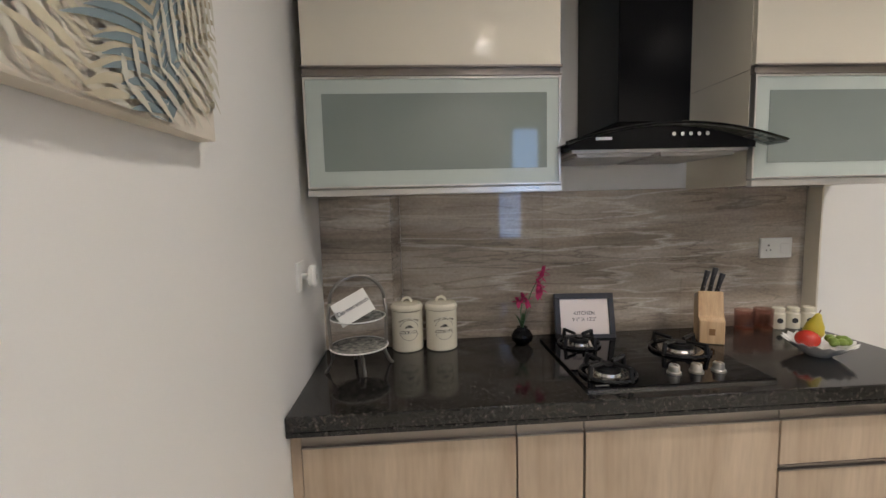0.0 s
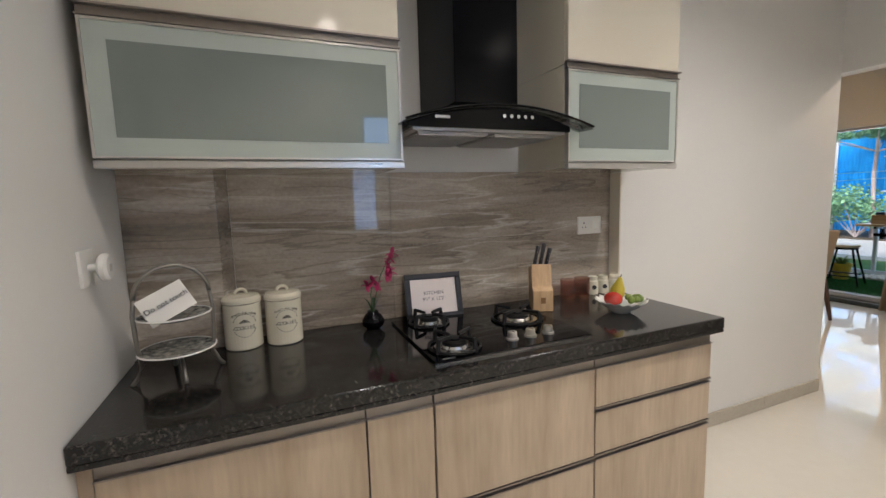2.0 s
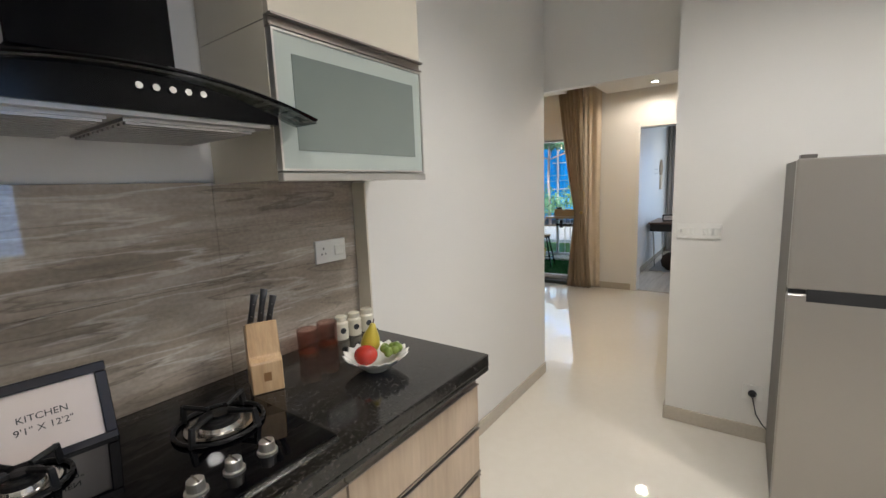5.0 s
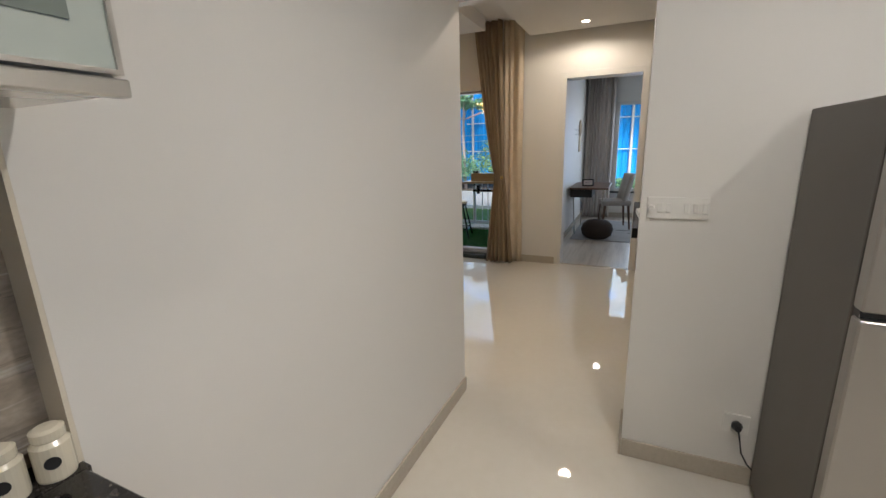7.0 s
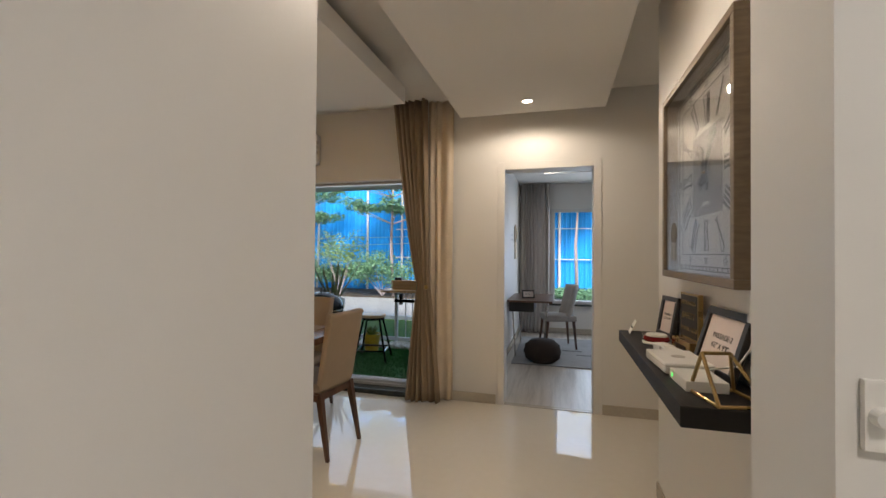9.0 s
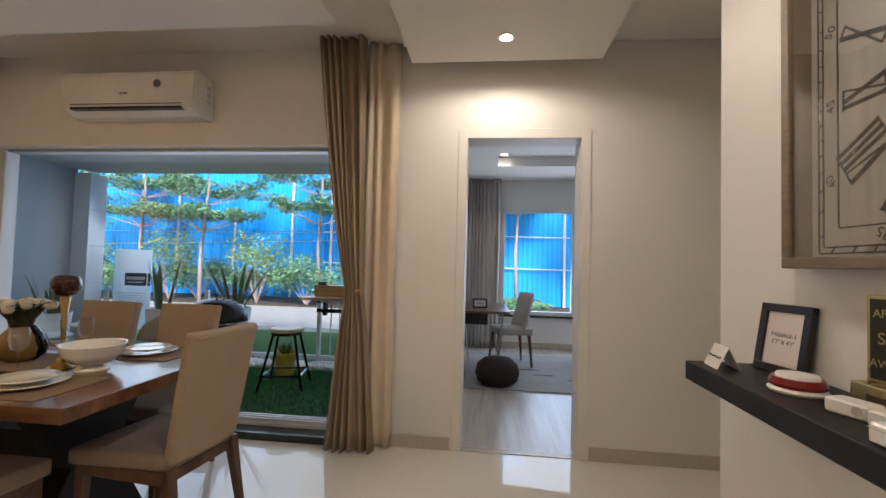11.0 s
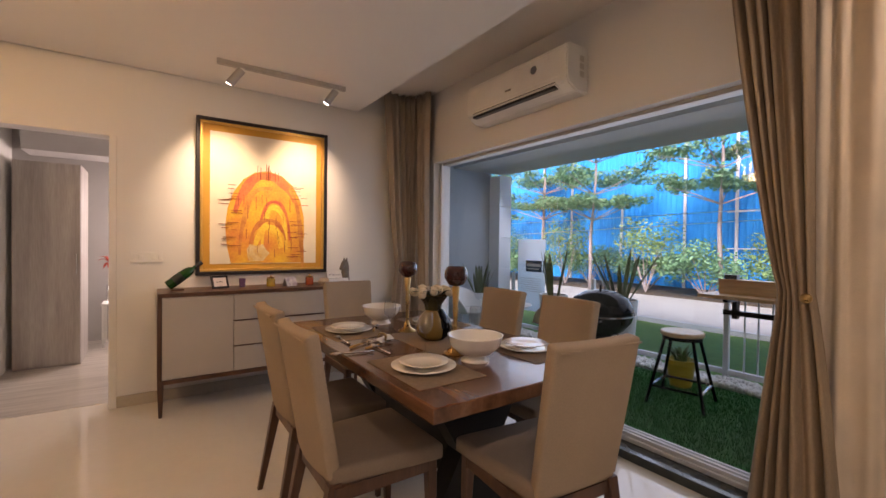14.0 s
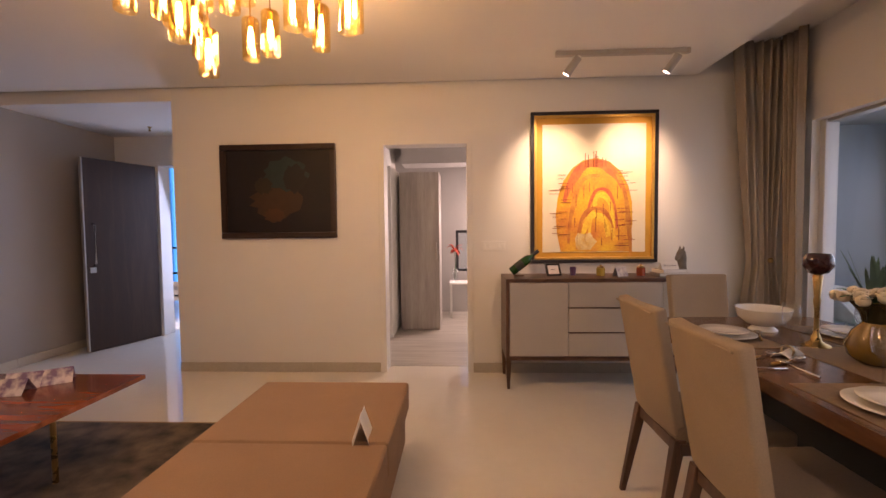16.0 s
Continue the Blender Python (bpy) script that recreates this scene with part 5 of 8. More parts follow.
sec = [(-0.045, 0.0), (0.06, 0.0), (0.075, 0.17), (0.0, 0.195), (-0.02, 0.10), (-0.045, 0.09)]
a = [own.verts.new((-0.042, y, z)) for y, z in sec]
b = [own.verts.new((0.042, y, z)) for y, z in sec]
own.faces.new(a)
own.faces.new(b[::-1])
for k in range(len(sec)):
    j = (k + 1) % len(sec)
    own.faces.new((a[k], b[k], b[j], a[j]))
bmesh.ops.bevel(own, geom=own.edges[:], offset=0.003, segments=1, affect="EDGES")
part("block", own, M_BEECH, kb)
part("stamp", box(-0.010, 0.010, -0.0462, -0.0455, 0.035, 0.060), mat("brown_stamp", (0.25, 0.13, 0.05), 0.6), kb)
for x, y, h in ((-0.026, 0.018, 0.085), (0.002, 0.03, 0.095), (0.024, 0.020, 0.075)):
    hd = part("knife", tube([(x, y, 0.185), (x + 0.010, y + 0.006, 0.185 + h * 0.5), (x + 0.020, y + 0.006, 0.185 + h)], [0.009, 0.008, 0.0105], 8), M_DARK, kb, "black knife handle", smooth=True)
    for k in (0.3, 0.7):
        part("rivet", blob((x + 0.020 * k, y - 0.005, 0.185 + h * k), 0.002, 0.003, 0.002, 1), M_CHROME, hd)

M_PINKGLASS = pane_mat("rose_tinted_glass", (0.90, 0.76, 0.73), 0.07)
for k, (x, y) in enumerate(((2.95, 2.33), (3.037, 2.335))):
    g = thing("tumbler", (x, y, CT), 0, "rose tinted glass tumbler with a copper base", "glass", "tumblers on the worktop")
    part("bowl", lathe([(0.034, 0.004), (0.036, 0.09), (0.034, 0.09), (0.032, 0.008), (0.0, 0.008)], 28), M_PINKGLASS, g, smooth=True)
    part("base", lathe([(0, 0), (0.034, 0), (0.0345, 0.012), (0, 0.012)], 28), mat("copper_base", (0.45, 0.20, 0.12), 0.2, 0.9), g)
for k in range(3):
    j = thing("spice_jar", (3.115 + 0.060 * k, 2.35 - 0.006 * k, CT), -25, "small cream spice jar with a lid", "jar", "spice jars on the worktop")
    part("body", lathe([(0, 0), (0.026, 0), (0.027, 0.004), (0.027, 0.062), (0.020, 0.070), (0, 0.070)], 24), M_CERAMIC, j)
    part("lid", lathe([(0.022, 0.070), (0.023, 0.072), (0.023, 0.086), (0.016, 0.090), (0, 0.091)], 24), M_CERAMIC, j)
    part("emblem", lathe([(0, 0), (0.011, 0), (0.011, 0.0008), (0, 0.0008)], 16), M_INK, j).matrix_basis = pose(0, -0.0268, 0.036, 90)

fb = thing("fruit_bowl", (2.985, 2.04, CT), 0, "white scalloped bowl of artificial fruit", "fruit bowl")
bw = bmesh.new()
own = bmesh.new()
rings = []
for r, z in ((0.0, 0.0), (0.036, 0.0), (0.040, 0.006), (0.066, 0.022), (0.094, 0.046), (0.101, 0.052), (0.094, 0.050), (0.064, 0.028), (0.036, 0.012), (0.0, 0.010)):
    rings.append([own.verts.new(((r * (1 + 0.035 * (r > 0.09) * math.cos(18 * 2 * math.pi * k / 72))) * math.cos(2 * math.pi * k / 72), r * (1 + 0.035 * (r > 0.09) * math.cos(18 * 2 * math.pi * k / 72)) * math.sin(2 * math.pi * k / 72), z + 0.004 * (r > 0.09) * math.cos(18 * 2 * math.pi * k / 72))) for k in range(72)] if r else [own.verts.new((0, 0, z))])
for a, b in zip(rings, rings[1:]):
    for k in range(72):
        j = (k + 1) % 72
        if len(a) == 1:
            own.faces.new((a[0], b[j], b[k]))
        elif len(b) == 1:
            own.faces.new((a[k], a[j], b[0]))
        else:
            own.faces.new((a[k], a[j], b[j], b[k]))
part("bowl", own, M_PORC, fb, "white scalloped porcelain bowl", smooth=True)
part("tomato", blob((-0.042, 0.0, 0.058), 0.036, 0.036, 0.030, 3), mat("red_wax_fruit", (0.48, 0.035, 0.02), 0.25, coat=0.3), fb, "red artificial fruit", smooth=True)
pear = part("pear", lathe([(0, -0.03), (0.022, -0.024), (0.031, 0.0), (0.026, 0.025), (0.014, 0.05), (0.008, 0.066), (0, 0.07)], 20), mat("yellow_pear", (0.50, 0.40, 0.04), 0.35), fb, "yellow artificial pear", smooth=True)
pear.matrix_basis = pose(0.008, 0.03, 0.072, 8, 6, 0)
part("pear_stem", rod((0, 0, 0.068), (0.003, 0, 0.082), 0.0018), M_WALNUTLEG, pear)
rnd = random.Random(9)
gr = mat("green_grape", (0.20, 0.26, 0.05), 0.3, color2=(0.12, 0.18, 0.03), scale=20)
for k in range(16):
    part("grape", blob((0.035 + 0.035 * (rnd.random() - 0.5) * 1.6, -0.025 + 0.045 * (rnd.random() - 0.5), 0.050 + 0.016 * rnd.random()), 0.013, 0.013, 0.013, 2), gr, fb, smooth=True)


def switch_plate(loc, rz, w, h, kinds, label, category="switch"):
    """A modular plate in the local x, z plane that faces -y."""
    s = thing("switch_plate" if "s" in kinds else "socket_plate", loc, rz, label, category)
    part("plate", box(-w / 2, w / 2, -0.010, 0, -h / 2, h / 2, 0.004, seg=2), M_WHITEPL, s)
    n = len(kinds)
    for k, c in enumerate(kinds):
        cx = -w / 2 + w * (k + 0.5) / n
        if c == "s":
            part("rocker", box(cx - w / n * 0.30, cx + w / n * 0.30, -0.014, -0.009, -h * 0.23, h * 0.23, 0.0025, seg=1), M_WHITEPL, s)
        elif c == "d":
            part("dial", lathe([(0, 0), (0.012, 0), (0.010, 0.012), (0, 0.012)], 18), M_WHITEPL, s).matrix_basis = pose(cx, -0.010, 0, 90)
        elif c == "o":
            for dx, dz, r in ((0, 0.012, 0.004), (-0.009, -0.008, 0.003), (0.009, -0.008, 0.003)):
                part("pin_hole", lathe([(0, 0), (r, 0), (r, 0.001), (0, 0.001)], 10), M_DARK, s).matrix_basis = pose(cx + dx, -0.0098, dz, 90)
    return s


switch_plate((3.128, 2.40, 1.228), 0, 0.14, 0.085, "os", "white socket and switch plate on the splashback", "socket")
switch_plate((4.826, 1.335, 1.154), -90, 0.215, 0.085, "dss.sss", "white modular switch plate on the pillar")
pk = switch_plate((4.826, 1.045, 0.275), -90, 0.09, 0.085, "o", "white low socket with a black plug", "socket")
part("plug", lathe([(0, 0), (0.017, 0), (0.020, 0.015), (0.012, 0.036), (0, 0.038)], 16), M_DARK, pk, "black power plug").matrix_basis = pose(0, -0.010, 0, 90)
part("cable", tube([(0, -0.044, 0), (0.004, -0.06, -0.02), (0.02, -0.05, -0.10), (0.05, -0.03, -0.16), (0.075, -0.02, -0.19), (0.09, -0.02, -0.26)], 0.0035, 8), M_DARK, pk, smooth=True)
switch_plate((5.623, 6.285, 1.115), 0, 0.205, 0.08, "ss.ss", "white switch plate beside the doorway")


def downlight(x, y, z):
    d = thing("downlight", (x, y, z), 0, "round recessed white ceiling downlight", "ceiling light", "recessed downlights")
    part("trim_ring", lathe([(0.036, -0.004), (0.052, -0.006), (0.054, 0.0), (0.036, 0.0)], 28), M_WHITEPL, d)
    part("diffuser", lathe([(0, -0.0035), (0.037, -0.0035), (0.037, -0.001), (0, -0.001)], 28), M_LAMPGLOW, d, "glowing diffuser")


for _x, _y in PASSAGE_SPOTS:
    downlight(_x, _y, 2.53)
for _x, _y in KITCHEN_SPOTS:
    downlight(_x, _y, SLAB)
downlight(10.6, 1.92, 2.68)
sd = thing("smoke_detector", (6.05, 2.05, 2.53), 0, "white smoke detector on the passage ceiling", "smoke detector")
part("base", lathe([(0, -0.012), (0.040, -0.012), (0.045, 0), (0, 0)], 24), M_WHITEPL, sd)
part("sensor", lathe([(0, -0.055), (0.022, -0.052), (0.030, -0.040), (0.030, -0.034), (0.024, -0.030), (0.030, -0.026), (0.030, -0.012), (0, -0.012)], 24), M_WHITEPL, sd)
part("band", lathe([(0.0245, -0.0335), (0.0265, -0.0335), (0.0265, -0.0305), (0.0245, -0.0305)], 20), M_DARK, sd)

# ---- clock wall ----
ck = thing("wall_clock", (5.53, 1.25, 1.248), 180, "large square clock with roman numerals under glass", "clock")
CKW, CKH = 0.826, 0.80
M_CKFRAME = mat("weathered_brown_frame", (0.21, 0.155, 0.10), 0.45, color2=(0.13, 0.095, 0.06), scale=14, stretch=(1, 1, 6), bump=0.2)
fbm = bmesh.new()
for a in ((-CKW, 0, 0, 0.028), (-CKW, 0, CKH - 0.028, CKH), (-CKW, -CKW + 0.028, 0.028, CKH - 0.028), (-0.028, 0, 0.028, CKH - 0.028)):
    box(a[0], a[1], -0.078, -0.002, a[2], a[3], 0.004, bm=fbm)
part("frame", fbm, M_CKFRAME, ck)
face = part("dial", box(-CKW + 0.028, -0.028, -0.02, -0.004, 0.028, CKH - 0.028), mat("aged_ivory_dial", (0.46, 0.44, 0.395), 0.5, color2=(0.38, 0.36, 0.32), scale=5), ck, "aged ivory dial")
p = part("glass", box(-CKW + 0.028, -0.028, -0.070, -0.067, 0.028, CKH - 0.028), pane_mat("clock_glass", (0.97, 0.97, 0.97), 0.16), ck)
M_DIALINK = mat("charcoal_print", (0.018, 0.016, 0.015), 0.6, color2=(0.04, 0.036, 0.032), scale=20, amount=0.6)
M_DIALMID = mat("grey_dial_centre", (0.20, 0.185, 0.165), 0.6, color2=(0.13, 0.12, 0.105), scale=6)
cx, cz = -CKW / 2, CKH / 2
part("centre_panel", box(cx - 0.155, cx + 0.155, -0.022, -0.0195, cz - 0.155, cz + 0.155), M_DIALMID, face, "dark square centre panel")
lines = bmesh.new()
for h in (0.30, 0.345, 0.36):
    for a in ((-h, h, h, h + 0.004), (-h, h, -h - 0.004, -h), (-h - 0.004, -h, -h, h), (h, h + 0.004, -h, h)):
        box(cx + a[0], cx + a[1], -0.0215, -0.0198, cz + a[2], cz + a[3], bm=lines)
for k in range(60):
    a = 2 * math.pi * k / 60
    s = 1 / max(abs(math.cos(a)), abs(math.sin(a)))
    tube([(cx + 0.345 * s * math.cos(a), -0.0208, cz + 0.345 * s * math.sin(a)), (cx + 0.36 * s * math.cos(a), -0.0208, cz + 0.36 * s * math.sin(a))], 0.002, 4, bm=lines)
part("dial_lines", lines, M_DIALINK, face)
NUM = ["XII", "I", "II", "III", "IIII", "V", "VI", "VII", "VIII", "IX", "X", "XI"]
for k, t in enumerate(NUM):
    a = math.pi / 2 - k * math.pi / 6
    s = 1 / max(abs(math.cos(a)), abs(math.sin(a)))
    r = 0.232 * s
    bm = bmesh.new()
    w = {"I": 0.018, "V": 0.034, "X": 0.036}
    tot = sum(w[c] for c in t)
    x = -tot / 2
    for c in t:
        mid = x + w[c] / 2
        if c == "I":
            box(mid - 0.0045, mid + 0.0045, -0.0218, -0.0198, -0.06, 0.06, bm=bm)
        else:
            for q in (-1, 1):
                top, bot = (q * 0.014, 0.0) if c == "V" else (q * 0.014, -q * 0.014)
                wd = 0.006 if q < 0 else 0.003
                v = [bm.verts.new((mid + dx, -0.0212, dz)) for dx, dz in ((bot - wd, -0.06), (bot + wd, -0.06), (top + wd, 0.06), (top - wd, 0.06))]
                bm.faces.new(v)
        for dz in (-0.06, 0.06):
            box(mid - w[c] * 0.42, mid + w[c] * 0.42, -0.0218, -0.0198, dz - 0.002, dz + 0.002, bm=bm)
        x += w[c]
    n = part("numeral", bm, M_DIALINK, face)
    n.matrix_basis = Matrix.Translation((cx + r * math.cos(a), 0, cz + r * math.sin(a))) @ pose(0, 0, 0, 0, 90 - math.degrees(a), 0) @ Matrix.Diagonal((1.0, 1, 0.9 * min(s, 1.25), 1))
    text("minute", str(((k - 1) % 12 + 1) * 5), 0.034, pose(cx + 0.322 * s * math.cos(a), -0.0215, cz + 0.322 * s * math.sin(a), 90, 0, 0) @ pose(0, 0, 0, 0, 0, math.degrees(a) - 90), M_DIALINK, face)
hd = bmesh.new()
for ang, ln in ((115, 0.12), (52, 0.19)):
    a = radians(ang)
    c, s = math.cos(a), math.sin(a)
    tube([(cx - 0.05 * c, -0.03, cz - 0.05 * s), (cx, -0.03, cz), (cx + ln * 0.6 * c, -0.03, cz + ln * 0.6 * s), (cx + ln * 0.72 * c, -0.03, cz + ln * 0.72 * s), (cx + ln * c, -0.03, cz + ln * s)], [0.012, 0.007, 0.006, 0.016, 0.002], 6, bm=hd)
    blob((cx - 0.06 * c, -0.03, cz - 0.06 * s), 0.018, 0.004, 0.018, 1, bm=hd)
part("pointers", hd, M_IRON, ck, "black ornate hour and minute pointers")
part("pivot", lathe([(0, 0), (0.014, 0), (0.010, 0.008), (0, 0.009)], 16), M_BRASS, ck).matrix_basis = pose(cx, -0.028, cz, 90)
part("maker_mark", box(cx - 0.035, cx + 0.035, -0.0232, -0.0218, cz - 0.12, cz - 0.107), M_CRED, face)

SH = 0.96
sh = tagged(obj("wall_shelf", box(5.40, 6.528, 1.251, 1.492, SH - 0.055, SH, 0.002, seg=1), M_WENGE), "dark wenge floating shelf under the clock", "shelf")
tc = thing("tent_card", (6.455, 1.425, SH), 175, "small folded white card on the shelf", "sign card")
fold = bmesh.new()
sheet(lambda u, v: ((u - 0.5) * 0.09, -0.03 + 0.03 * v, 0.062 * v), 1, 1, 0.001, bm=fold)
sheet(lambda u, v: ((u - 0.5) * 0.09, 0.03 - 0.03 * v, 0.062 * v), 1, 1, 0.001, bm=fold)
part("card", fold, M_PAPER, tc)
text("lettering", "Do not touch", 0.0135, pose(0, -0.0172, 0.031, 64, 0, 0), M_INK, tc)
photo_frame("framed_sign", (6.40, 1.305, SH), 192, 0.155, 0.19, ["PASSAGE-1", "5'7\" X 4'1\""], "small black photo frame on the shelf", 10, 0.022, 0.016)
photo_frame("framed_sign", (5.745, 1.315, SH), 186, 0.27, 0.215, ["PASSAGE-2", "4'6\" X 9'9\""], "black photo frame with the passage size card", 17, 0.026, 0.026)
rd = thing("red_disc_device", (6.22, 1.38, SH), 0, "round red and white plastic gadget", "gadget")
part("base", lathe([(0, 0), (0.055, 0), (0.058, 0.006), (0.052, 0.012), (0, 0.012)], 32), M_WHITEPL, rd)
part("ring", lathe([(0.052, 0.012), (0.056, 0.020), (0.050, 0.034), (0, 0.034)], 32), M_RED, rd, "glossy dark red band")
part("cap", lathe([(0, 0.034), (0.042, 0.034), (0.040, 0.041), (0, 0.044)], 32), M_WHITEPL, rd)
for x, y in ((6.06, 1.385), (5.978, 1.372)):
    g = thing("small_white_remote", (x, y, SH), 20, "small rounded white plastic sensor", "gadget", "white sensors on the shelf")
    part("case", box(-0.038, 0.038, -0.026, 0.026, 0, 0.030, 0.011, seg=3), M_WHITEPL, g)
    part("lens", lathe([(0, 0), (0.009, 0), (0.009, 0.001), (0, 0.001)], 14), M_CRED, g).matrix_basis = pose(-0.02, 0.0262, 0.016, -90)
aw = thing("award_plaque", (6.045, 1.30, SH), 187, "brass award plaque lettered apex india safety", "award")
part("base", box(-0.085, 0.085, -0.032, 0.03, 0, 0.055, 0.003), M_BRASS, aw)
part("nameplate", box(-0.05, 0.05, -0.0335, -0.031, 0.018, 0.036), mat("dark_nameplate", (0.05, 0.03, 0.015), 0.4), aw)
tab = part("tablet", box(-0.08, 0.08, 0.0, 0.018, 0.055, 0.235, 0.003), M_BRASS, aw)
part("panel", box(-0.072, 0.072, -0.0015, 0.001, 0.063, 0.227), mat("dark_bronze_panel", (0.045, 0.03, 0.012), 0.4, 0.6), tab)
for k, (t, s) in enumerate((("APEX INDIA", 0.024), ("SAFETY", 0.034), ("AWARD 2020", 0.024))):
    text("lettering", t, s, pose(0, -0.0025, 0.197 - 0.051 * k, 90, 0, 0), M_BRASS, tab)
rt = thing("router", (5.815, 1.395, SH), 4, "flat white router with a round logo", "router")
part("case", box(-0.11, 0.11, -0.075, 0.075, 0.002, 0.036, 0.010, seg=3), M_WHITEPL, rt)
part("lid_line", box(-0.1105, 0.1105, -0.0755, 0.0755, 0.026, 0.0272), M_CRED, rt)
part("mark", lathe([(0, 0.0362), (0.022, 0.0362), (0.022, 0.0368), (0, 0.0368)], 20), M_CRED, rt)
part("cable", tube([(-0.11, -0.04, 0.02), (-0.16, -0.06, 0.04), (-0.21, -0.09, 0.06), (-0.26, -0.10, 0.12), (-0.30, -0.10, 0.17)], 0.003, 6), M_WHITEPL, rt, smooth=True)
bx = thing("white_adapter_box", (5.605, 1.395, SH), 3, "small white modem with a green light", "modem")
part("case", box(-0.075, 0.075, -0.055, 0.055, 0, 0.030, 0.004), M_WHITEPL, bx)
part("led", lathe([(0, 0), (0.006, 0), (0.006, 0.001), (0, 0.001)], 14), glow("green_led", (0.05, 0.9, 0.15), 1.2), bx, "green status light").matrix_basis = pose(0.045, 0.0552, 0.016, -90)
py = thing("wire_pyramid", (5.485, 1.36, SH), 12, "small gold wire geometric ornament", "ornament")
A = [(-0.07, -0.06, 0.004), (0.07, -0.06, 0.004), (0.07, 0.06, 0.004), (-0.07, 0.06, 0.004)]
B = [(0.035, -0.03, 0.115), (0.035, 0.045, 0.115)]
for a, b in ((A[0], A[1]), (A[1], A[2]), (A[2], A[3]), (A[3], A[0]), (A[0], B[0]), (A[1], B[0]), (A[2], B[1]), (A[3], B[1]), (B[0], B[1])):
    part("strip", tube([a, b], 0.005, 6), M_BRASS, py)
sk = switch_plate((5.55, 1.25, 1.19), 180, 0.16, 0.085, "oo", "white double socket above the shelf", "socket")
ad = thing("plug_adapter", (5.44, 1.261, 1.165), 180, "white power adapter plugged above the shelf", "adapter")
part("case", box(-0.024, 0.024, -0.045, 0.0, -0.035, 0.035, 0.008), M_WHITEPL, ad)
part("label_square", box(-0.008, 0.008, -0.0458, -0.044, -0.028, -0.012), M_CRED, ad)
part("cable", tube([(0, -0.03, -0.045), (0.0, -0.035, -0.09), (-0.03, -0.03, -0.15), (-0.10, -0.02, -0.19)], 0.003, 6), M_WHITEPL, ad, smooth=True)

# ---- curtains ----
M_NCURT = mat("grey_beige_curtain", (0.40, 0.34, 0.27), 0.8, color2=(0.32, 0.27, 0.21), scale=9, stretch=(1, 1, 0.25), bump=0.3, bump_scale=260, fine=0.25)
def curtain(name, x, y0, y1, top, bottom, tie, folds, m, label, along="y", waist=0.5, tie_shift=0.0, depth=0.045):
    """A gathered curtain: folds drawn in at the tie-back and falling open below."""
    c = thing(name, (0, 0, 0), 0, label, "curtain")

    def f(u, v):
        z = bottom + (top - bottom) * v
        k = abs(z - tie) / ((top - tie) if z > tie else (tie - bottom))
        k = min(1, k)
        spread = waist + (1 - waist) * (k ** 0.8)
        mid = (y0 + y1) / 2 + tie_shift * ((1 - k ** 0.8) if z > tie else 1)
        y = mid + (u - 0.5) * (y1 - y0) * spread
        d = depth * (0.55 + 0.45 * k) * (0.75 + 0.25 * math.sin(9 * u + 1.3)) * math.sin(2 * math.pi * folds * (u + 0.035 * math.sin(8.3 * u + 0.7)) + 0.9 * math.sin(3 * v + 4 * u)) + 0.012 * math.sin(7 * u + 5 * v)
        return (x + d, y, z) if along == "y" else (y, x + d, z)

    part("drape", sheet(f, folds * 10, 26, 0.004), m, c, smooth=True)
    return c


RC = curtain("curtain", 7.85, 2.945, 3.275, 2.745, 0.012, 1.04, 6, M_CURT, "olive beige floor-length curtain tied at the waist", waist=0.32, tie_shift=-0.135, depth=0.038)
part("tie_knob", blob((7.785, 2.925, 1.045), 0.018, 0.022, 0.022, 2), M_BRASS, RC, smooth=True)
curtain("sheer_curtain", 7.94, 2.715, 2.955, 2.745, 0.012, 1.0, 3, M_SHEER, "cream curtain lining hanging beside the window", waist=0.82, depth=0.026)
NC = curtain("curtain", 6.16, 7.55, 7.96, 2.745, 0.012, 0.99, 6, M_NCURT, "grey beige floor-length curtain in the room corner", along="x", waist=0.5, tie_shift=0.05)
part("tie_knob", blob((7.82, 6.09, 0.985), 0.022, 0.018, 0.022, 2), M_BRASS, NC, smooth=True)
curtain("sheer_curtain", 7.90, 5.90, 6.10, 2.745, 0.012, 1.0, 4, M_NCURT, "grey beige curtain edge beside the window", waist=0.8, depth=0.03)

# ---- chandelier ----
cz = thing("chandelier", (4.45, 4.40, 0), 0, "brass chandelier of lit amber glass cylinders", "chandelier")
part("ceiling_plate", lathe([(0, 2.455), (0.17, 2.455), (0.18, 2.47), (0.18, 2.51), (0, 2.51)], 36), M_BRASS, cz)
M_AMBER = pane_mat("amber_glass", (1.0, 0.90, 0.66), 0.16)
M_BULB = glow("warm_filament", (1.0, 0.80, 0.50), 45)
rnd = random.Random(21)
PENDANTS = [(-0.17, -0.02, 1.92)]
while len(PENDANTS) < 17:
    x, y, z = 0.86 * (rnd.random() - 0.5), 0.42 * (rnd.random() - 0.5), 2.02 + 0.14 * rnd.random()
    if all(math.hypot(x - p[0], y - p[1]) > 0.095 for p in PENDANTS):
        PENDANTS.append((x, y, z))
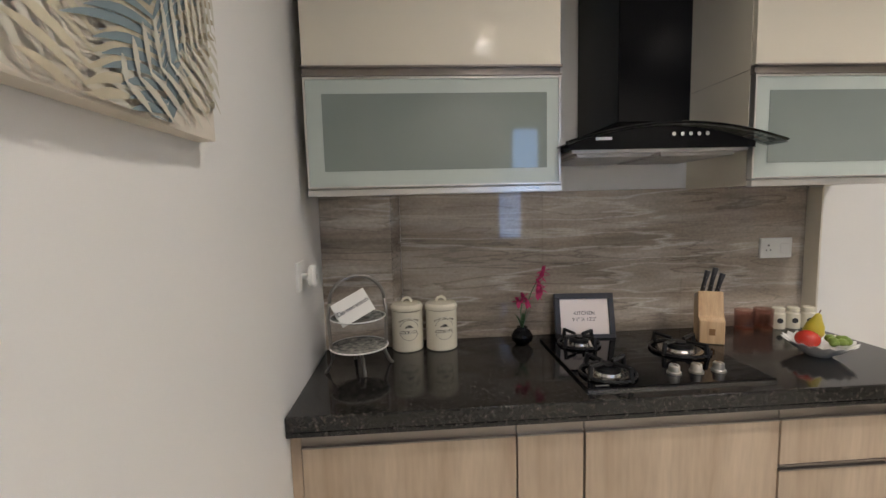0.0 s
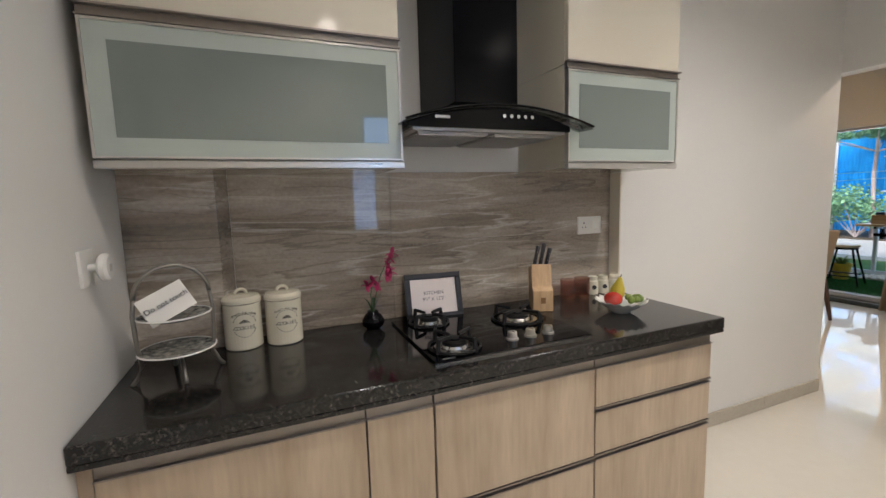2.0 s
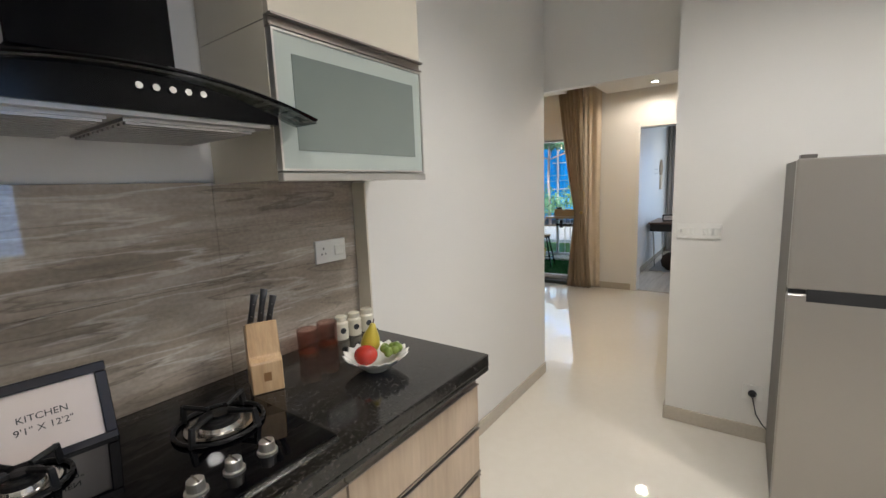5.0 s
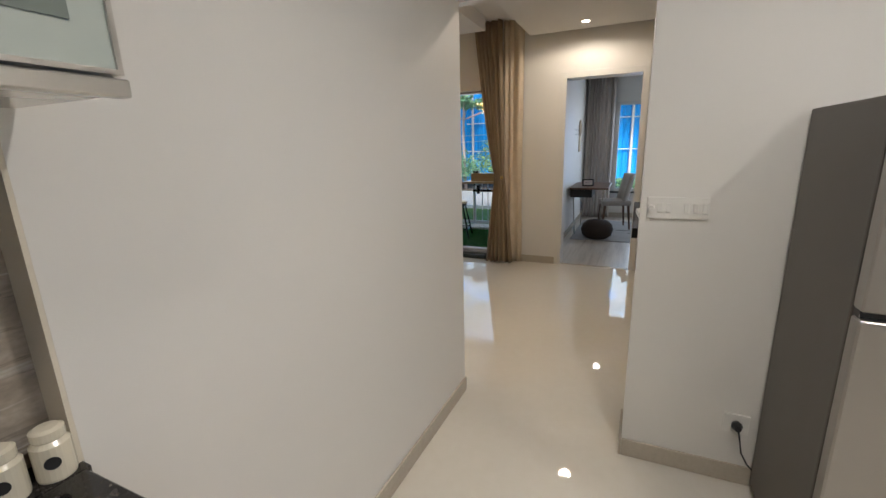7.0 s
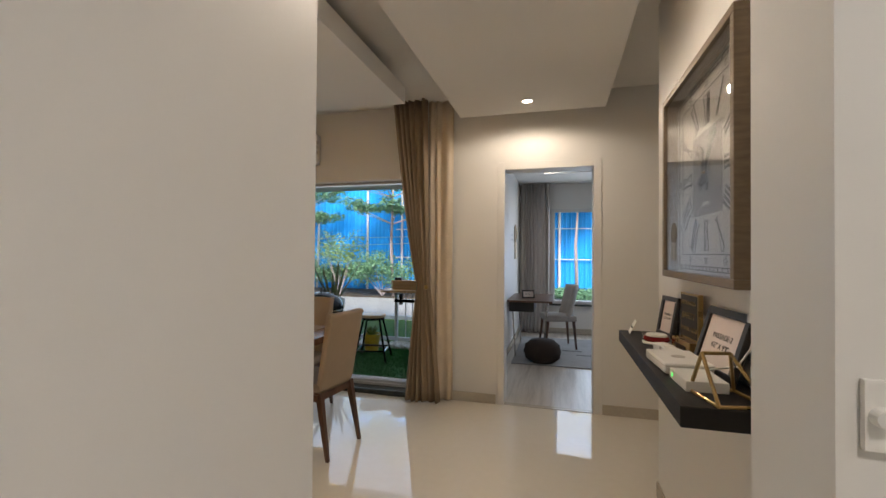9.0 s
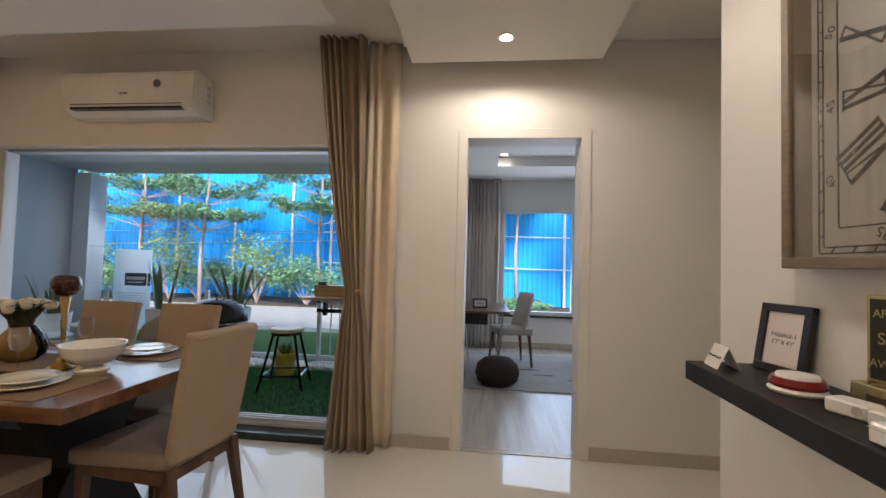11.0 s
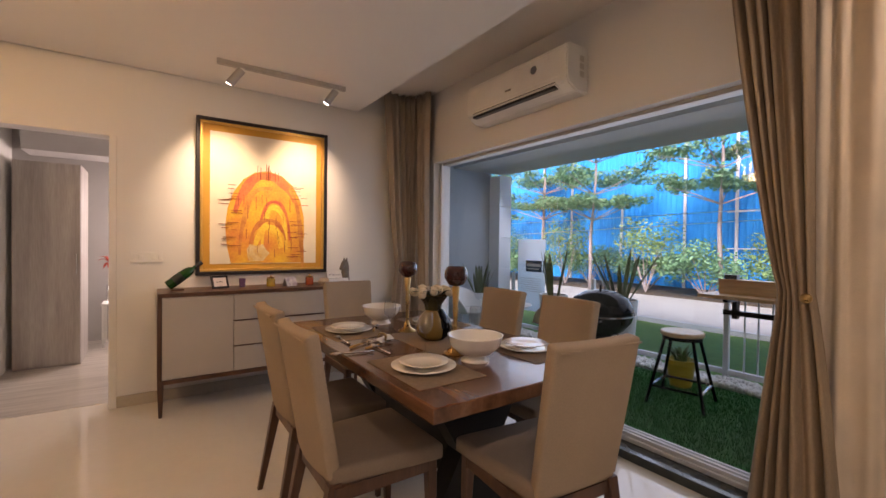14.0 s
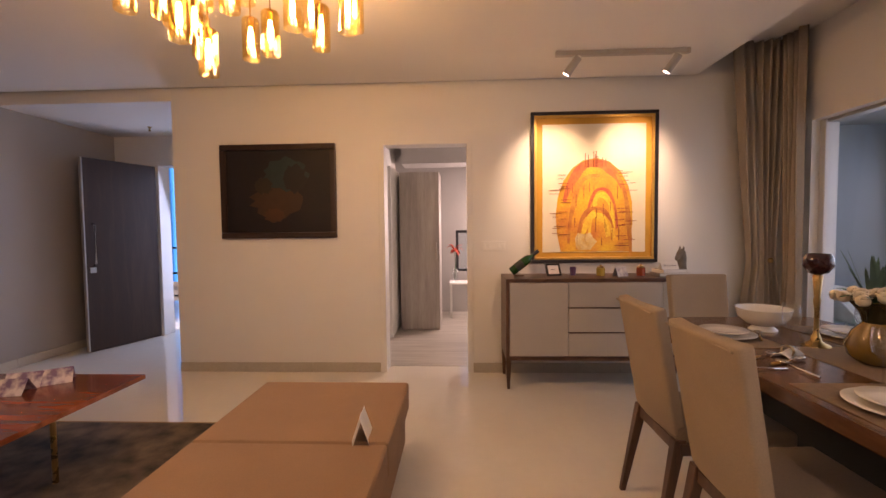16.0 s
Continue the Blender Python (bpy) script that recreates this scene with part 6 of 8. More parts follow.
for x, y, z in PENDANTS:
    p = part("shade", lathe([(0.040, 0), (0.040, 0.18), (0.034, 0.19), (0.006, 0.192), (0.006, 0.188), (0.034, 0.186), (0.037, 0.18), (0.037, 0.0)], 20, (x, y, z)), M_AMBER, cz, "amber glass cylinder", smooth=False)
    part("rod", tube([(x, y, z + 0.19), (x, y, 2.44), (x * 0.3, y * 0.3, 2.46)], 0.004, 6), M_BRASS, cz)
    part("socket", rod((x, y, z + 0.15), (x, y, z + 0.195), 0.014), M_BRASS, p)
    part("bulb", lathe([(0, 0.05), (0.007, 0.055), (0.011, 0.07), (0.011, 0.115), (0.007, 0.15), (0, 0.15)], 12, (x, y, z)), M_BULB, p, "glowing filament bulb", smooth=True)

# ---- track light ----
tk = thing("track_light", (0, 5.685, 0), 0, "white ceiling track with two spotlights", "track light")
part("track", box(6.02, 6.95, -0.016, 0.016, 2.474, 2.51, 0.003), M_SHADEDWHITE, tk)
for x, tx in ((6.17, 6.1), (6.86, 6.8)):
    part("adapter", box(x - 0.025, x + 0.025, -0.013, 0.013, 2.455, 2.475), M_WHITEPL, tk)
    h = part("spot_head", rod((x + 0.006, -0.02, 2.46), (tx, 0.02, 2.355), 0.028, 0.028, 18), M_SHADEDWHITE, tk, "white cylindrical spotlight head")
    part("lens", rod((tx + 0.002, 0.018, 2.358), (tx - 0.001, 0.0205, 2.352), 0.022, 0.022, 16), M_LAMPGLOW, h)

# ---- dining table setting ----
TT = 0.745
M_MAT = mat("woven_taupe_placemat", (0.25, 0.18, 0.115), 0.85, color2=(0.19, 0.135, 0.085), scale=60, bump=0.6, bump_scale=400, fine=0.2)


def setting(x, y, rz):
    m = thing("placemat", (x, y, TT), rz, "woven taupe placemat on the table", "placemat", "placemats")
    part("weave", box(-0.21, 0.21, -0.15, 0.15, 0, 0.003, 0.001, seg=1), M_MAT, m)
    for r, z, n in ((0.130, 0.003, "dinner_plate"), (0.100, 0.019, "side_plate")):
        p = thing(n, (x, y, TT + z), rz, "white porcelain plate stacked at a setting", "plate", "plates on the table")
        part("dish", lathe([(0, 0), (r * 0.6, 0), (r, 0.014), (r, 0.017), (r * 0.68, 0.007), (0, 0.005)], 40), M_PORC, p, smooth=True)


for x, y, rz in ((6.55, 3.79, 90), (6.57, 4.62, 90), (7.13, 3.80, -90), (7.12, 4.60, -90)):
    setting(x, y, rz)


def serving_bowl(x, y):
    b = thing("serving_bowl", (x, y, TT), 0, "white footed porcelain serving bowl", "bowl", "serving bowls")
    part("foot", lathe([(0, 0), (0.062, 0), (0.060, 0.008), (0.045, 0.022), (0.045, 0.028), (0, 0.028)], 36), M_PORC, b, smooth=True)
    part("bowl", lathe([(0.040, 0.024), (0.075, 0.035), (0.108, 0.070), (0.116, 0.105), (0.120, 0.112), (0.114, 0.110), (0.104, 0.072), (0.07, 0.042), (0, 0.034)], 40), M_PORC, b, smooth=True)


serving_bowl(6.80, 3.775)
serving_bowl(6.83, 4.74)
M_GOBLET = mat("dark_plum_glass", (0.035, 0.008, 0.008), 0.08, coat=0.5)
for x, y in ((6.80, 3.86 + 0.06), (6.85, 4.45)):
    g = thing("candle_goblet", (x, y, TT), 0, "tall brass candle holder with a plum glass globe", "candle holder", "candle holders on the table")
    part("stem", lathe([(0, 0), (0.052, 0), (0.050, 0.006), (0.022, 0.022), (0.010, 0.06), (0.009, 0.15), (0.014, 0.20), (0.011, 0.21), (0.018, 0.30), (0.012, 0.31), (0, 0.31)], 24), M_BRASS, g, smooth=True)
    part("globe", lathe([(0.010, 0.305), (0.036, 0.315), (0.054, 0.345), (0.052, 0.375), (0.042, 0.395), (0.038, 0.395), (0.046, 0.372), (0.047, 0.348), (0.03, 0.322), (0, 0.318)], 28), M_GOBLET, g, "dark plum glass globe", smooth=True)
fv = thing("flower_vase", (6.86, 4.20, TT), 0, "amber and black glass vase of white roses", "vase")
M_VASE = mat("amber_vase_glass", (0.22, 0.14, 0.035), 0.08, color2=(0.14, 0.085, 0.02), scale=5, coat=0.5)
part("vase", lathe([(0, 0), (0.045, 0), (0.080, 0.03), (0.090, 0.07), (0.070, 0.12), (0.040, 0.155), (0.048, 0.19), (0.082, 0.235), (0.078, 0.235), (0.040, 0.18), (0, 0.16)], 32), M_VASE, fv, smooth=True)
part("overlay", lathe([(0.046, -0.0), (0.081, 0.03), (0.091, 0.07), (0.071, 0.12), (0.041, 0.155)], 32, (0.014, 0.0, 0.001)), M_BLACKGLASS, fv, "black glass side", smooth=True)
part("lip", lathe([(0.0405, 0.156), (0.049, 0.19), (0.083, 0.2355)], 32), mat("dark_olive_glass", (0.03, 0.028, 0.012), 0.1, coat=0.4), fv, smooth=True)
M_ROSE = mat("white_rose_petal", (0.72, 0.66, 0.52), 0.7, color2=(0.62, 0.54, 0.40), scale=25)
rnd = random.Random(4)
for k in range(15):
    a, r = 2 * math.pi * k * 0.382, 0.022 + 0.088 * (k / 15) ** 0.6
    cx0, cy0, cz0 = r * math.cos(a) * 1.15, r * math.sin(a), 0.268 - 0.25 * r + 0.012 * rnd.random()
    fl = bmesh.new()
    blob((cx0, cy0, cz0), 0.022, 0.022, 0.022, 2, 0.15, k, bm=fl)
    for q in range(9):
        b = 2 * math.pi * q / 4.5 + q
        t = 0.5 + 0.5 * (q > 4)
        leafy(fl, (cx0 + 0.010 * math.cos(b), cy0 + 0.010 * math.sin(b), cz0 - 0.012), (cx0 + 0.032 * t * math.cos(b), cy0 + 0.032 * t * math.sin(b), cz0 + 0.018 - 0.008 * t), 0.017, 0.012, 4)
    part("rose", fl, M_ROSE, fv, smooth=True)
lf = bmesh.new()
for k in range(10):
    a = k * 0.63
    leafy(lf, (0.05 * math.cos(a), 0.05 * math.sin(a), 0.235), (0.14 * math.cos(a), 0.14 * math.sin(a), 0.24 + 0.03 * rnd.random()), 0.020, 0.015)
part("leaves", lf, M_LEAF, fv)
rn = thing("round_mat", (6.86, 4.18, TT), 0, "taupe woven table runner under the vase", "placemat")
part("weave", box(-0.16, 0.16, -0.25, 0.25, 0.0, 0.0025), M_MAT, rn)
M_CLEAR = pane_mat("clear_glass", (0.95, 0.96, 0.96), 0.12)
for x, y in ((6.68, 3.985), (6.73, 4.43), (7.0, 4.02), (7.02, 4.42)):
    w = thing("wine_glass", (x, y, TT), 0, "clear stemmed wine glass", "glass", "wine glasses on the table")
    part("foot", lathe([(0, 0), (0.033, 0), (0.030, 0.003), (0.004, 0.008), (0.003, 0.012), (0, 0.012)], 24), M_CLEAR, w, smooth=True)
    part("stem", rod((0, 0, 0.010), (0, 0, 0.085), 0.003), M_CLEAR, w)
    part("bowl", lathe([(0.003, 0.085), (0.028, 0.105), (0.034, 0.135), (0.030, 0.185), (0.029, 0.185), (0.033, 0.135), (0.027, 0.107), (0, 0.09)], 24), M_CLEAR, w, smooth=True)


def cutlery(x, y, rz, kind):
    c = thing(kind, (x, y, TT + 0.004), rz, "polished metal %s lying on the table" % kind, kind, "cutlery")
    part("handle", tube([(0, -0.09, 0.003), (0, 0.0, 0.003), (0, 0.05, 0.004)], [0.006, 0.004, 0.003], 6), M_BRASS if kind == "spoon" else M_CHROME, c, smooth=True)
    part("head", blob((0, 0.078, 0.006), 0.017, 0.028, 0.006, 2), M_CHROME, c, smooth=True)


for x, y, rz, k in ((6.50, 4.28, -60, "spoon"), (6.56, 4.22, -65, "spoon"), (6.72, 4.60, -30, "spoon"), (6.53, 4.13, 0, "fork"), (6.45, 4.40, 0, "fork"), (7.14, 4.08, 180, "fork"), (7.13, 4.32, 180, "spoon"), (6.40, 4.14, 80, "fork")):
    cutlery(x, y, rz, k)
nk = thing("napkin_ring", (6.62, 4.30, TT), 35, "folded napkin in a gold ring", "napkin")
part("napkin", sheet(lambda u, v: ((u - 0.5) * 0.13, (v - 0.5) * 0.07 * (0.5 + abs(u - 0.5)), 0.004 + 0.02 * math.sin(math.pi * v)), 8, 8, 0.003), M_PAPER, nk, smooth=True)
part("ring", lathe([(0.022, -0.012), (0.024, 0.0), (0.022, 0.012), (0.020, 0.012), (0.020, -0.012), (0.022, -0.012)], 20), M_BRASS, nk).matrix_basis = pose(0, 0, 0.022, 0, 90, 0)

# ---- things on the sideboard ----
ST = 0.872
bt = thing("wine_bottle", (5.80, 6.08, ST), 0, "green wine bottle leaning in a holder", "bottle")
part("holder", box(-0.03, 0.05, -0.03, 0.03, 0, 0.012, 0.003), M_WALNUTLEG, bt)
b = part("bottle", lathe([(0, 0), (0.034, 0), (0.037, 0.006), (0.037, 0.16), (0.030, 0.185), (0.014, 0.205), (0.0135, 0.265), (0.015, 0.268), (0.015, 0.28), (0, 0.28)], 24), mat("bottle_green_glass", (0.012, 0.07, 0.012), 0.08, coat=0.5), bt, smooth=True)
b.matrix_basis = pose(-0.05, 0, 0.035, 0, 52, 0)
part("label", lathe([(0.0375, 0.05), (0.0376, 0.12)], 24), mat("dark_bottle_label", (0.02, 0.03, 0.02), 0.6), b)
part("capsule", lathe([(0.0145, 0.225), (0.0155, 0.28), (0, 0.2805)], 16), M_DARK, b)
photo_frame("framed_sign", (6.10, 6.08, ST), 15, 0.125, 0.105, ["DINING"], "small dark photo frame on the sideboard", 25, 0.014, 0.014)
for x, c, n in ((6.47, (0.42, 0.30, 0.05), "yellow"), (6.79, (0.36, 0.07, 0.025), "orange")):
    j = thing("candle_jar", (x, 6.07, ST), 0, "%s scented candle in a lidded glass jar" % n, "candle", "candle jars on the sideboard")
    part("jar", lathe([(0, 0), (0.032, 0), (0.034, 0.006), (0.034, 0.06), (0.028, 0.066), (0, 0.066)], 24), mat(n + "_candle_wax", c, 0.2, coat=0.4), j)
    part("lid", lathe([(0.030, 0.066), (0.030, 0.076), (0.010, 0.080), (0.008, 0.092), (0, 0.094)], 24), M_BRASS, j)
tp = thing("tent_photos", (6.62, 6.05, ST), 25, "folded card with printed photographs", "card")
fold = bmesh.new()
sheet(lambda u, v: ((u - 0.5) * 0.11, -0.035 + 0.035 * v, 0.07 * v), 1, 1, 0.001, bm=fold)
sheet(lambda u, v: ((u - 0.5) * 0.11, 0.035 - 0.035 * v, 0.07 * v), 1, 1, 0.001, bm=fold)
part("card", fold, mat("grey_photo_print", (0.30, 0.25, 0.28), 0.5, color2=(0.6, 0.56, 0.52), scale=30, amount=0.3), tp)
pc = thing("pen_cup", (6.26, 6.12, ST), 0, "small purple cup on the sideboard", "cup")
part("cup", lathe([(0, 0), (0.022, 0), (0.026, 0.07), (0.023, 0.07), (0.02, 0.006), (0, 0.006)], 20), mat("purple_ceramic", (0.12, 0.06, 0.14), 0.3), pc)
for k, (w, h0) in enumerate(((0.24, 0.0), (0.20, 0.026))):
    bk = thing("book", (7.02, 6.08, ST + h0), 4 + 5 * k, "closed white hardback book stacked on another", "book", "books on the sideboard")
    part("pages", box(-w / 2 + 0.004, w / 2 - 0.002, -0.075, 0.075, 0.003, 0.023), M_PAPER, bk)
    cvr = box(-w / 2, w / 2, -0.08, 0.08, 0, 0.003)
    box(-w / 2, w / 2, -0.08, 0.08, 0.023, 0.026, bm=cvr)
    box(-w / 2, -w / 2 + 0.003, -0.08, 0.08, 0.003, 0.023, bm=cvr)
    part("cover", cvr, M_PORC if k else M_CRED, bk)
tc = thing("tent_card", (7.0, 6.05, ST + 0.052), 6, "folded white card reading do not touch", "sign card")
fold = bmesh.new()
sheet(lambda u, v: ((u - 0.5) * 0.14, -0.03 + 0.03 * v, 0.06 * v), 1, 1, 0.001, bm=fold)
sheet(lambda u, v: ((u - 0.5) * 0.14, 0.03 - 0.03 * v, 0.06 * v), 1, 1, 0.001, bm=fold)
part("card", fold, M_PAPER, tc)
text("lettering", "Do not touch", 0.019, pose(0, -0.0172, 0.031, 64, 0, 0), M_INK, tc)
hs = bmesh.new()
tube([(0, 0, 0.0), (0, 0, 0.03), (0.0, 0, 0.09), (0.006, 0, 0.14), (0.0, 0, 0.185), (-0.012, 0, 0.205)], [0.045, 0.042, 0.036, 0.034, 0.030, 0.018], 14, bm=hs)
tube([(0.004, 0, 0.19), (-0.02, 0, 0.17), (-0.05, 0, 0.135), (-0.058, 0, 0.122)], [0.026, 0.026, 0.018, 0.012], 12, bm=hs)
for s in (-1, 1):
    tube([(0.0, s * 0.014, 0.195), (0.004, s * 0.017, 0.222), (0.004, s * 0.017, 0.235)], [0.010, 0.007, 0.001], 8, bm=hs)
h = obj("horse_head_bust", hs, mat("grey_carved_stone", (0.20, 0.17, 0.14), 0.7, color2=(0.13, 0.11, 0.09), scale=22, bump=0.5), True)
h.matrix_basis = pose(7.135, 6.12, ST, 0, 0, 25)
tagged(h, "grey carved horse head bust on the sideboard", "statue")

# ---- cards on ottoman and coffee table ----
tc = thing("tent_card", (4.93, 4.27, 0.42), 100, "folded white card standing on the ottoman", "sign card")
fold = bmesh.new()
sheet(lambda u, v: ((u - 0.5) * 0.15, -0.032 + 0.032 * v + 0.006 * math.sin(5 * u), 0.095 * v), 6, 3, 0.001, bm=fold)
sheet(lambda u, v: ((u - 0.5) * 0.15, 0.032 - 0.032 * v + 0.006 * math.sin(5 * u), 0.095 * v), 6, 3, 0.001, bm=fold)
part("card", fold, M_PAPER, tc)
for k, (x, y, rz) in enumerate(((3.02, 4.72, 20), (3.12, 4.78, 35), (3.05, 4.62, 10))):
    tc = thing("photo_card", (x, y, 0.45), rz, "folded printed photo card on the coffee table", "card", "photo cards")
    fold = bmesh.new()
    sheet(lambda u, v: ((u - 0.5) * 0.16, -0.05 + 0.05 * v, 0.075 * v), 1, 1, 0.001, bm=fold)
    sheet(lambda u, v: ((u - 0.5) * 0.16, 0.05 - 0.05 * v, 0.075 * v), 1, 1, 0.001, bm=fold)
    part("card", fold, mat("mauve_photo_print", (0.62, 0.57, 0.58), 0.5, color2=(0.18, 0.12, 0.22), scale=22, amount=0.25), tc)

# ---- foyer ----
dr = thing("entrance_door", (1.665, 7.56, 0), 0, "dark brown wooden entrance door standing open", "door")
M_DOOR = banded("dark_walnut_door", [(0.030, 0.017, 0.012), (0.036, 0.019, 0.012), (0.05, 0.027, 0.017)], 8, 0.65, 3, 2.5, (5, 5, 0.5))
leaf = part("leaf", box(-0.02, 0.02, -0.76, 0.0, 0.008, 2.05, 0.003), M_DOOR, dr)
part("edge_strip", box(-0.021, 0.021, -0.772, -0.76, 0.008, 2.05), M_ALU, dr, "pale metal edge strip")
hnd = part("pull_handle", tube([(0.02, -0.69, 0.92), (0.06, -0.69, 0.94), (0.06, -0.69, 1.34), (0.02, -0.69, 1.36)], 0.010, 8), M_STEEL, leaf, smooth=True)
part("lock", box(0.02, 0.026, -0.73, -0.67, 0.84, 0.90, 0.002, seg=1), M_STEEL, leaf)
dr.matrix_basis = pose(1.665, 7.56, 0, 0, 0, -19)
e = tagged(new("door_frame_1"), "white painted entrance door frame", "door frame", kind="structure")
for p in ((1.66, 1.71, 7.57, 7.76, 0, 2.11), (2.59, 2.64, 7.57, 7.76, 0, 2.11), (1.71, 2.59, 7.57, 7.76, 2.06, 2.11)):
    part("frame_member", box(*p, 0.003, seg=1), M_WALL, e)
structure("lobby_floor", box(-0.5, 4.2, 7.75, 10.2, -0.12, -0.002), M_FLOOR, "pale glossy lobby floor outside", "floor")
structure("wall_lobby_east", box(4.2, 4.35, 7.75, 10.2, 0, 2.8), M_WALL, "off-white lobby wall", "wall")
structure("wall_lobby_west", box(-0.65, -0.5, 7.75, 10.2, 0, 2.8), M_WALL, "off-white lobby wall", "wall")
structure("lobby_ceiling", box(-0.65, 4.35, 7.75, 10.2, 2.7, 2.8), M_CEIL, "white lobby ceiling", "ceiling")
lr = thing("lobby_railing", (0, 10.1, 0), 0, "black metal railing of the open lobby", "railing")
for z in (0.10, 0.52, 0.98):
    part("rail", rod((-0.5, 0, z), (4.2, 0, z), 0.018), M_BLACKMETAL, lr)
for k in range(6):
    part("post", rod((-0.3 + 0.85 * k, 0, 0), (-0.3 + 0.85 * k, 0, 0.98), 0.014), M_BLACKMETAL, lr)
cm = thing("security_camera", (1.16, 6.55, 2.62), 0, "small dark ceiling security camera", "camera")
part("mount", lathe([(0, -0.02), (0.04, -0.02), (0.045, 0.0), (0, 0.0)], 20), M_WHITEPL, cm)
part("dome", blob((0.03, 0, -0.04), 0.032, 0.032, 0.03, 2), M_DARK, cm, smooth=True)
sprk = thing("sprinkler", (1.94, 7.15, 2.42), 0, "small brass ceiling sprinkler head", "sprinkler")
part("body", lathe([(0, -0.05), (0.018, -0.048), (0.006, -0.03), (0.010, -0.012), (0.022, 0), (0, 0)], 16), M_BRASS, sprk)

fn3 = thing("lobby_fence", (0, 14.0, -0.1), 0, "blue corrugated metal fence beyond the lobby", "fence")
# ---- side room ----
wr = thing("wardrobe", (4.58, 7.85, 0), 0, "tall grey-oak laminate wardrobe in the side room", "wardrobe")
M_GREYOAK = banded("grey_oak_laminate", [(0.26, 0.23, 0.205), (0.34, 0.305, 0.275), (0.40, 0.365, 0.33)], 8, 0.4, 3, 2, (6, 6, 0.5))
part("carcass", box(0, 0.49, 0.02, 0.58, 0, 1.98), M_GREYOAK, wr)
part("door", box(0.002, 0.488, 0, 0.019, 0.02, 1.975, 0.002, seg=1), M_GREYOAK, wr)
part("handle", rod((0.46, -0.015, 0.9), (0.46, -0.015, 1.1), 0.006), M_STEEL, wr)
dd = thing("inner_door", (4.505, 6.46, 0), 0, "orange-brown edged white inner door", "door")
part("leaf", box(0.0, 0.035, 0.02, 0.80, 0.006, 2.0), M_WALL, dd)
part("edge", box(0.0, 0.036, 0.80, 0.815, 0.006, 2.0), M_BEECH, dd, "bare timber door edge")
dd.matrix_basis = pose(4.502, 7.44, 0, 0, 0, 0)
sb = thing("side_table", (5.33, 8.75, 0), 0, "small white side table by the window", "side table")
part("top", box(-0.16, 0.20, -0.18, 0.18, 0.48, 0.50, 0.003), M_WHITEPL, sb)
for x in (-0.14, 0.18):
    for y in (-0.16, 0.16):
        part("leg", bar((x, y, 0), (x, y, 0.48), 0.025), M_WHITEPL, sb)
am = thing("red_flower_vase", (5.25, 8.72, 0.50), 0, "red amaryllis flowers in a glass vase", "flower vase")
part("vase", lathe([(0, 0), (0.04, 0), (0.045, 0.10), (0.04, 0.20), (0.037, 0.20), (0.04, 0.10), (0, 0.01)], 20), M_CLEAR, am, smooth=True)
part("stem", tube([(0, 0, 0.02), (0.005, 0, 0.25), (0, 0, 0.47)], 0.006, 6), M_LEAF, am)
fl = bmesh.new()
for k in range(14):
    a = k * 2.4
    leafy(fl, (0, 0, 0.46), (0.13 * math.cos(a), 0.13 * math.sin(a), 0.46 + 0.08 * math.sin(k * 1.7)), 0.028, 0.04)
part("blossom", fl, mat("coral_red_petal", (0.50, 0.06, 0.03), 0.6, scale=20), am)

# ---- balcony ----
structure("wall_balcony_north", box(8.2, 9.85, 7.2, 7.35, -0.1, 2.75), M_BALCWALL, "grey rendered balcony wall", "wall")
structure("wall_balcony_house", box(8.0, 8.2, 6.45, 7.35, -0.1, 2.75), M_BALCWALL, "grey rendered outer house wall", "wall")
structure("balcony_ceiling", box(8.2, 10.15, 2.6, 7.35, 2.62, 2.75), M_CEIL, "white balcony ceiling", "ceiling")
structure("balcony_beam", box(9.15, 10.1, 2.6, 7.2, 2.30, 2.62), mat("grey_white_beam", (0.46, 0.47, 0.47), 0.7, scale=2, bump=0.1), "deep pale beam along the balcony edge", "beam")
M_COL = mat("pale_panel_column", (0.80, 0.83, 0.85), 0.5, scale=3)
e = tagged(new("balcony_column"), "pale panelled balcony corner column", "column", kind="structure")
for k in range(5):
    part("panel", box(9.82, 10.05, 6.98, 7.25, 0.0 + 0.45 * k, 0.446 + 0.45 * k, 0.002, seg=1), M_COL, e)
structure("balcony_slab", box(8.2, 10.15, 2.6, 7.35, -0.3, 0.0), M_BALCWALL, "grey concrete balcony slab", "slab")
tf = thing("turf", (0, 0, 0), 0, "green artificial turf covering the balcony floor", "turf")
tf["kind"] = "stuff"
part("backing", box(8.2, 9.74, 2.62, 7.18, 0.0, 0.012), M_TURF, tf)
rnd = random.Random(31)
verts, faces = [], []
for k in range(42000):
    x, y = 8.21 + 1.52 * rnd.random(), 3.0 + 3.6 * rnd.random()
    a, h = 6.28 * rnd.random(), 0.018 + 0.014 * rnd.random()
    c, s = 0.0028 * math.cos(a), 0.0028 * math.sin(a)
    lx, ly = 0.010 * (rnd.random() - 0.5), 0.010 * (rnd.random() - 0.5)
    n = len(verts)
    verts += [(x - c, y - s, 0.010), (x + c, y + s, 0.010), (x + lx, y + ly, 0.010 + h)]
    faces.append((n, n + 1, n + 2))
me = bpy.data.meshes.new("blades")
me.from_pydata(verts, [], faces)
me.materials.append(M_TURF)
bl = new("blades", me)
bl.parent = tf
M_PEB = mat("white_pebble", (0.66, 0.65, 0.62), 0.6, color2=(0.5, 0.49, 0.46), scale=9)
base = bmesh.new()
pv, pf = [], []
ico = bmesh.new()
bmesh.ops.create_icosphere(ico, subdivisions=1, radius=1)
iv = [v.co.copy() for v in ico.verts]
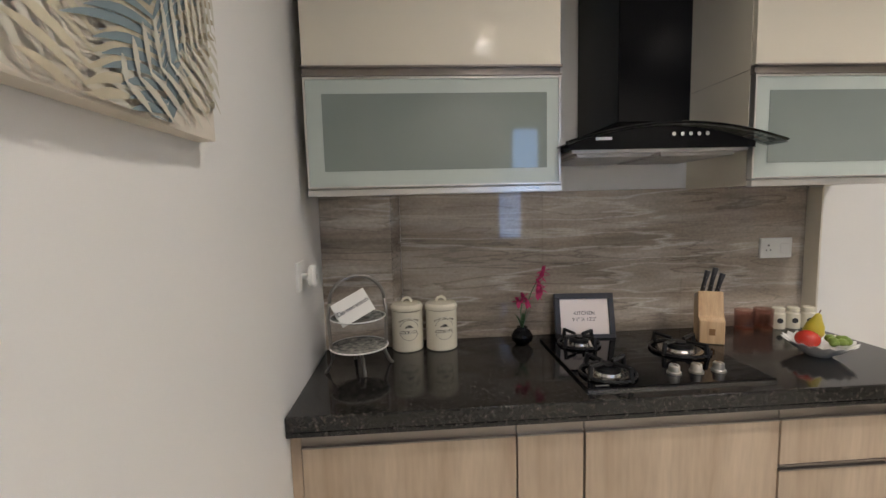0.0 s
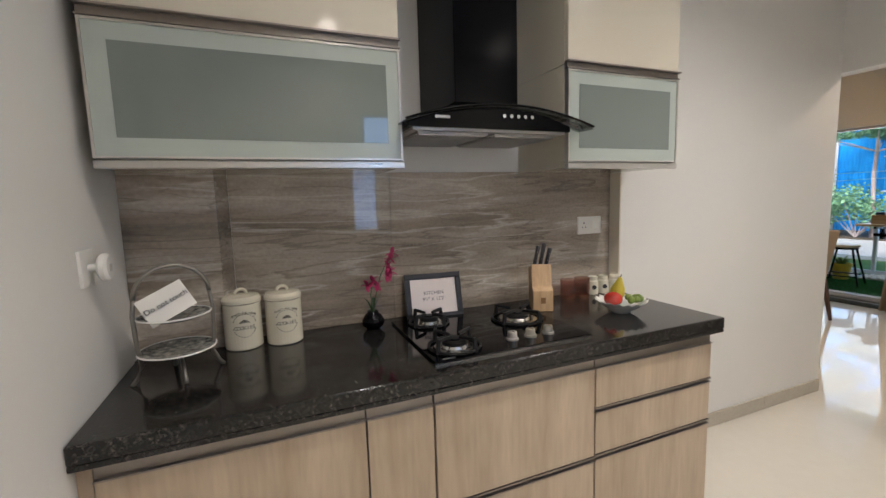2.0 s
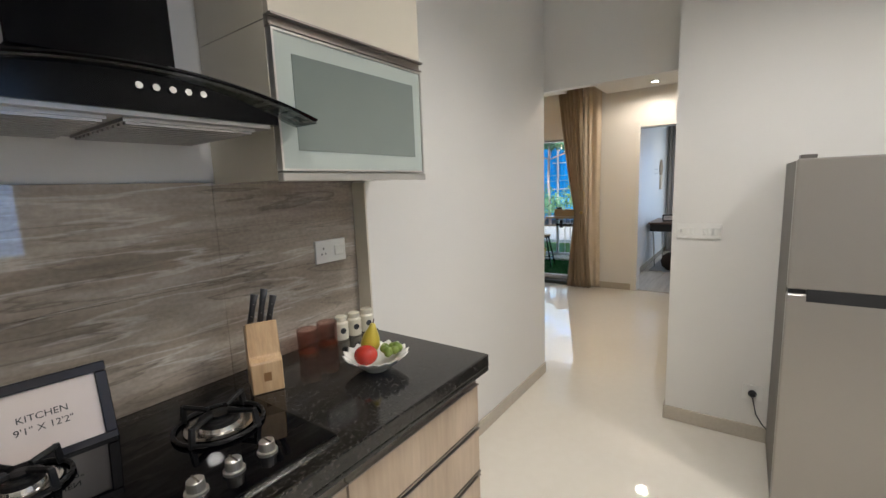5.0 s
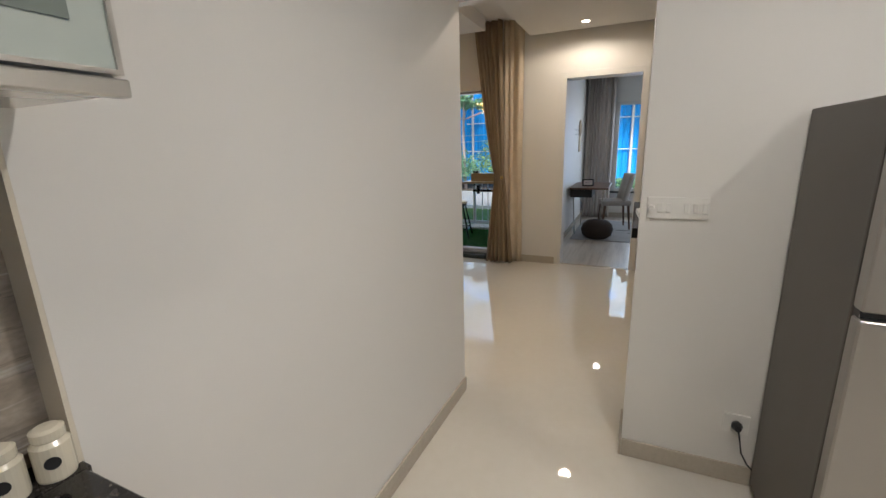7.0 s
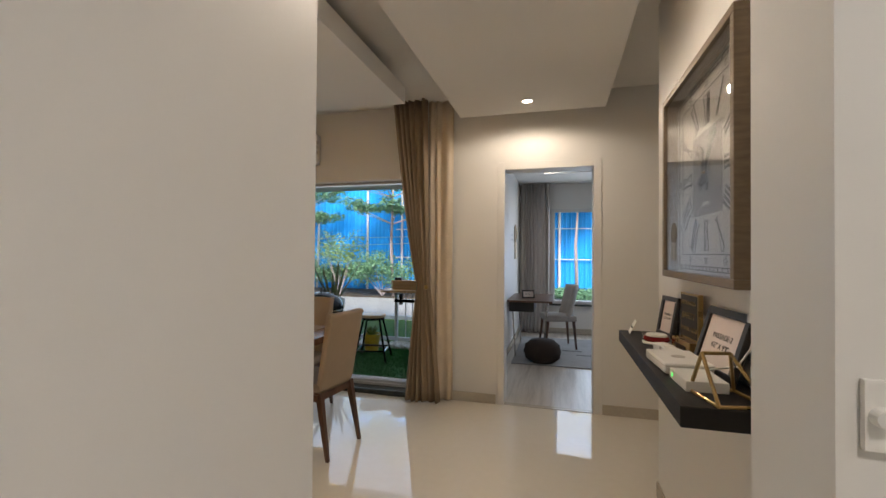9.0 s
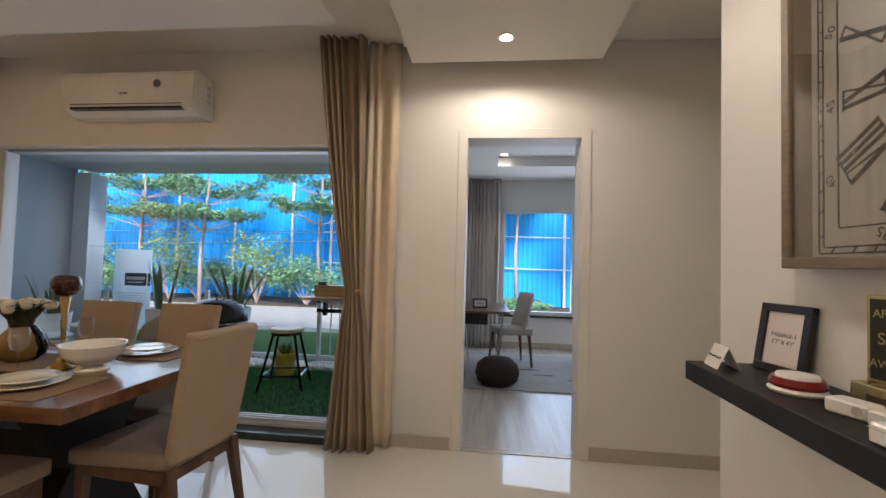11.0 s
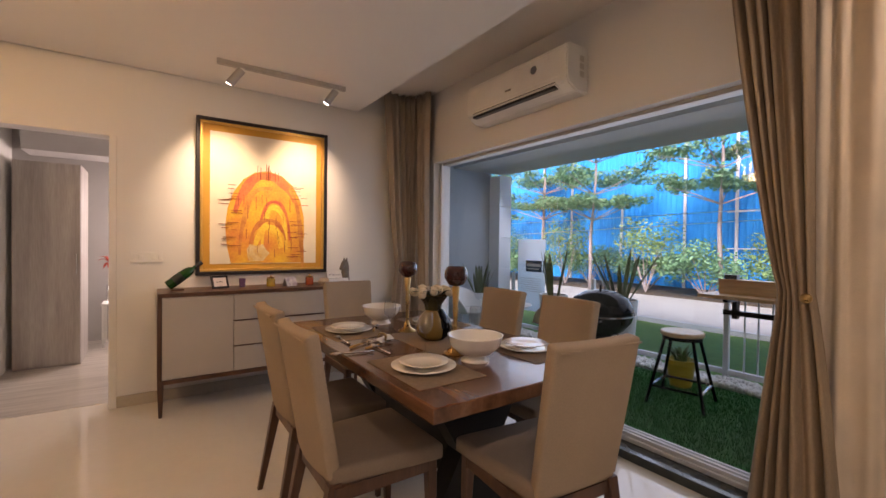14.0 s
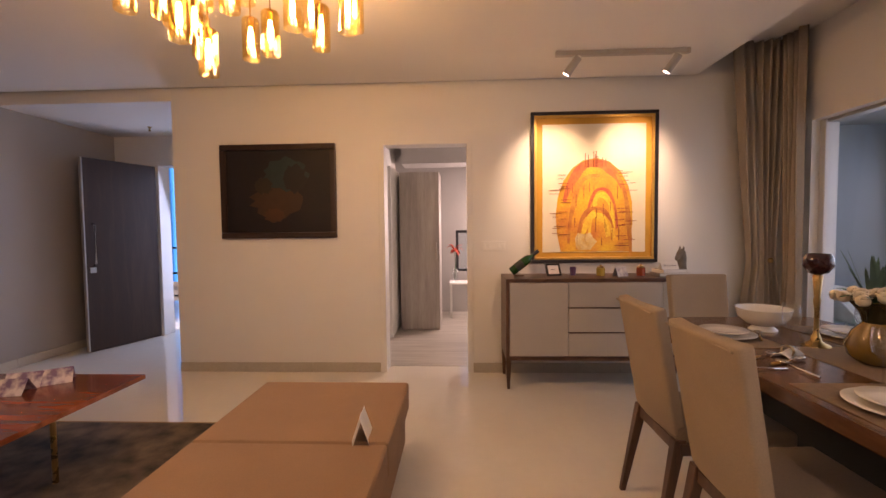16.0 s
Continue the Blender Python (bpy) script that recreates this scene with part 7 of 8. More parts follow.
fi = [[v.index for v in f.verts] for f in ico.faces]
ico.free()
base.free()
for k in range(1500):
    x, y, r = 9.76 + 0.27 * rnd.random(), 2.65 + 4.4 * rnd.random(), 0.015 + 0.018 * rnd.random()
    n = len(pv)
    q = Euler((rnd.random() * 6, rnd.random() * 6, rnd.random() * 6)).to_matrix()
    for v in iv:
        w = q @ Vector((v.x * r * 1.3, v.y * r, v.z * r * 0.8))
        pv.append((x + w.x, y + w.y, 0.012 + 0.018 * rnd.random() * 0 + w.z + r * 0.6))
    pf += [[n + i for i in f] for f in fi]
me = bpy.data.meshes.new("pebble_strip")
me.from_pydata(pv, [], pf)
me.materials.append(M_PEB)
me.shade_smooth()
tagged(new("pebble_strip", me), "strip of loose white pebbles at the balcony edge", "pebbles", kind="stuff")

rl = thing("balcony_railing", (10.07, 0, 0), 0, "white metal balcony railing with glass panels", "railing")
M_RAILW = mat("white_rail_paint", (0.62, 0.64, 0.65), 0.4)
part("bottom_rail", box(-0.02, 0.02, 2.62, 6.97, 0.06, 0.11, 0.004, seg=1), M_RAILW, rl)
for y in (2.7, 4.10, 5.55, 6.93):
    part("post", box(-0.022, 0.022, y - 0.022, y + 0.022, 0, 0.84, 0.004, seg=1), M_RAILW, rl)
for k in range(12):
    y = 2.80 + 0.105 * k
    part("baluster", rod((0, y, 0.11), (0, y, 0.82), 0.008, seg=8), M_RAILW, rl)
part("top_rail", box(-0.02, 0.02, 2.62, 4.12, 0.80, 0.84, 0.004, seg=1), M_RAILW, rl)
p = part("glass_panel", box(-0.004, 0.004, 4.13, 6.92, 0.11, 1.0), M_PANE, rl)
p.visible_shadow = False
# two thin pale lines across the outdoor view, drawn as slanting tubes
for z0, z1 in ((1.40, 1.53), (1.58, 1.60)):
    w = thing("cable", (10.3, 0, 0), 0, "thin pale slanting line outside the balcony", "cable", "cables outside the balcony")
    part("wire", tube([(0, 7.4, z0 - 0.01), (0, 5.2, (z0 + z1) / 2 - 0.005), (0, 2.4, z1 + 0.02)], 0.004, 6), M_RAILW, w)
sg = thing("notice_board", (10.11, 6.62, 0), 0, "pale notice sheet on the balcony glass", "sign")
part("sheet", box(0.0, 0.006, -0.26, 0.26, 0.30, 1.32), translucent_mat("pale_notice_sheet", (0.80, 0.84, 0.86)), sg, "back-lit white printed sheet")
for y0, y1 in ((-0.10, 0.20), (0.22, 0.255)):
    pn = part("panel", box(-0.002, 0.0, -y1, -y0, 0.86, 1.02), mat("navy_sign_panel", (0.03, 0.06, 0.10), 0.5), sg)
    part("mark", box(-0.003, -0.002, -y1 + 0.02, -y0 - 0.02, 0.935, 0.975), M_PAPER, pn)
    part("mark", box(-0.003, -0.002, -y1 + 0.04, -y0 - 0.04, 0.895, 0.91), M_PAPER, pn)
for k in range(7):
    part("text_line", box(-0.002, 0.0, -0.2, 0.2, 0.76 - 0.03 * k, 0.766 - 0.03 * k), M_CRED, sg)

br = thing("bar_counter", (9.66, 0, 0), 0, "wooden bar ledge on black brackets at the railing", "bar table")
M_OAKBAR = banded("golden_oak", [(0.30, 0.16, 0.06), (0.40, 0.23, 0.09), (0.48, 0.29, 0.13)], 8, 0.4, 3, 3, (6, 0.6, 6))
part("ledge", box(0, 0.36, 2.72, 4.18, 0.80, 0.83, 0.004), M_OAKBAR, br)
for y in (3.0, 4.0):
    bk = bmesh.new()
    box(0.12, 0.40, y - 0.02, y + 0.02, 0.76, 0.80, bm=bk)
    box(0.30, 0.36, y - 0.02, y + 0.02, 0.60, 0.76, bm=bk)
    part("bracket", bk, M_BLACKMETAL, br)
part("apron", box(0.12, 0.15, 2.9, 4.02, 0.655, 0.70), M_BLACKMETAL, br)
pb = thing("planter_box", (9.90, 0, 0.83), 0, "small golden wooden box on the bar ledge", "box")
part("box", box(-0.06, 0.06, 3.2, 4.08, 0, 0.13, 0.004), M_OAKBAR, pb)
part("cap", box(-0.03, 0.03, 3.95, 4.05, 0.13, 0.17, 0.004), M_DARK, pb)

so = thing("bar_stool", (9.10, 4.03, 0.012), 12, "round wooden stool on black metal legs", "stool")
part("seat", lathe([(0, 0.535), (0.150, 0.535), (0.155, 0.545), (0.155, 0.560), (0.148, 0.568), (0, 0.568)], 32), M_BEECH, so)
part("seat_ring", lathe([(0.125, 0.505), (0.142, 0.505), (0.142, 0.535), (0.125, 0.535)], 32), M_BLACKMETAL, so)
C = [(0.20, 0.20), (-0.20, 0.20), (-0.20, -0.20), (0.20, -0.20)]
for x, y in C:
    part("leg", rod((x, y, 0), (x * 0.48, y * 0.48, 0.53), 0.013, seg=10), M_BLACKMETAL, so)
for k in range(4):
    a, b = C[k], C[(k + 1) % 4]
    f = 0.86
    part("footrest", rod((a[0] * f, a[1] * f, 0.14), (b[0] * f, b[1] * f, 0.14), 0.010, seg=8), M_BLACKMETAL if k % 2 else M_STEEL, so)
yp = thing("yellow_plant_pot", (9.52, 4.24, 0.012), 0, "small plant in a yellow pot", "plant pot")
part("pot", lathe([(0, 0), (0.085, 0), (0.115, 0.20), (0.122, 0.205), (0.122, 0.24), (0.112, 0.24), (0.10, 0.19), (0, 0.19)], 28), mat("yellow_pot_glaze", (0.50, 0.36, 0.03), 0.4), yp)
lf = bmesh.new()
for k in range(26):
    a = k * 2.4
    leafy(lf, (0.03 * math.cos(a), 0.03 * math.sin(a), 0.19), (0.12 * math.cos(a) * (0.4 + rnd.random()), 0.12 * math.sin(a) * (0.4 + rnd.random()), 0.27 + 0.09 * rnd.random()), 0.022, 0.03)
part("foliage", lf, mat("fresh_green_leaf", (0.07, 0.14, 0.025), 0.5, scale=15), yp)

bq = thing("kettle_barbecue", (9.12, 4.78, 0.012), 20, "black kettle barbecue on tripod legs", "barbecue")
part("lid", lathe([(0.285, 0.60), (0.29, 0.605), (0.285, 0.66), (0.24, 0.745), (0.15, 0.80), (0.05, 0.822), (0, 0.825)], 36), M_BLACKMETAL, bq, smooth=True)
part("bowl", lathe([(0, 0.385), (0.10, 0.40), (0.20, 0.45), (0.265, 0.53), (0.285, 0.595), (0.292, 0.60)], 36), M_BLACKMETAL, bq, smooth=True)
part("rim", lathe([(0.287, 0.594), (0.296, 0.594), (0.296, 0.606), (0.287, 0.606)], 36), M_CHROME, bq)
part("lid_handle", tube([(0.12, 0, 0.815), (0.12, 0, 0.855), (-0.02, 0, 0.865), (-0.02, 0, 0.825)], 0.010, 8), M_DARK, bq, smooth=True)
for s in (-1, 1):
    part("side_handle", tube([(s * 0.0 + 0.29, -0.08, 0.57), (0.37, -0.08, 0.575), (0.37, 0.08, 0.575), (0.29, 0.08, 0.57)] if s > 0 else [(-0.29, -0.08, 0.57), (-0.37, -0.08, 0.575), (-0.37, 0.08, 0.575), (-0.29, 0.08, 0.57)], 0.011, 8), M_DARK, bq, smooth=True)
for k in range(3):
    a = k * 2.094 + 0.3
    part("leg", rod((0.16 * math.cos(a), 0.16 * math.sin(a), 0.44), (0.30 * math.cos(a), 0.30 * math.sin(a), 0.0), 0.011, seg=8), M_STEEL, bq)
part("ash_catcher", lathe([(0, 0.28), (0.10, 0.29), (0.115, 0.32), (0.115, 0.38), (0, 0.40)], 24), M_BLACKMETAL, bq)
M_SNAKE = mat("sansevieria_leaf", (0.045, 0.085, 0.03), 0.4, color2=(0.10, 0.13, 0.045), scale=18, stretch=(1, 1, 3), amount=0.4)
M_POTW = mat("white_fibre_pot", (0.62, 0.64, 0.64), 0.5, scale=4)


def snake_plant(x, y, h, n, ln, spread, seed):
    r = random.Random(seed)
    p = thing("snake_plant", (x, y, 0.012), r.random() * 90, "spiky snake plant in a tall white pot", "potted plant", "snake plants on the balcony")
    part("pot", lathe([(0, 0), (0.11, 0), (0.16, h - 0.01), (0.165, h), (0.15, h), (0.14, h - 0.04), (0, h - 0.04)], 28), M_POTW, p)
    part("soil", lathe([(0, h - 0.039), (0.139, h - 0.039)], 20), mat("dark_soil", (0.03, 0.022, 0.015), 0.95, bump=0.8), p)
    for k in range(n):
        a = k * 2.4 + r.random()
        s = spread * (0.3 + 0.7 * r.random())
        lf = bmesh.new()
        L = ln * (0.6 + 0.4 * r.random())
        leafy(lf, (0.06 * math.cos(a), 0.06 * math.sin(a), h - 0.04), (0.06 * math.cos(a) + s * math.cos(a), 0.06 * math.sin(a) + s * math.sin(a), h + L), 0.031, 0.0, 7)
        part("leaf", lf, M_SNAKE, p)


snake_plant(9.49, 5.67, 0.66, 11, 0.57, 0.16, 1)
snake_plant(9.50, 4.82, 0.70, 10, 0.60, 0.44, 2)
snake_plant(9.35, 6.85, 0.58, 12, 0.44, 0.22, 3)
wt = thing("bistro_table", (9.2, 6.10, 0.012), 0, "round white bistro table on the balcony", "table")
part("top", lathe([(0, 0.50), (0.26, 0.50), (0.27, 0.51), (0.26, 0.52), (0, 0.52)], 32), M_WHITEPL, wt)
part("column", rod((0, 0, 0.02), (0, 0, 0.50), 0.022), M_WHITEPL, wt)
part("foot", lathe([(0, 0), (0.17, 0), (0.165, 0.012), (0.03, 0.03), (0, 0.03)], 28), M_WHITEPL, wt)
photo_frame("framed_sign", (9.18, 6.02, 0.532), -30, 0.16, 0.12, ["BALCONY"], "small dark frame standing on the bistro table", 15, 0.018, 0.016)
for x, y, rz, m, lb in ((9.05, 6.58, 205, M_WHITEPL, "white curved bistro armchair on the balcony"), (9.35, 5.50, -20, mat("beige_rattan", (0.42, 0.34, 0.24), 0.7, scale=40, bump=0.5), "beige curved bistro armchair on the balcony")):
    c = thing("bistro_chair", (x, y, 0.012), rz, lb, "chair", "balcony chairs")
    part("seat", lathe([(0, 0.36), (0.20, 0.365), (0.22, 0.38), (0.20, 0.395), (0, 0.385)], 28), m, c)
    part("backrest", sheet(lambda u, v: (0.25 * math.cos(math.pi * (1.05 - 1.1 * u)) * (1 + 0.1 * v), -0.24 * math.sin(math.pi * (1.05 - 1.1 * u)) * (1 + 0.12 * v), 0.37 + (0.30 * math.sin(math.pi * u) ** 0.6 if 0 < u < 1 else 0) * v), 20, 6, 0.014), m, c, smooth=True)
    for a in range(4):
        q = math.pi / 4 + a * math.pi / 2
        part("leg", rod((0.15 * math.cos(q), 0.15 * math.sin(q), 0.37), (0.21 * math.cos(q), 0.21 * math.sin(q), 0), 0.010, seg=8), m, c)

# ---- outdoors ----
structure("ground", box(-200, 400, -300, 300, -0.75, -0.35), mat("bare_earth", (0.12, 0.10, 0.07), 0.9, scale=0.3, bump=0.3), "bare earth ground", "ground")
M_LAWN = mat("lawn_grass", (0.10, 0.20, 0.045), 0.9, color2=(0.06, 0.13, 0.025), scale=9, bump=0.8, bump_scale=60, fine=0.3)
structure("lawn", box(10.16, 13.4, -14, 26, -0.35, -0.17), M_LAWN, "short green lawn strip", "lawn")
structure("pavement", box(13.4, 17.2, -14, 26, -0.35, -0.13), mat("pale_paving", (0.36, 0.36, 0.35), 0.8, color2=(0.30, 0.30, 0.29), scale=2, bump=0.2, bump_scale=30), "pale concrete path", "pavement")
structure("kerb", box(13.3, 13.42, -14, 26, -0.35, -0.09), M_BALCWALL, "low concrete kerb", "kerb")
structure("planting_bed", box(17.2, 21, -14, 26, -0.35, -0.10), mat("dark_planting_soil", (0.06, 0.045, 0.03), 0.95, scale=3, bump=0.5), "dark planting bed", "planting bed")
fn = thing("site_fence", (20.0, 0, -0.1), 0, "tall blue corrugated metal site fence", "fence")
M_BLUE = mat("blue_profiled_sheet", (0.0, 0.32, 0.84), 0.8, color2=(0.0, 0.285, 0.77), scale=1.2, fine=0.1, random_hue=0.12)
W = 1.02


def rib(u, v):
    k = (u * 6) % 1.0
    d = 0.018 if k < 0.25 else (0.0 if k > 0.35 and k < 0.9 else 0.009)
    return (-d, u * W, v * 5.6)


sh0 = part("sheet", sheet(rib, 60, 1), M_BLUE, fn)
sh0.location = (0, -13.0, 0)
for k in range(1, 40):
    o = new("sheet", sh0.data)
    o.parent = fn
    o.location = (0.02 * (k % 2), -13.0 + k * 1.0, 0)
for k in range(20):
    y = -12.5 + 2.0 * k + 0.3 * math.sin(k * 2.1)
    part("pole", rod((-0.12, y, 0), (-0.12 + 0.25 * math.sin(k * 3.3) * (k % 3 == 0), y + 0.5 * math.sin(k * 1.7) * (k % 4 == 1), 5.0), 0.05, 0.045, 8), M_RAILW, fn, "white painted pole")
for z in (1.2, 2.3):
    part("tie_rail", rod((-0.12, -13, z), (-0.12, 8.0, z + 0.1), 0.02, seg=6), M_RAILW, fn)
# fence seen past the kitchen's back window
fn2 = thing("side_fence", (0, -3.2, -0.1), 0, "blue corrugated metal fence behind the kitchen", "fence")
for k in range(7):
    o = new("sheet", sh0.data)
    o.parent = fn2
    o.matrix_basis = pose(-1.0 + k * 1.0 + 1.0, 0, 0, 0, 0, 90)

for k in range(8):
    o = new("sheet", sh0.data)
    o.parent = fn3
    o.matrix_basis = pose(-6.0 + k * 1.0 + 1.0, 0, 0, 0, 0, 90)
M_TLEAF = mat("tree_leaf", (0.145, 0.30, 0.155), 0.6, color2=(0.085, 0.20, 0.105), scale=1.5, amount=0.6, fine=0.2)
M_TLEAF2 = mat("yellow_green_leaf", (0.21, 0.32, 0.12), 0.6, color2=(0.12, 0.23, 0.085), scale=1.5, amount=0.6)
M_BARK = mat("pale_bark", (0.40, 0.34, 0.33), 0.85, color2=(0.26, 0.21, 0.20), scale=6, stretch=(3, 3, 0.6), bump=0.6)


def leaves(clumps, seed, size, per):
    """Small folded leaf quads scattered through clumps: (x, y, z, rx, ry, rz)."""
    r = np.random.RandomState(seed)
    vs, fs = [], []
    for cx, cy, cz, rx, ry, rz in clumps:
        n = int(per)
        d = r.normal(size=(n, 3))
        d /= np.linalg.norm(d, axis=1)[:, None]
        d *= (r.rand(n, 1) ** 0.45)
        c = d * (rx, ry, rz) + (cx, cy, cz)
        t = r.normal(size=(n, 3))
        t[:, 2] *= 0.45
        t /= np.linalg.norm(t, axis=1)[:, None]
        b = np.cross(t, r.normal(size=(n, 3)) * (0.5, 0.5, 1) + (0, 0, 0.4))
        b /= np.linalg.norm(b, axis=1)[:, None]
        L = size * (0.6 + 0.8 * r.rand(n, 1))
        q = np.stack([c - t * L, c + b * L * 0.5, c + t * L, c - b * L * 0.5], 1).reshape(-1, 3)
        k = len(vs)
        vs += q.tolist()
        fs += [(k + 4 * i, k + 4 * i + 1, k + 4 * i + 2, k + 4 * i + 3) for i in range(n)]
    me = bpy.data.meshes.new("crown")
    me.from_pydata(vs, [], fs)
    return me


def tree(x, y, h, tiers, seed, lean=0.0, m=None):
    r = random.Random(seed)
    t = thing("tree", (x, y, -0.12), 0, "slender tree with flat spreading layers of leaves", "tree", "trees along the fence")
    pts = [(0, 0, 0), (lean * 0.3, 0.05, h * 0.35), (lean * 0.7, -0.04, h * 0.7), (lean, 0.0, h)]
    part("trunk", tube(pts, [0.062, 0.05, 0.036, 0.016], 10), M_BARK, t, smooth=True)
    limbs = bmesh.new()
    clumps = []
    for z, rad in tiers:
        n = 6
        fx = lean * z / h
        for k in range(n):
            a = 6.28 * k / n + r.random() * 0.7
            L = rad * (0.65 + 0.5 * r.random())
            e = (fx + L * math.cos(a), L * math.sin(a), z + 0.12 + 0.25 * r.random())
            tube([(fx, 0, z - 0.25), (fx + 0.5 * L * math.cos(a), 0.5 * L * math.sin(a), z), e], [0.022, 0.015, 0.006], 6, bm=limbs)
            for q in (0.5, 0.8, 1.05):
                clumps.append((fx + q * L * math.cos(a) + 0.2 * (r.random() - 0.5), q * L * math.sin(a) + 0.3 * (r.random() - 0.5), z + 0.12 * q + 0.15 + 0.12 * r.random(), 0.30 * rad * (0.7 + 0.6 * r.random()), 0.30 * rad * (0.7 + 0.6 * r.random()), 0.10 + 0.05 * rad))
    part("limbs", limbs, M_BARK, t)
    me = leaves(clumps, seed, 0.055, 170)
    me.materials.append(m or M_TLEAF)
    o = new("crown", me)
    o.parent = t


for k, (x, y, h, tiers, ln) in enumerate((
        (16.6, 4.2, 4.8, ((2.5, 1.1), (3.3, 1.5), (4.2, 1.2)), 0.1), (17.6, 7.2, 5.2, ((2.7, 1.4), (3.6, 1.6), (4.6, 1.2)), -0.2),
        (16.9, 10.6, 4.9, ((2.4, 1.3), (3.2, 1.6), (4.2, 1.3)), 0.2), (18.3, 13.8, 5.2, ((2.6, 1.5), (3.6, 1.7), (4.6, 1.3)), 0.0),
        (17.4, 17.2, 5.0, ((2.2, 1.5), (3.1, 1.8), (4.1, 1.4)), 0.2), (18.6, 21.0, 5.4, ((2.4, 1.6), (3.5, 1.9), (4.6, 1.4)), -0.2),
        (18.4, 1.2, 5.0, ((3.2, 1.3), (4.2, 1.5)), 0.3), (17.2, -1.6, 5.0, ((2.9, 1.2), (3.8, 1.5)), 0.9), (18.6, -4.8, 5.2, ((2.6, 1.4), (3.8, 1.6)), -0.5))):
    tree(x, y, h, tiers, 40 + k, ln)


def shrub(x, y, rx, ry, h, seed, m, size=0.05, per=500):
    r = random.Random(seed)
    t = thing("shrub", (x, y, -0.12), 0, "loose green garden shrub below the trees", "shrub", "shrubs along the fence")
    stems = bmesh.new()
    cl = []
    for k in range(7):
        a = k * 0.9 + r.random()
        e = (rx * 0.6 * math.cos(a), ry * 0.6 * math.sin(a), h * (0.5 + 0.4 * r.random()))
        tube([(0, 0, 0), e], [0.02, 0.006], 5, bm=stems)
        cl.append((e[0], e[1], e[2], rx * 0.55, ry * 0.5, h * 0.33))
    part("stems", stems, M_BARK, t)
    me = leaves(cl, seed, size, per)
    me.materials.append(m)
    o = new("crown", me)
    o.parent = t


for k in range(3, 13):
    y = -5.0 + 2.1 * k
    shrub(18.2 + 0.6 * math.sin(k * 1.9), y, 0.9, 1.2, (0.75 + 0.6 * abs(math.sin(k * 1.3))) if y > 3 else 0.4, 70 + k, M_TLEAF)
for x, y, h in ((17.6, 9.2, 1.9), (17.8, 12.3, 2.7), (17.5, 15.0, 2.0), (17.9, 5.8, 1.5)):
    shrub(x, y, 0.85, 0.95, h, int(y * 10), M_TLEAF2, 0.045, 330)

# ---- bedroom ----
dk = thing("desk", (9.75, 2.03, 0), 0, "dark wooden desk on slim metal legs", "desk")
part("top", box(-0.05, 0.98, -0.17, 0.40, 0.725, 0.75, 0.003), M_WALNUTLEG, dk)
part("drawer", box(0.0, 0.5, 0.06, 0.38, 0.60, 0.725, 0.003), M_WENGE, dk)
for x in (0.02, 0.92):
    for a in (-0.10, 0.34):
        part("leg", rod((x, a, 0.725), (x + (0.06 if x < 0.3 else -0.06) * 0.5, a + (0.05 if a < 0 else -0.04), 0), 0.010, seg=8), M_STEEL, dk)
photo_frame("framed_sign", (10.02, 2.18, 0.75), -75, 0.17, 0.11, ["BEDROOM"], "black photo frame on the bedroom desk", 12, 0.018, 0.016)
bc = thing("bedroom_chair", (10.58, 1.80, 0), 14, "pale grey upholstered chair with dark legs", "chair")
M_GREYUP = mat("pale_grey_fabric", (0.36, 0.33, 0.30), 0.85, scale=8, bump=0.3, bump_scale=200)
part("seat", box(-0.22, 0.22, -0.22, 0.22, 0.40, 0.48, 0.025, seg=3), M_GREYUP, bc, smooth=True)
part("backrest", sheet(lambda u, v: ((u - 0.5) * (0.46 - 0.06 * v), -0.20 - 0.10 * v + 0.10 * (2 * u - 1) ** 2, 0.44 + 0.46 * v), 10, 8, 0.05), M_GREYUP, bc, smooth=True)
for x in (-0.18, 0.18):
    for y in (-0.18, 0.18):
        part("leg", bar((x * 1.15, y * 1.2, 0), (x, y, 0.41), 0.022, 0.038), M_WALNUTLEG, bc)
pf = thing("pouf", (9.62, 1.98, 0.012), 0, "dark brown knitted round pouf", "pouf")
pm = lathe([(0, 0), (0.14, 0.0), (0.205, 0.05), (0.225, 0.13), (0.205, 0.21), (0.14, 0.265), (0, 0.28)], 48)
for v in pm.verts:
    a = math.atan2(v.co.y, v.co.x)
    k = 1 + 0.03 * math.cos(16 * a + 30 * v.co.z)
    v.co.x *= k
    v.co.y *= k
part("body", pm, mat("dark_brown_knit", (0.025, 0.016, 0.013), 0.9, scale=30, bump=0.9, bump_scale=90), pf, smooth=True)
rg = thing("bedroom_rug", (9.45, 0.3, 0), 0, "grey flat-woven bedroom rug with dark streaks", "rug")
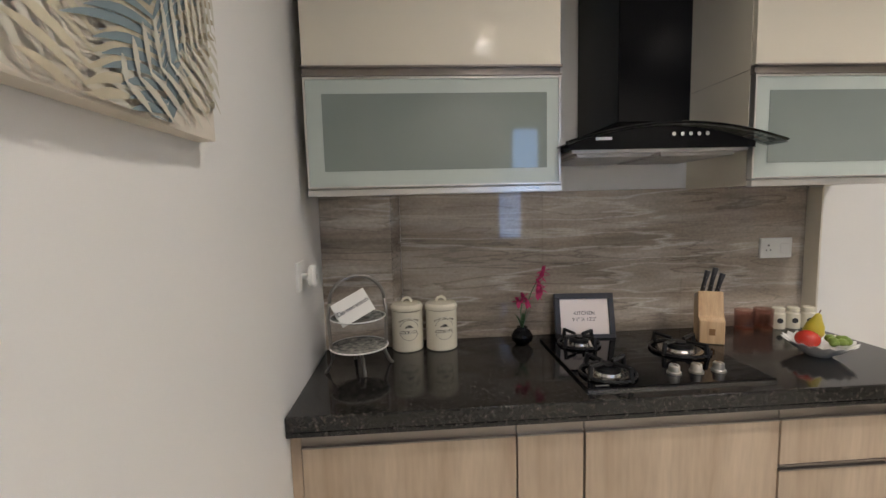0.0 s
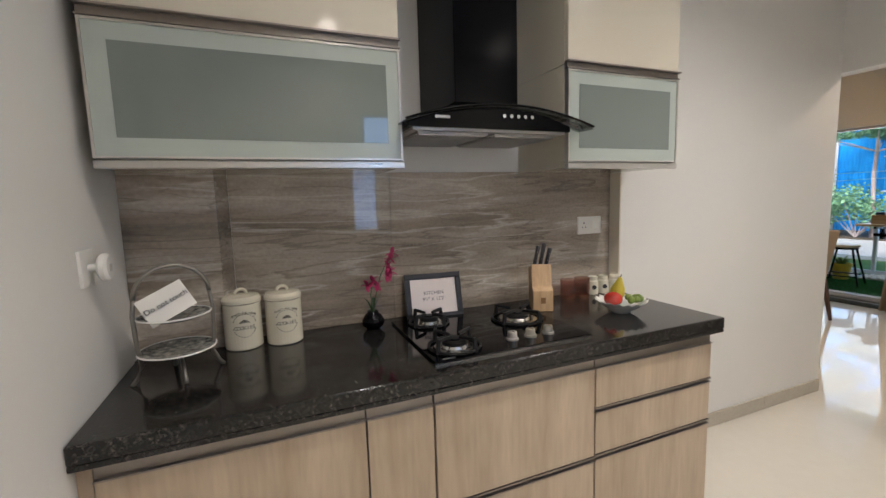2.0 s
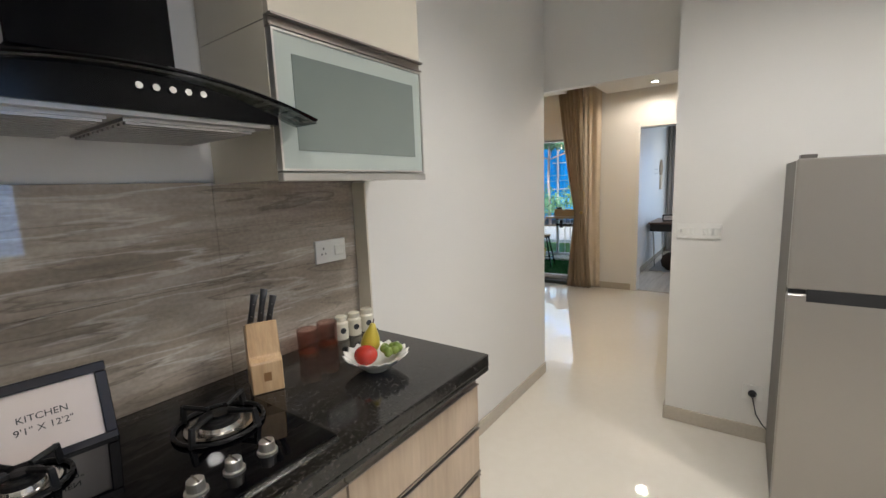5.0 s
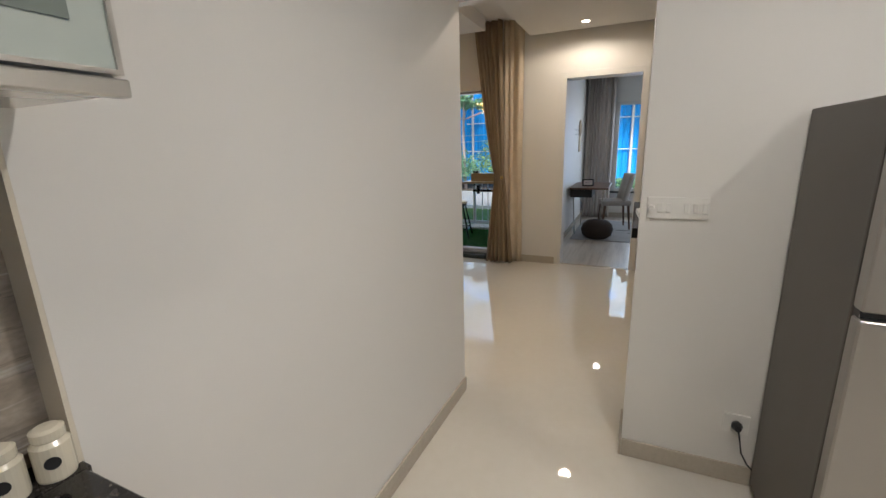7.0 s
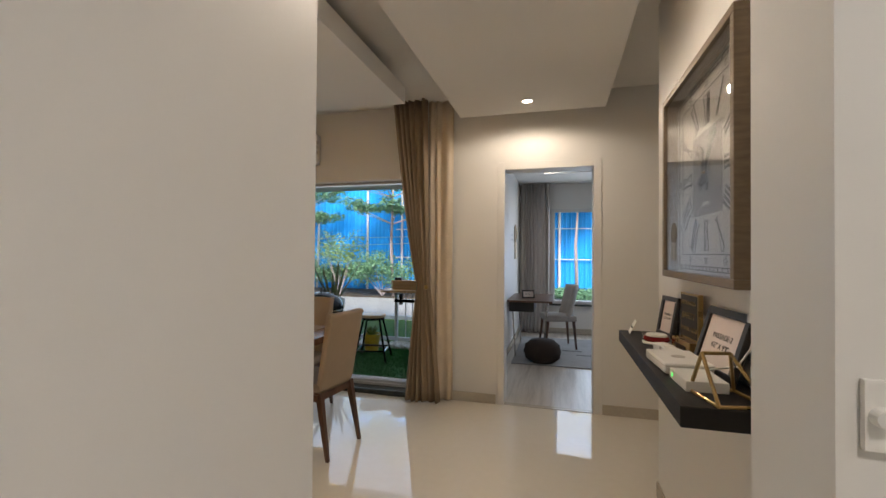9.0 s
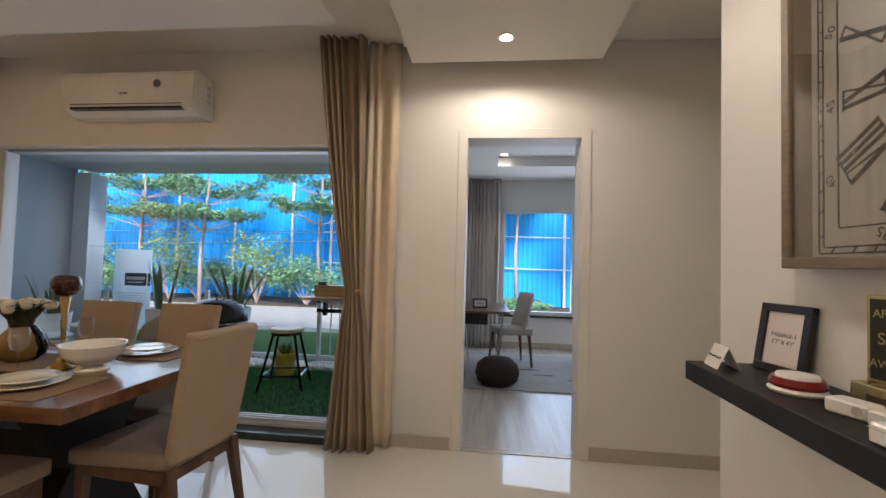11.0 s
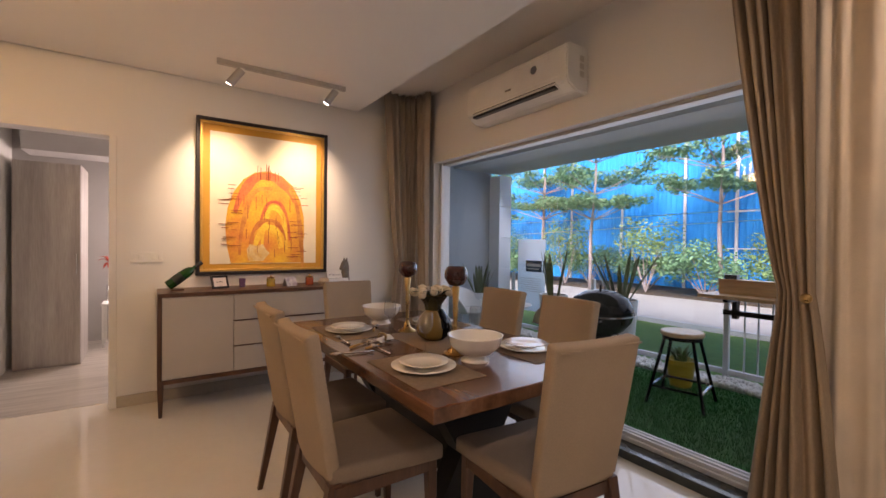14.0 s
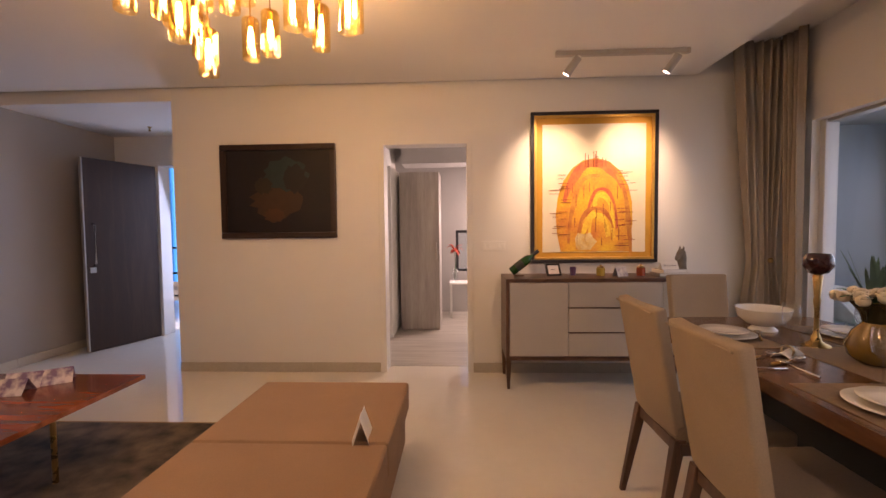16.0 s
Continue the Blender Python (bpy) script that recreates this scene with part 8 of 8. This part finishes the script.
part("woven_field", box(0, 1.75, 0, 2.05, 0, 0.010, 0.003), mat("grey_streaked_rug", (0.30, 0.30, 0.30), 0.95, color2=(0.24, 0.24, 0.24), scale=5, bump=0.5, bump_scale=200), rg)
for x, y, w in ((0.62, 1.15, 0.22), (0.85, 1.30, 0.26), (0.45, 0.80, 0.2)):
    part("streak", box(x, x + 0.03, y - w / 2, y + w / 2, 0.0102, 0.0115), mat("dark_rug_streak", (0.06, 0.06, 0.07), 0.95), rg)
bd = thing("bed", (9.75, -1.2, 0), 0, "low bed with a grey cover and slim steel legs", "bed")
part("frame", box(0, 1.35, 0, 2.05, 0.30, 0.36, 0.006), M_DARK, bd)
mt = box(0.01, 1.34, 0.0, 2.06, 0.36, 0.46, 0.03, seg=3)
part("cover", mt, mat("grey_bed_cover", (0.17, 0.17, 0.19), 0.85, color2=(0.11, 0.11, 0.13), scale=7, bump=0.4, bump_scale=120), bd, smooth=True)
for x in (0.06, 1.29):
    for y in (0.06, 1.98):
        part("leg", rod((x, y, 0), (x, y, 0.30), 0.018), M_STEEL, bd)
curtain("bedroom_curtain", 11.60, 1.93, 2.42, 2.555, 0.012, 0.3, 8, M_GREYCURT, "grey floor-length bedroom curtain", waist=0.95, depth=0.04)
ac2 = thing("air_grille", (8.95, 2.22, 2.56), 0, "white slatted ceiling air grille", "air vent")
part("frame", box(-0.22, 0.22, -0.10, 0.10, -0.008, 0.0), M_WHITEPL, ac2)
for k in range(9):
    part("slat", box(-0.20 + 0.045 * k, -0.18 + 0.045 * k, -0.08, 0.08, -0.012, -0.007), M_DARK, ac2)
wm = thing("wall_ornament", (10.9, 2.449, 1.55), 0, "round woven ornament on the bedroom wall", "ornament")
part("disc", lathe([(0, 0), (0.15, 0), (0.16, 0.012), (0.10, 0.022), (0, 0.022)], 28), M_CURT, wm).matrix_basis = pose(0, 0, 0.1, 90)
part("tassel", box(-0.10, 0.10, -0.02, -0.002, -0.28, -0.02, 0.006), M_SHEER, wm)
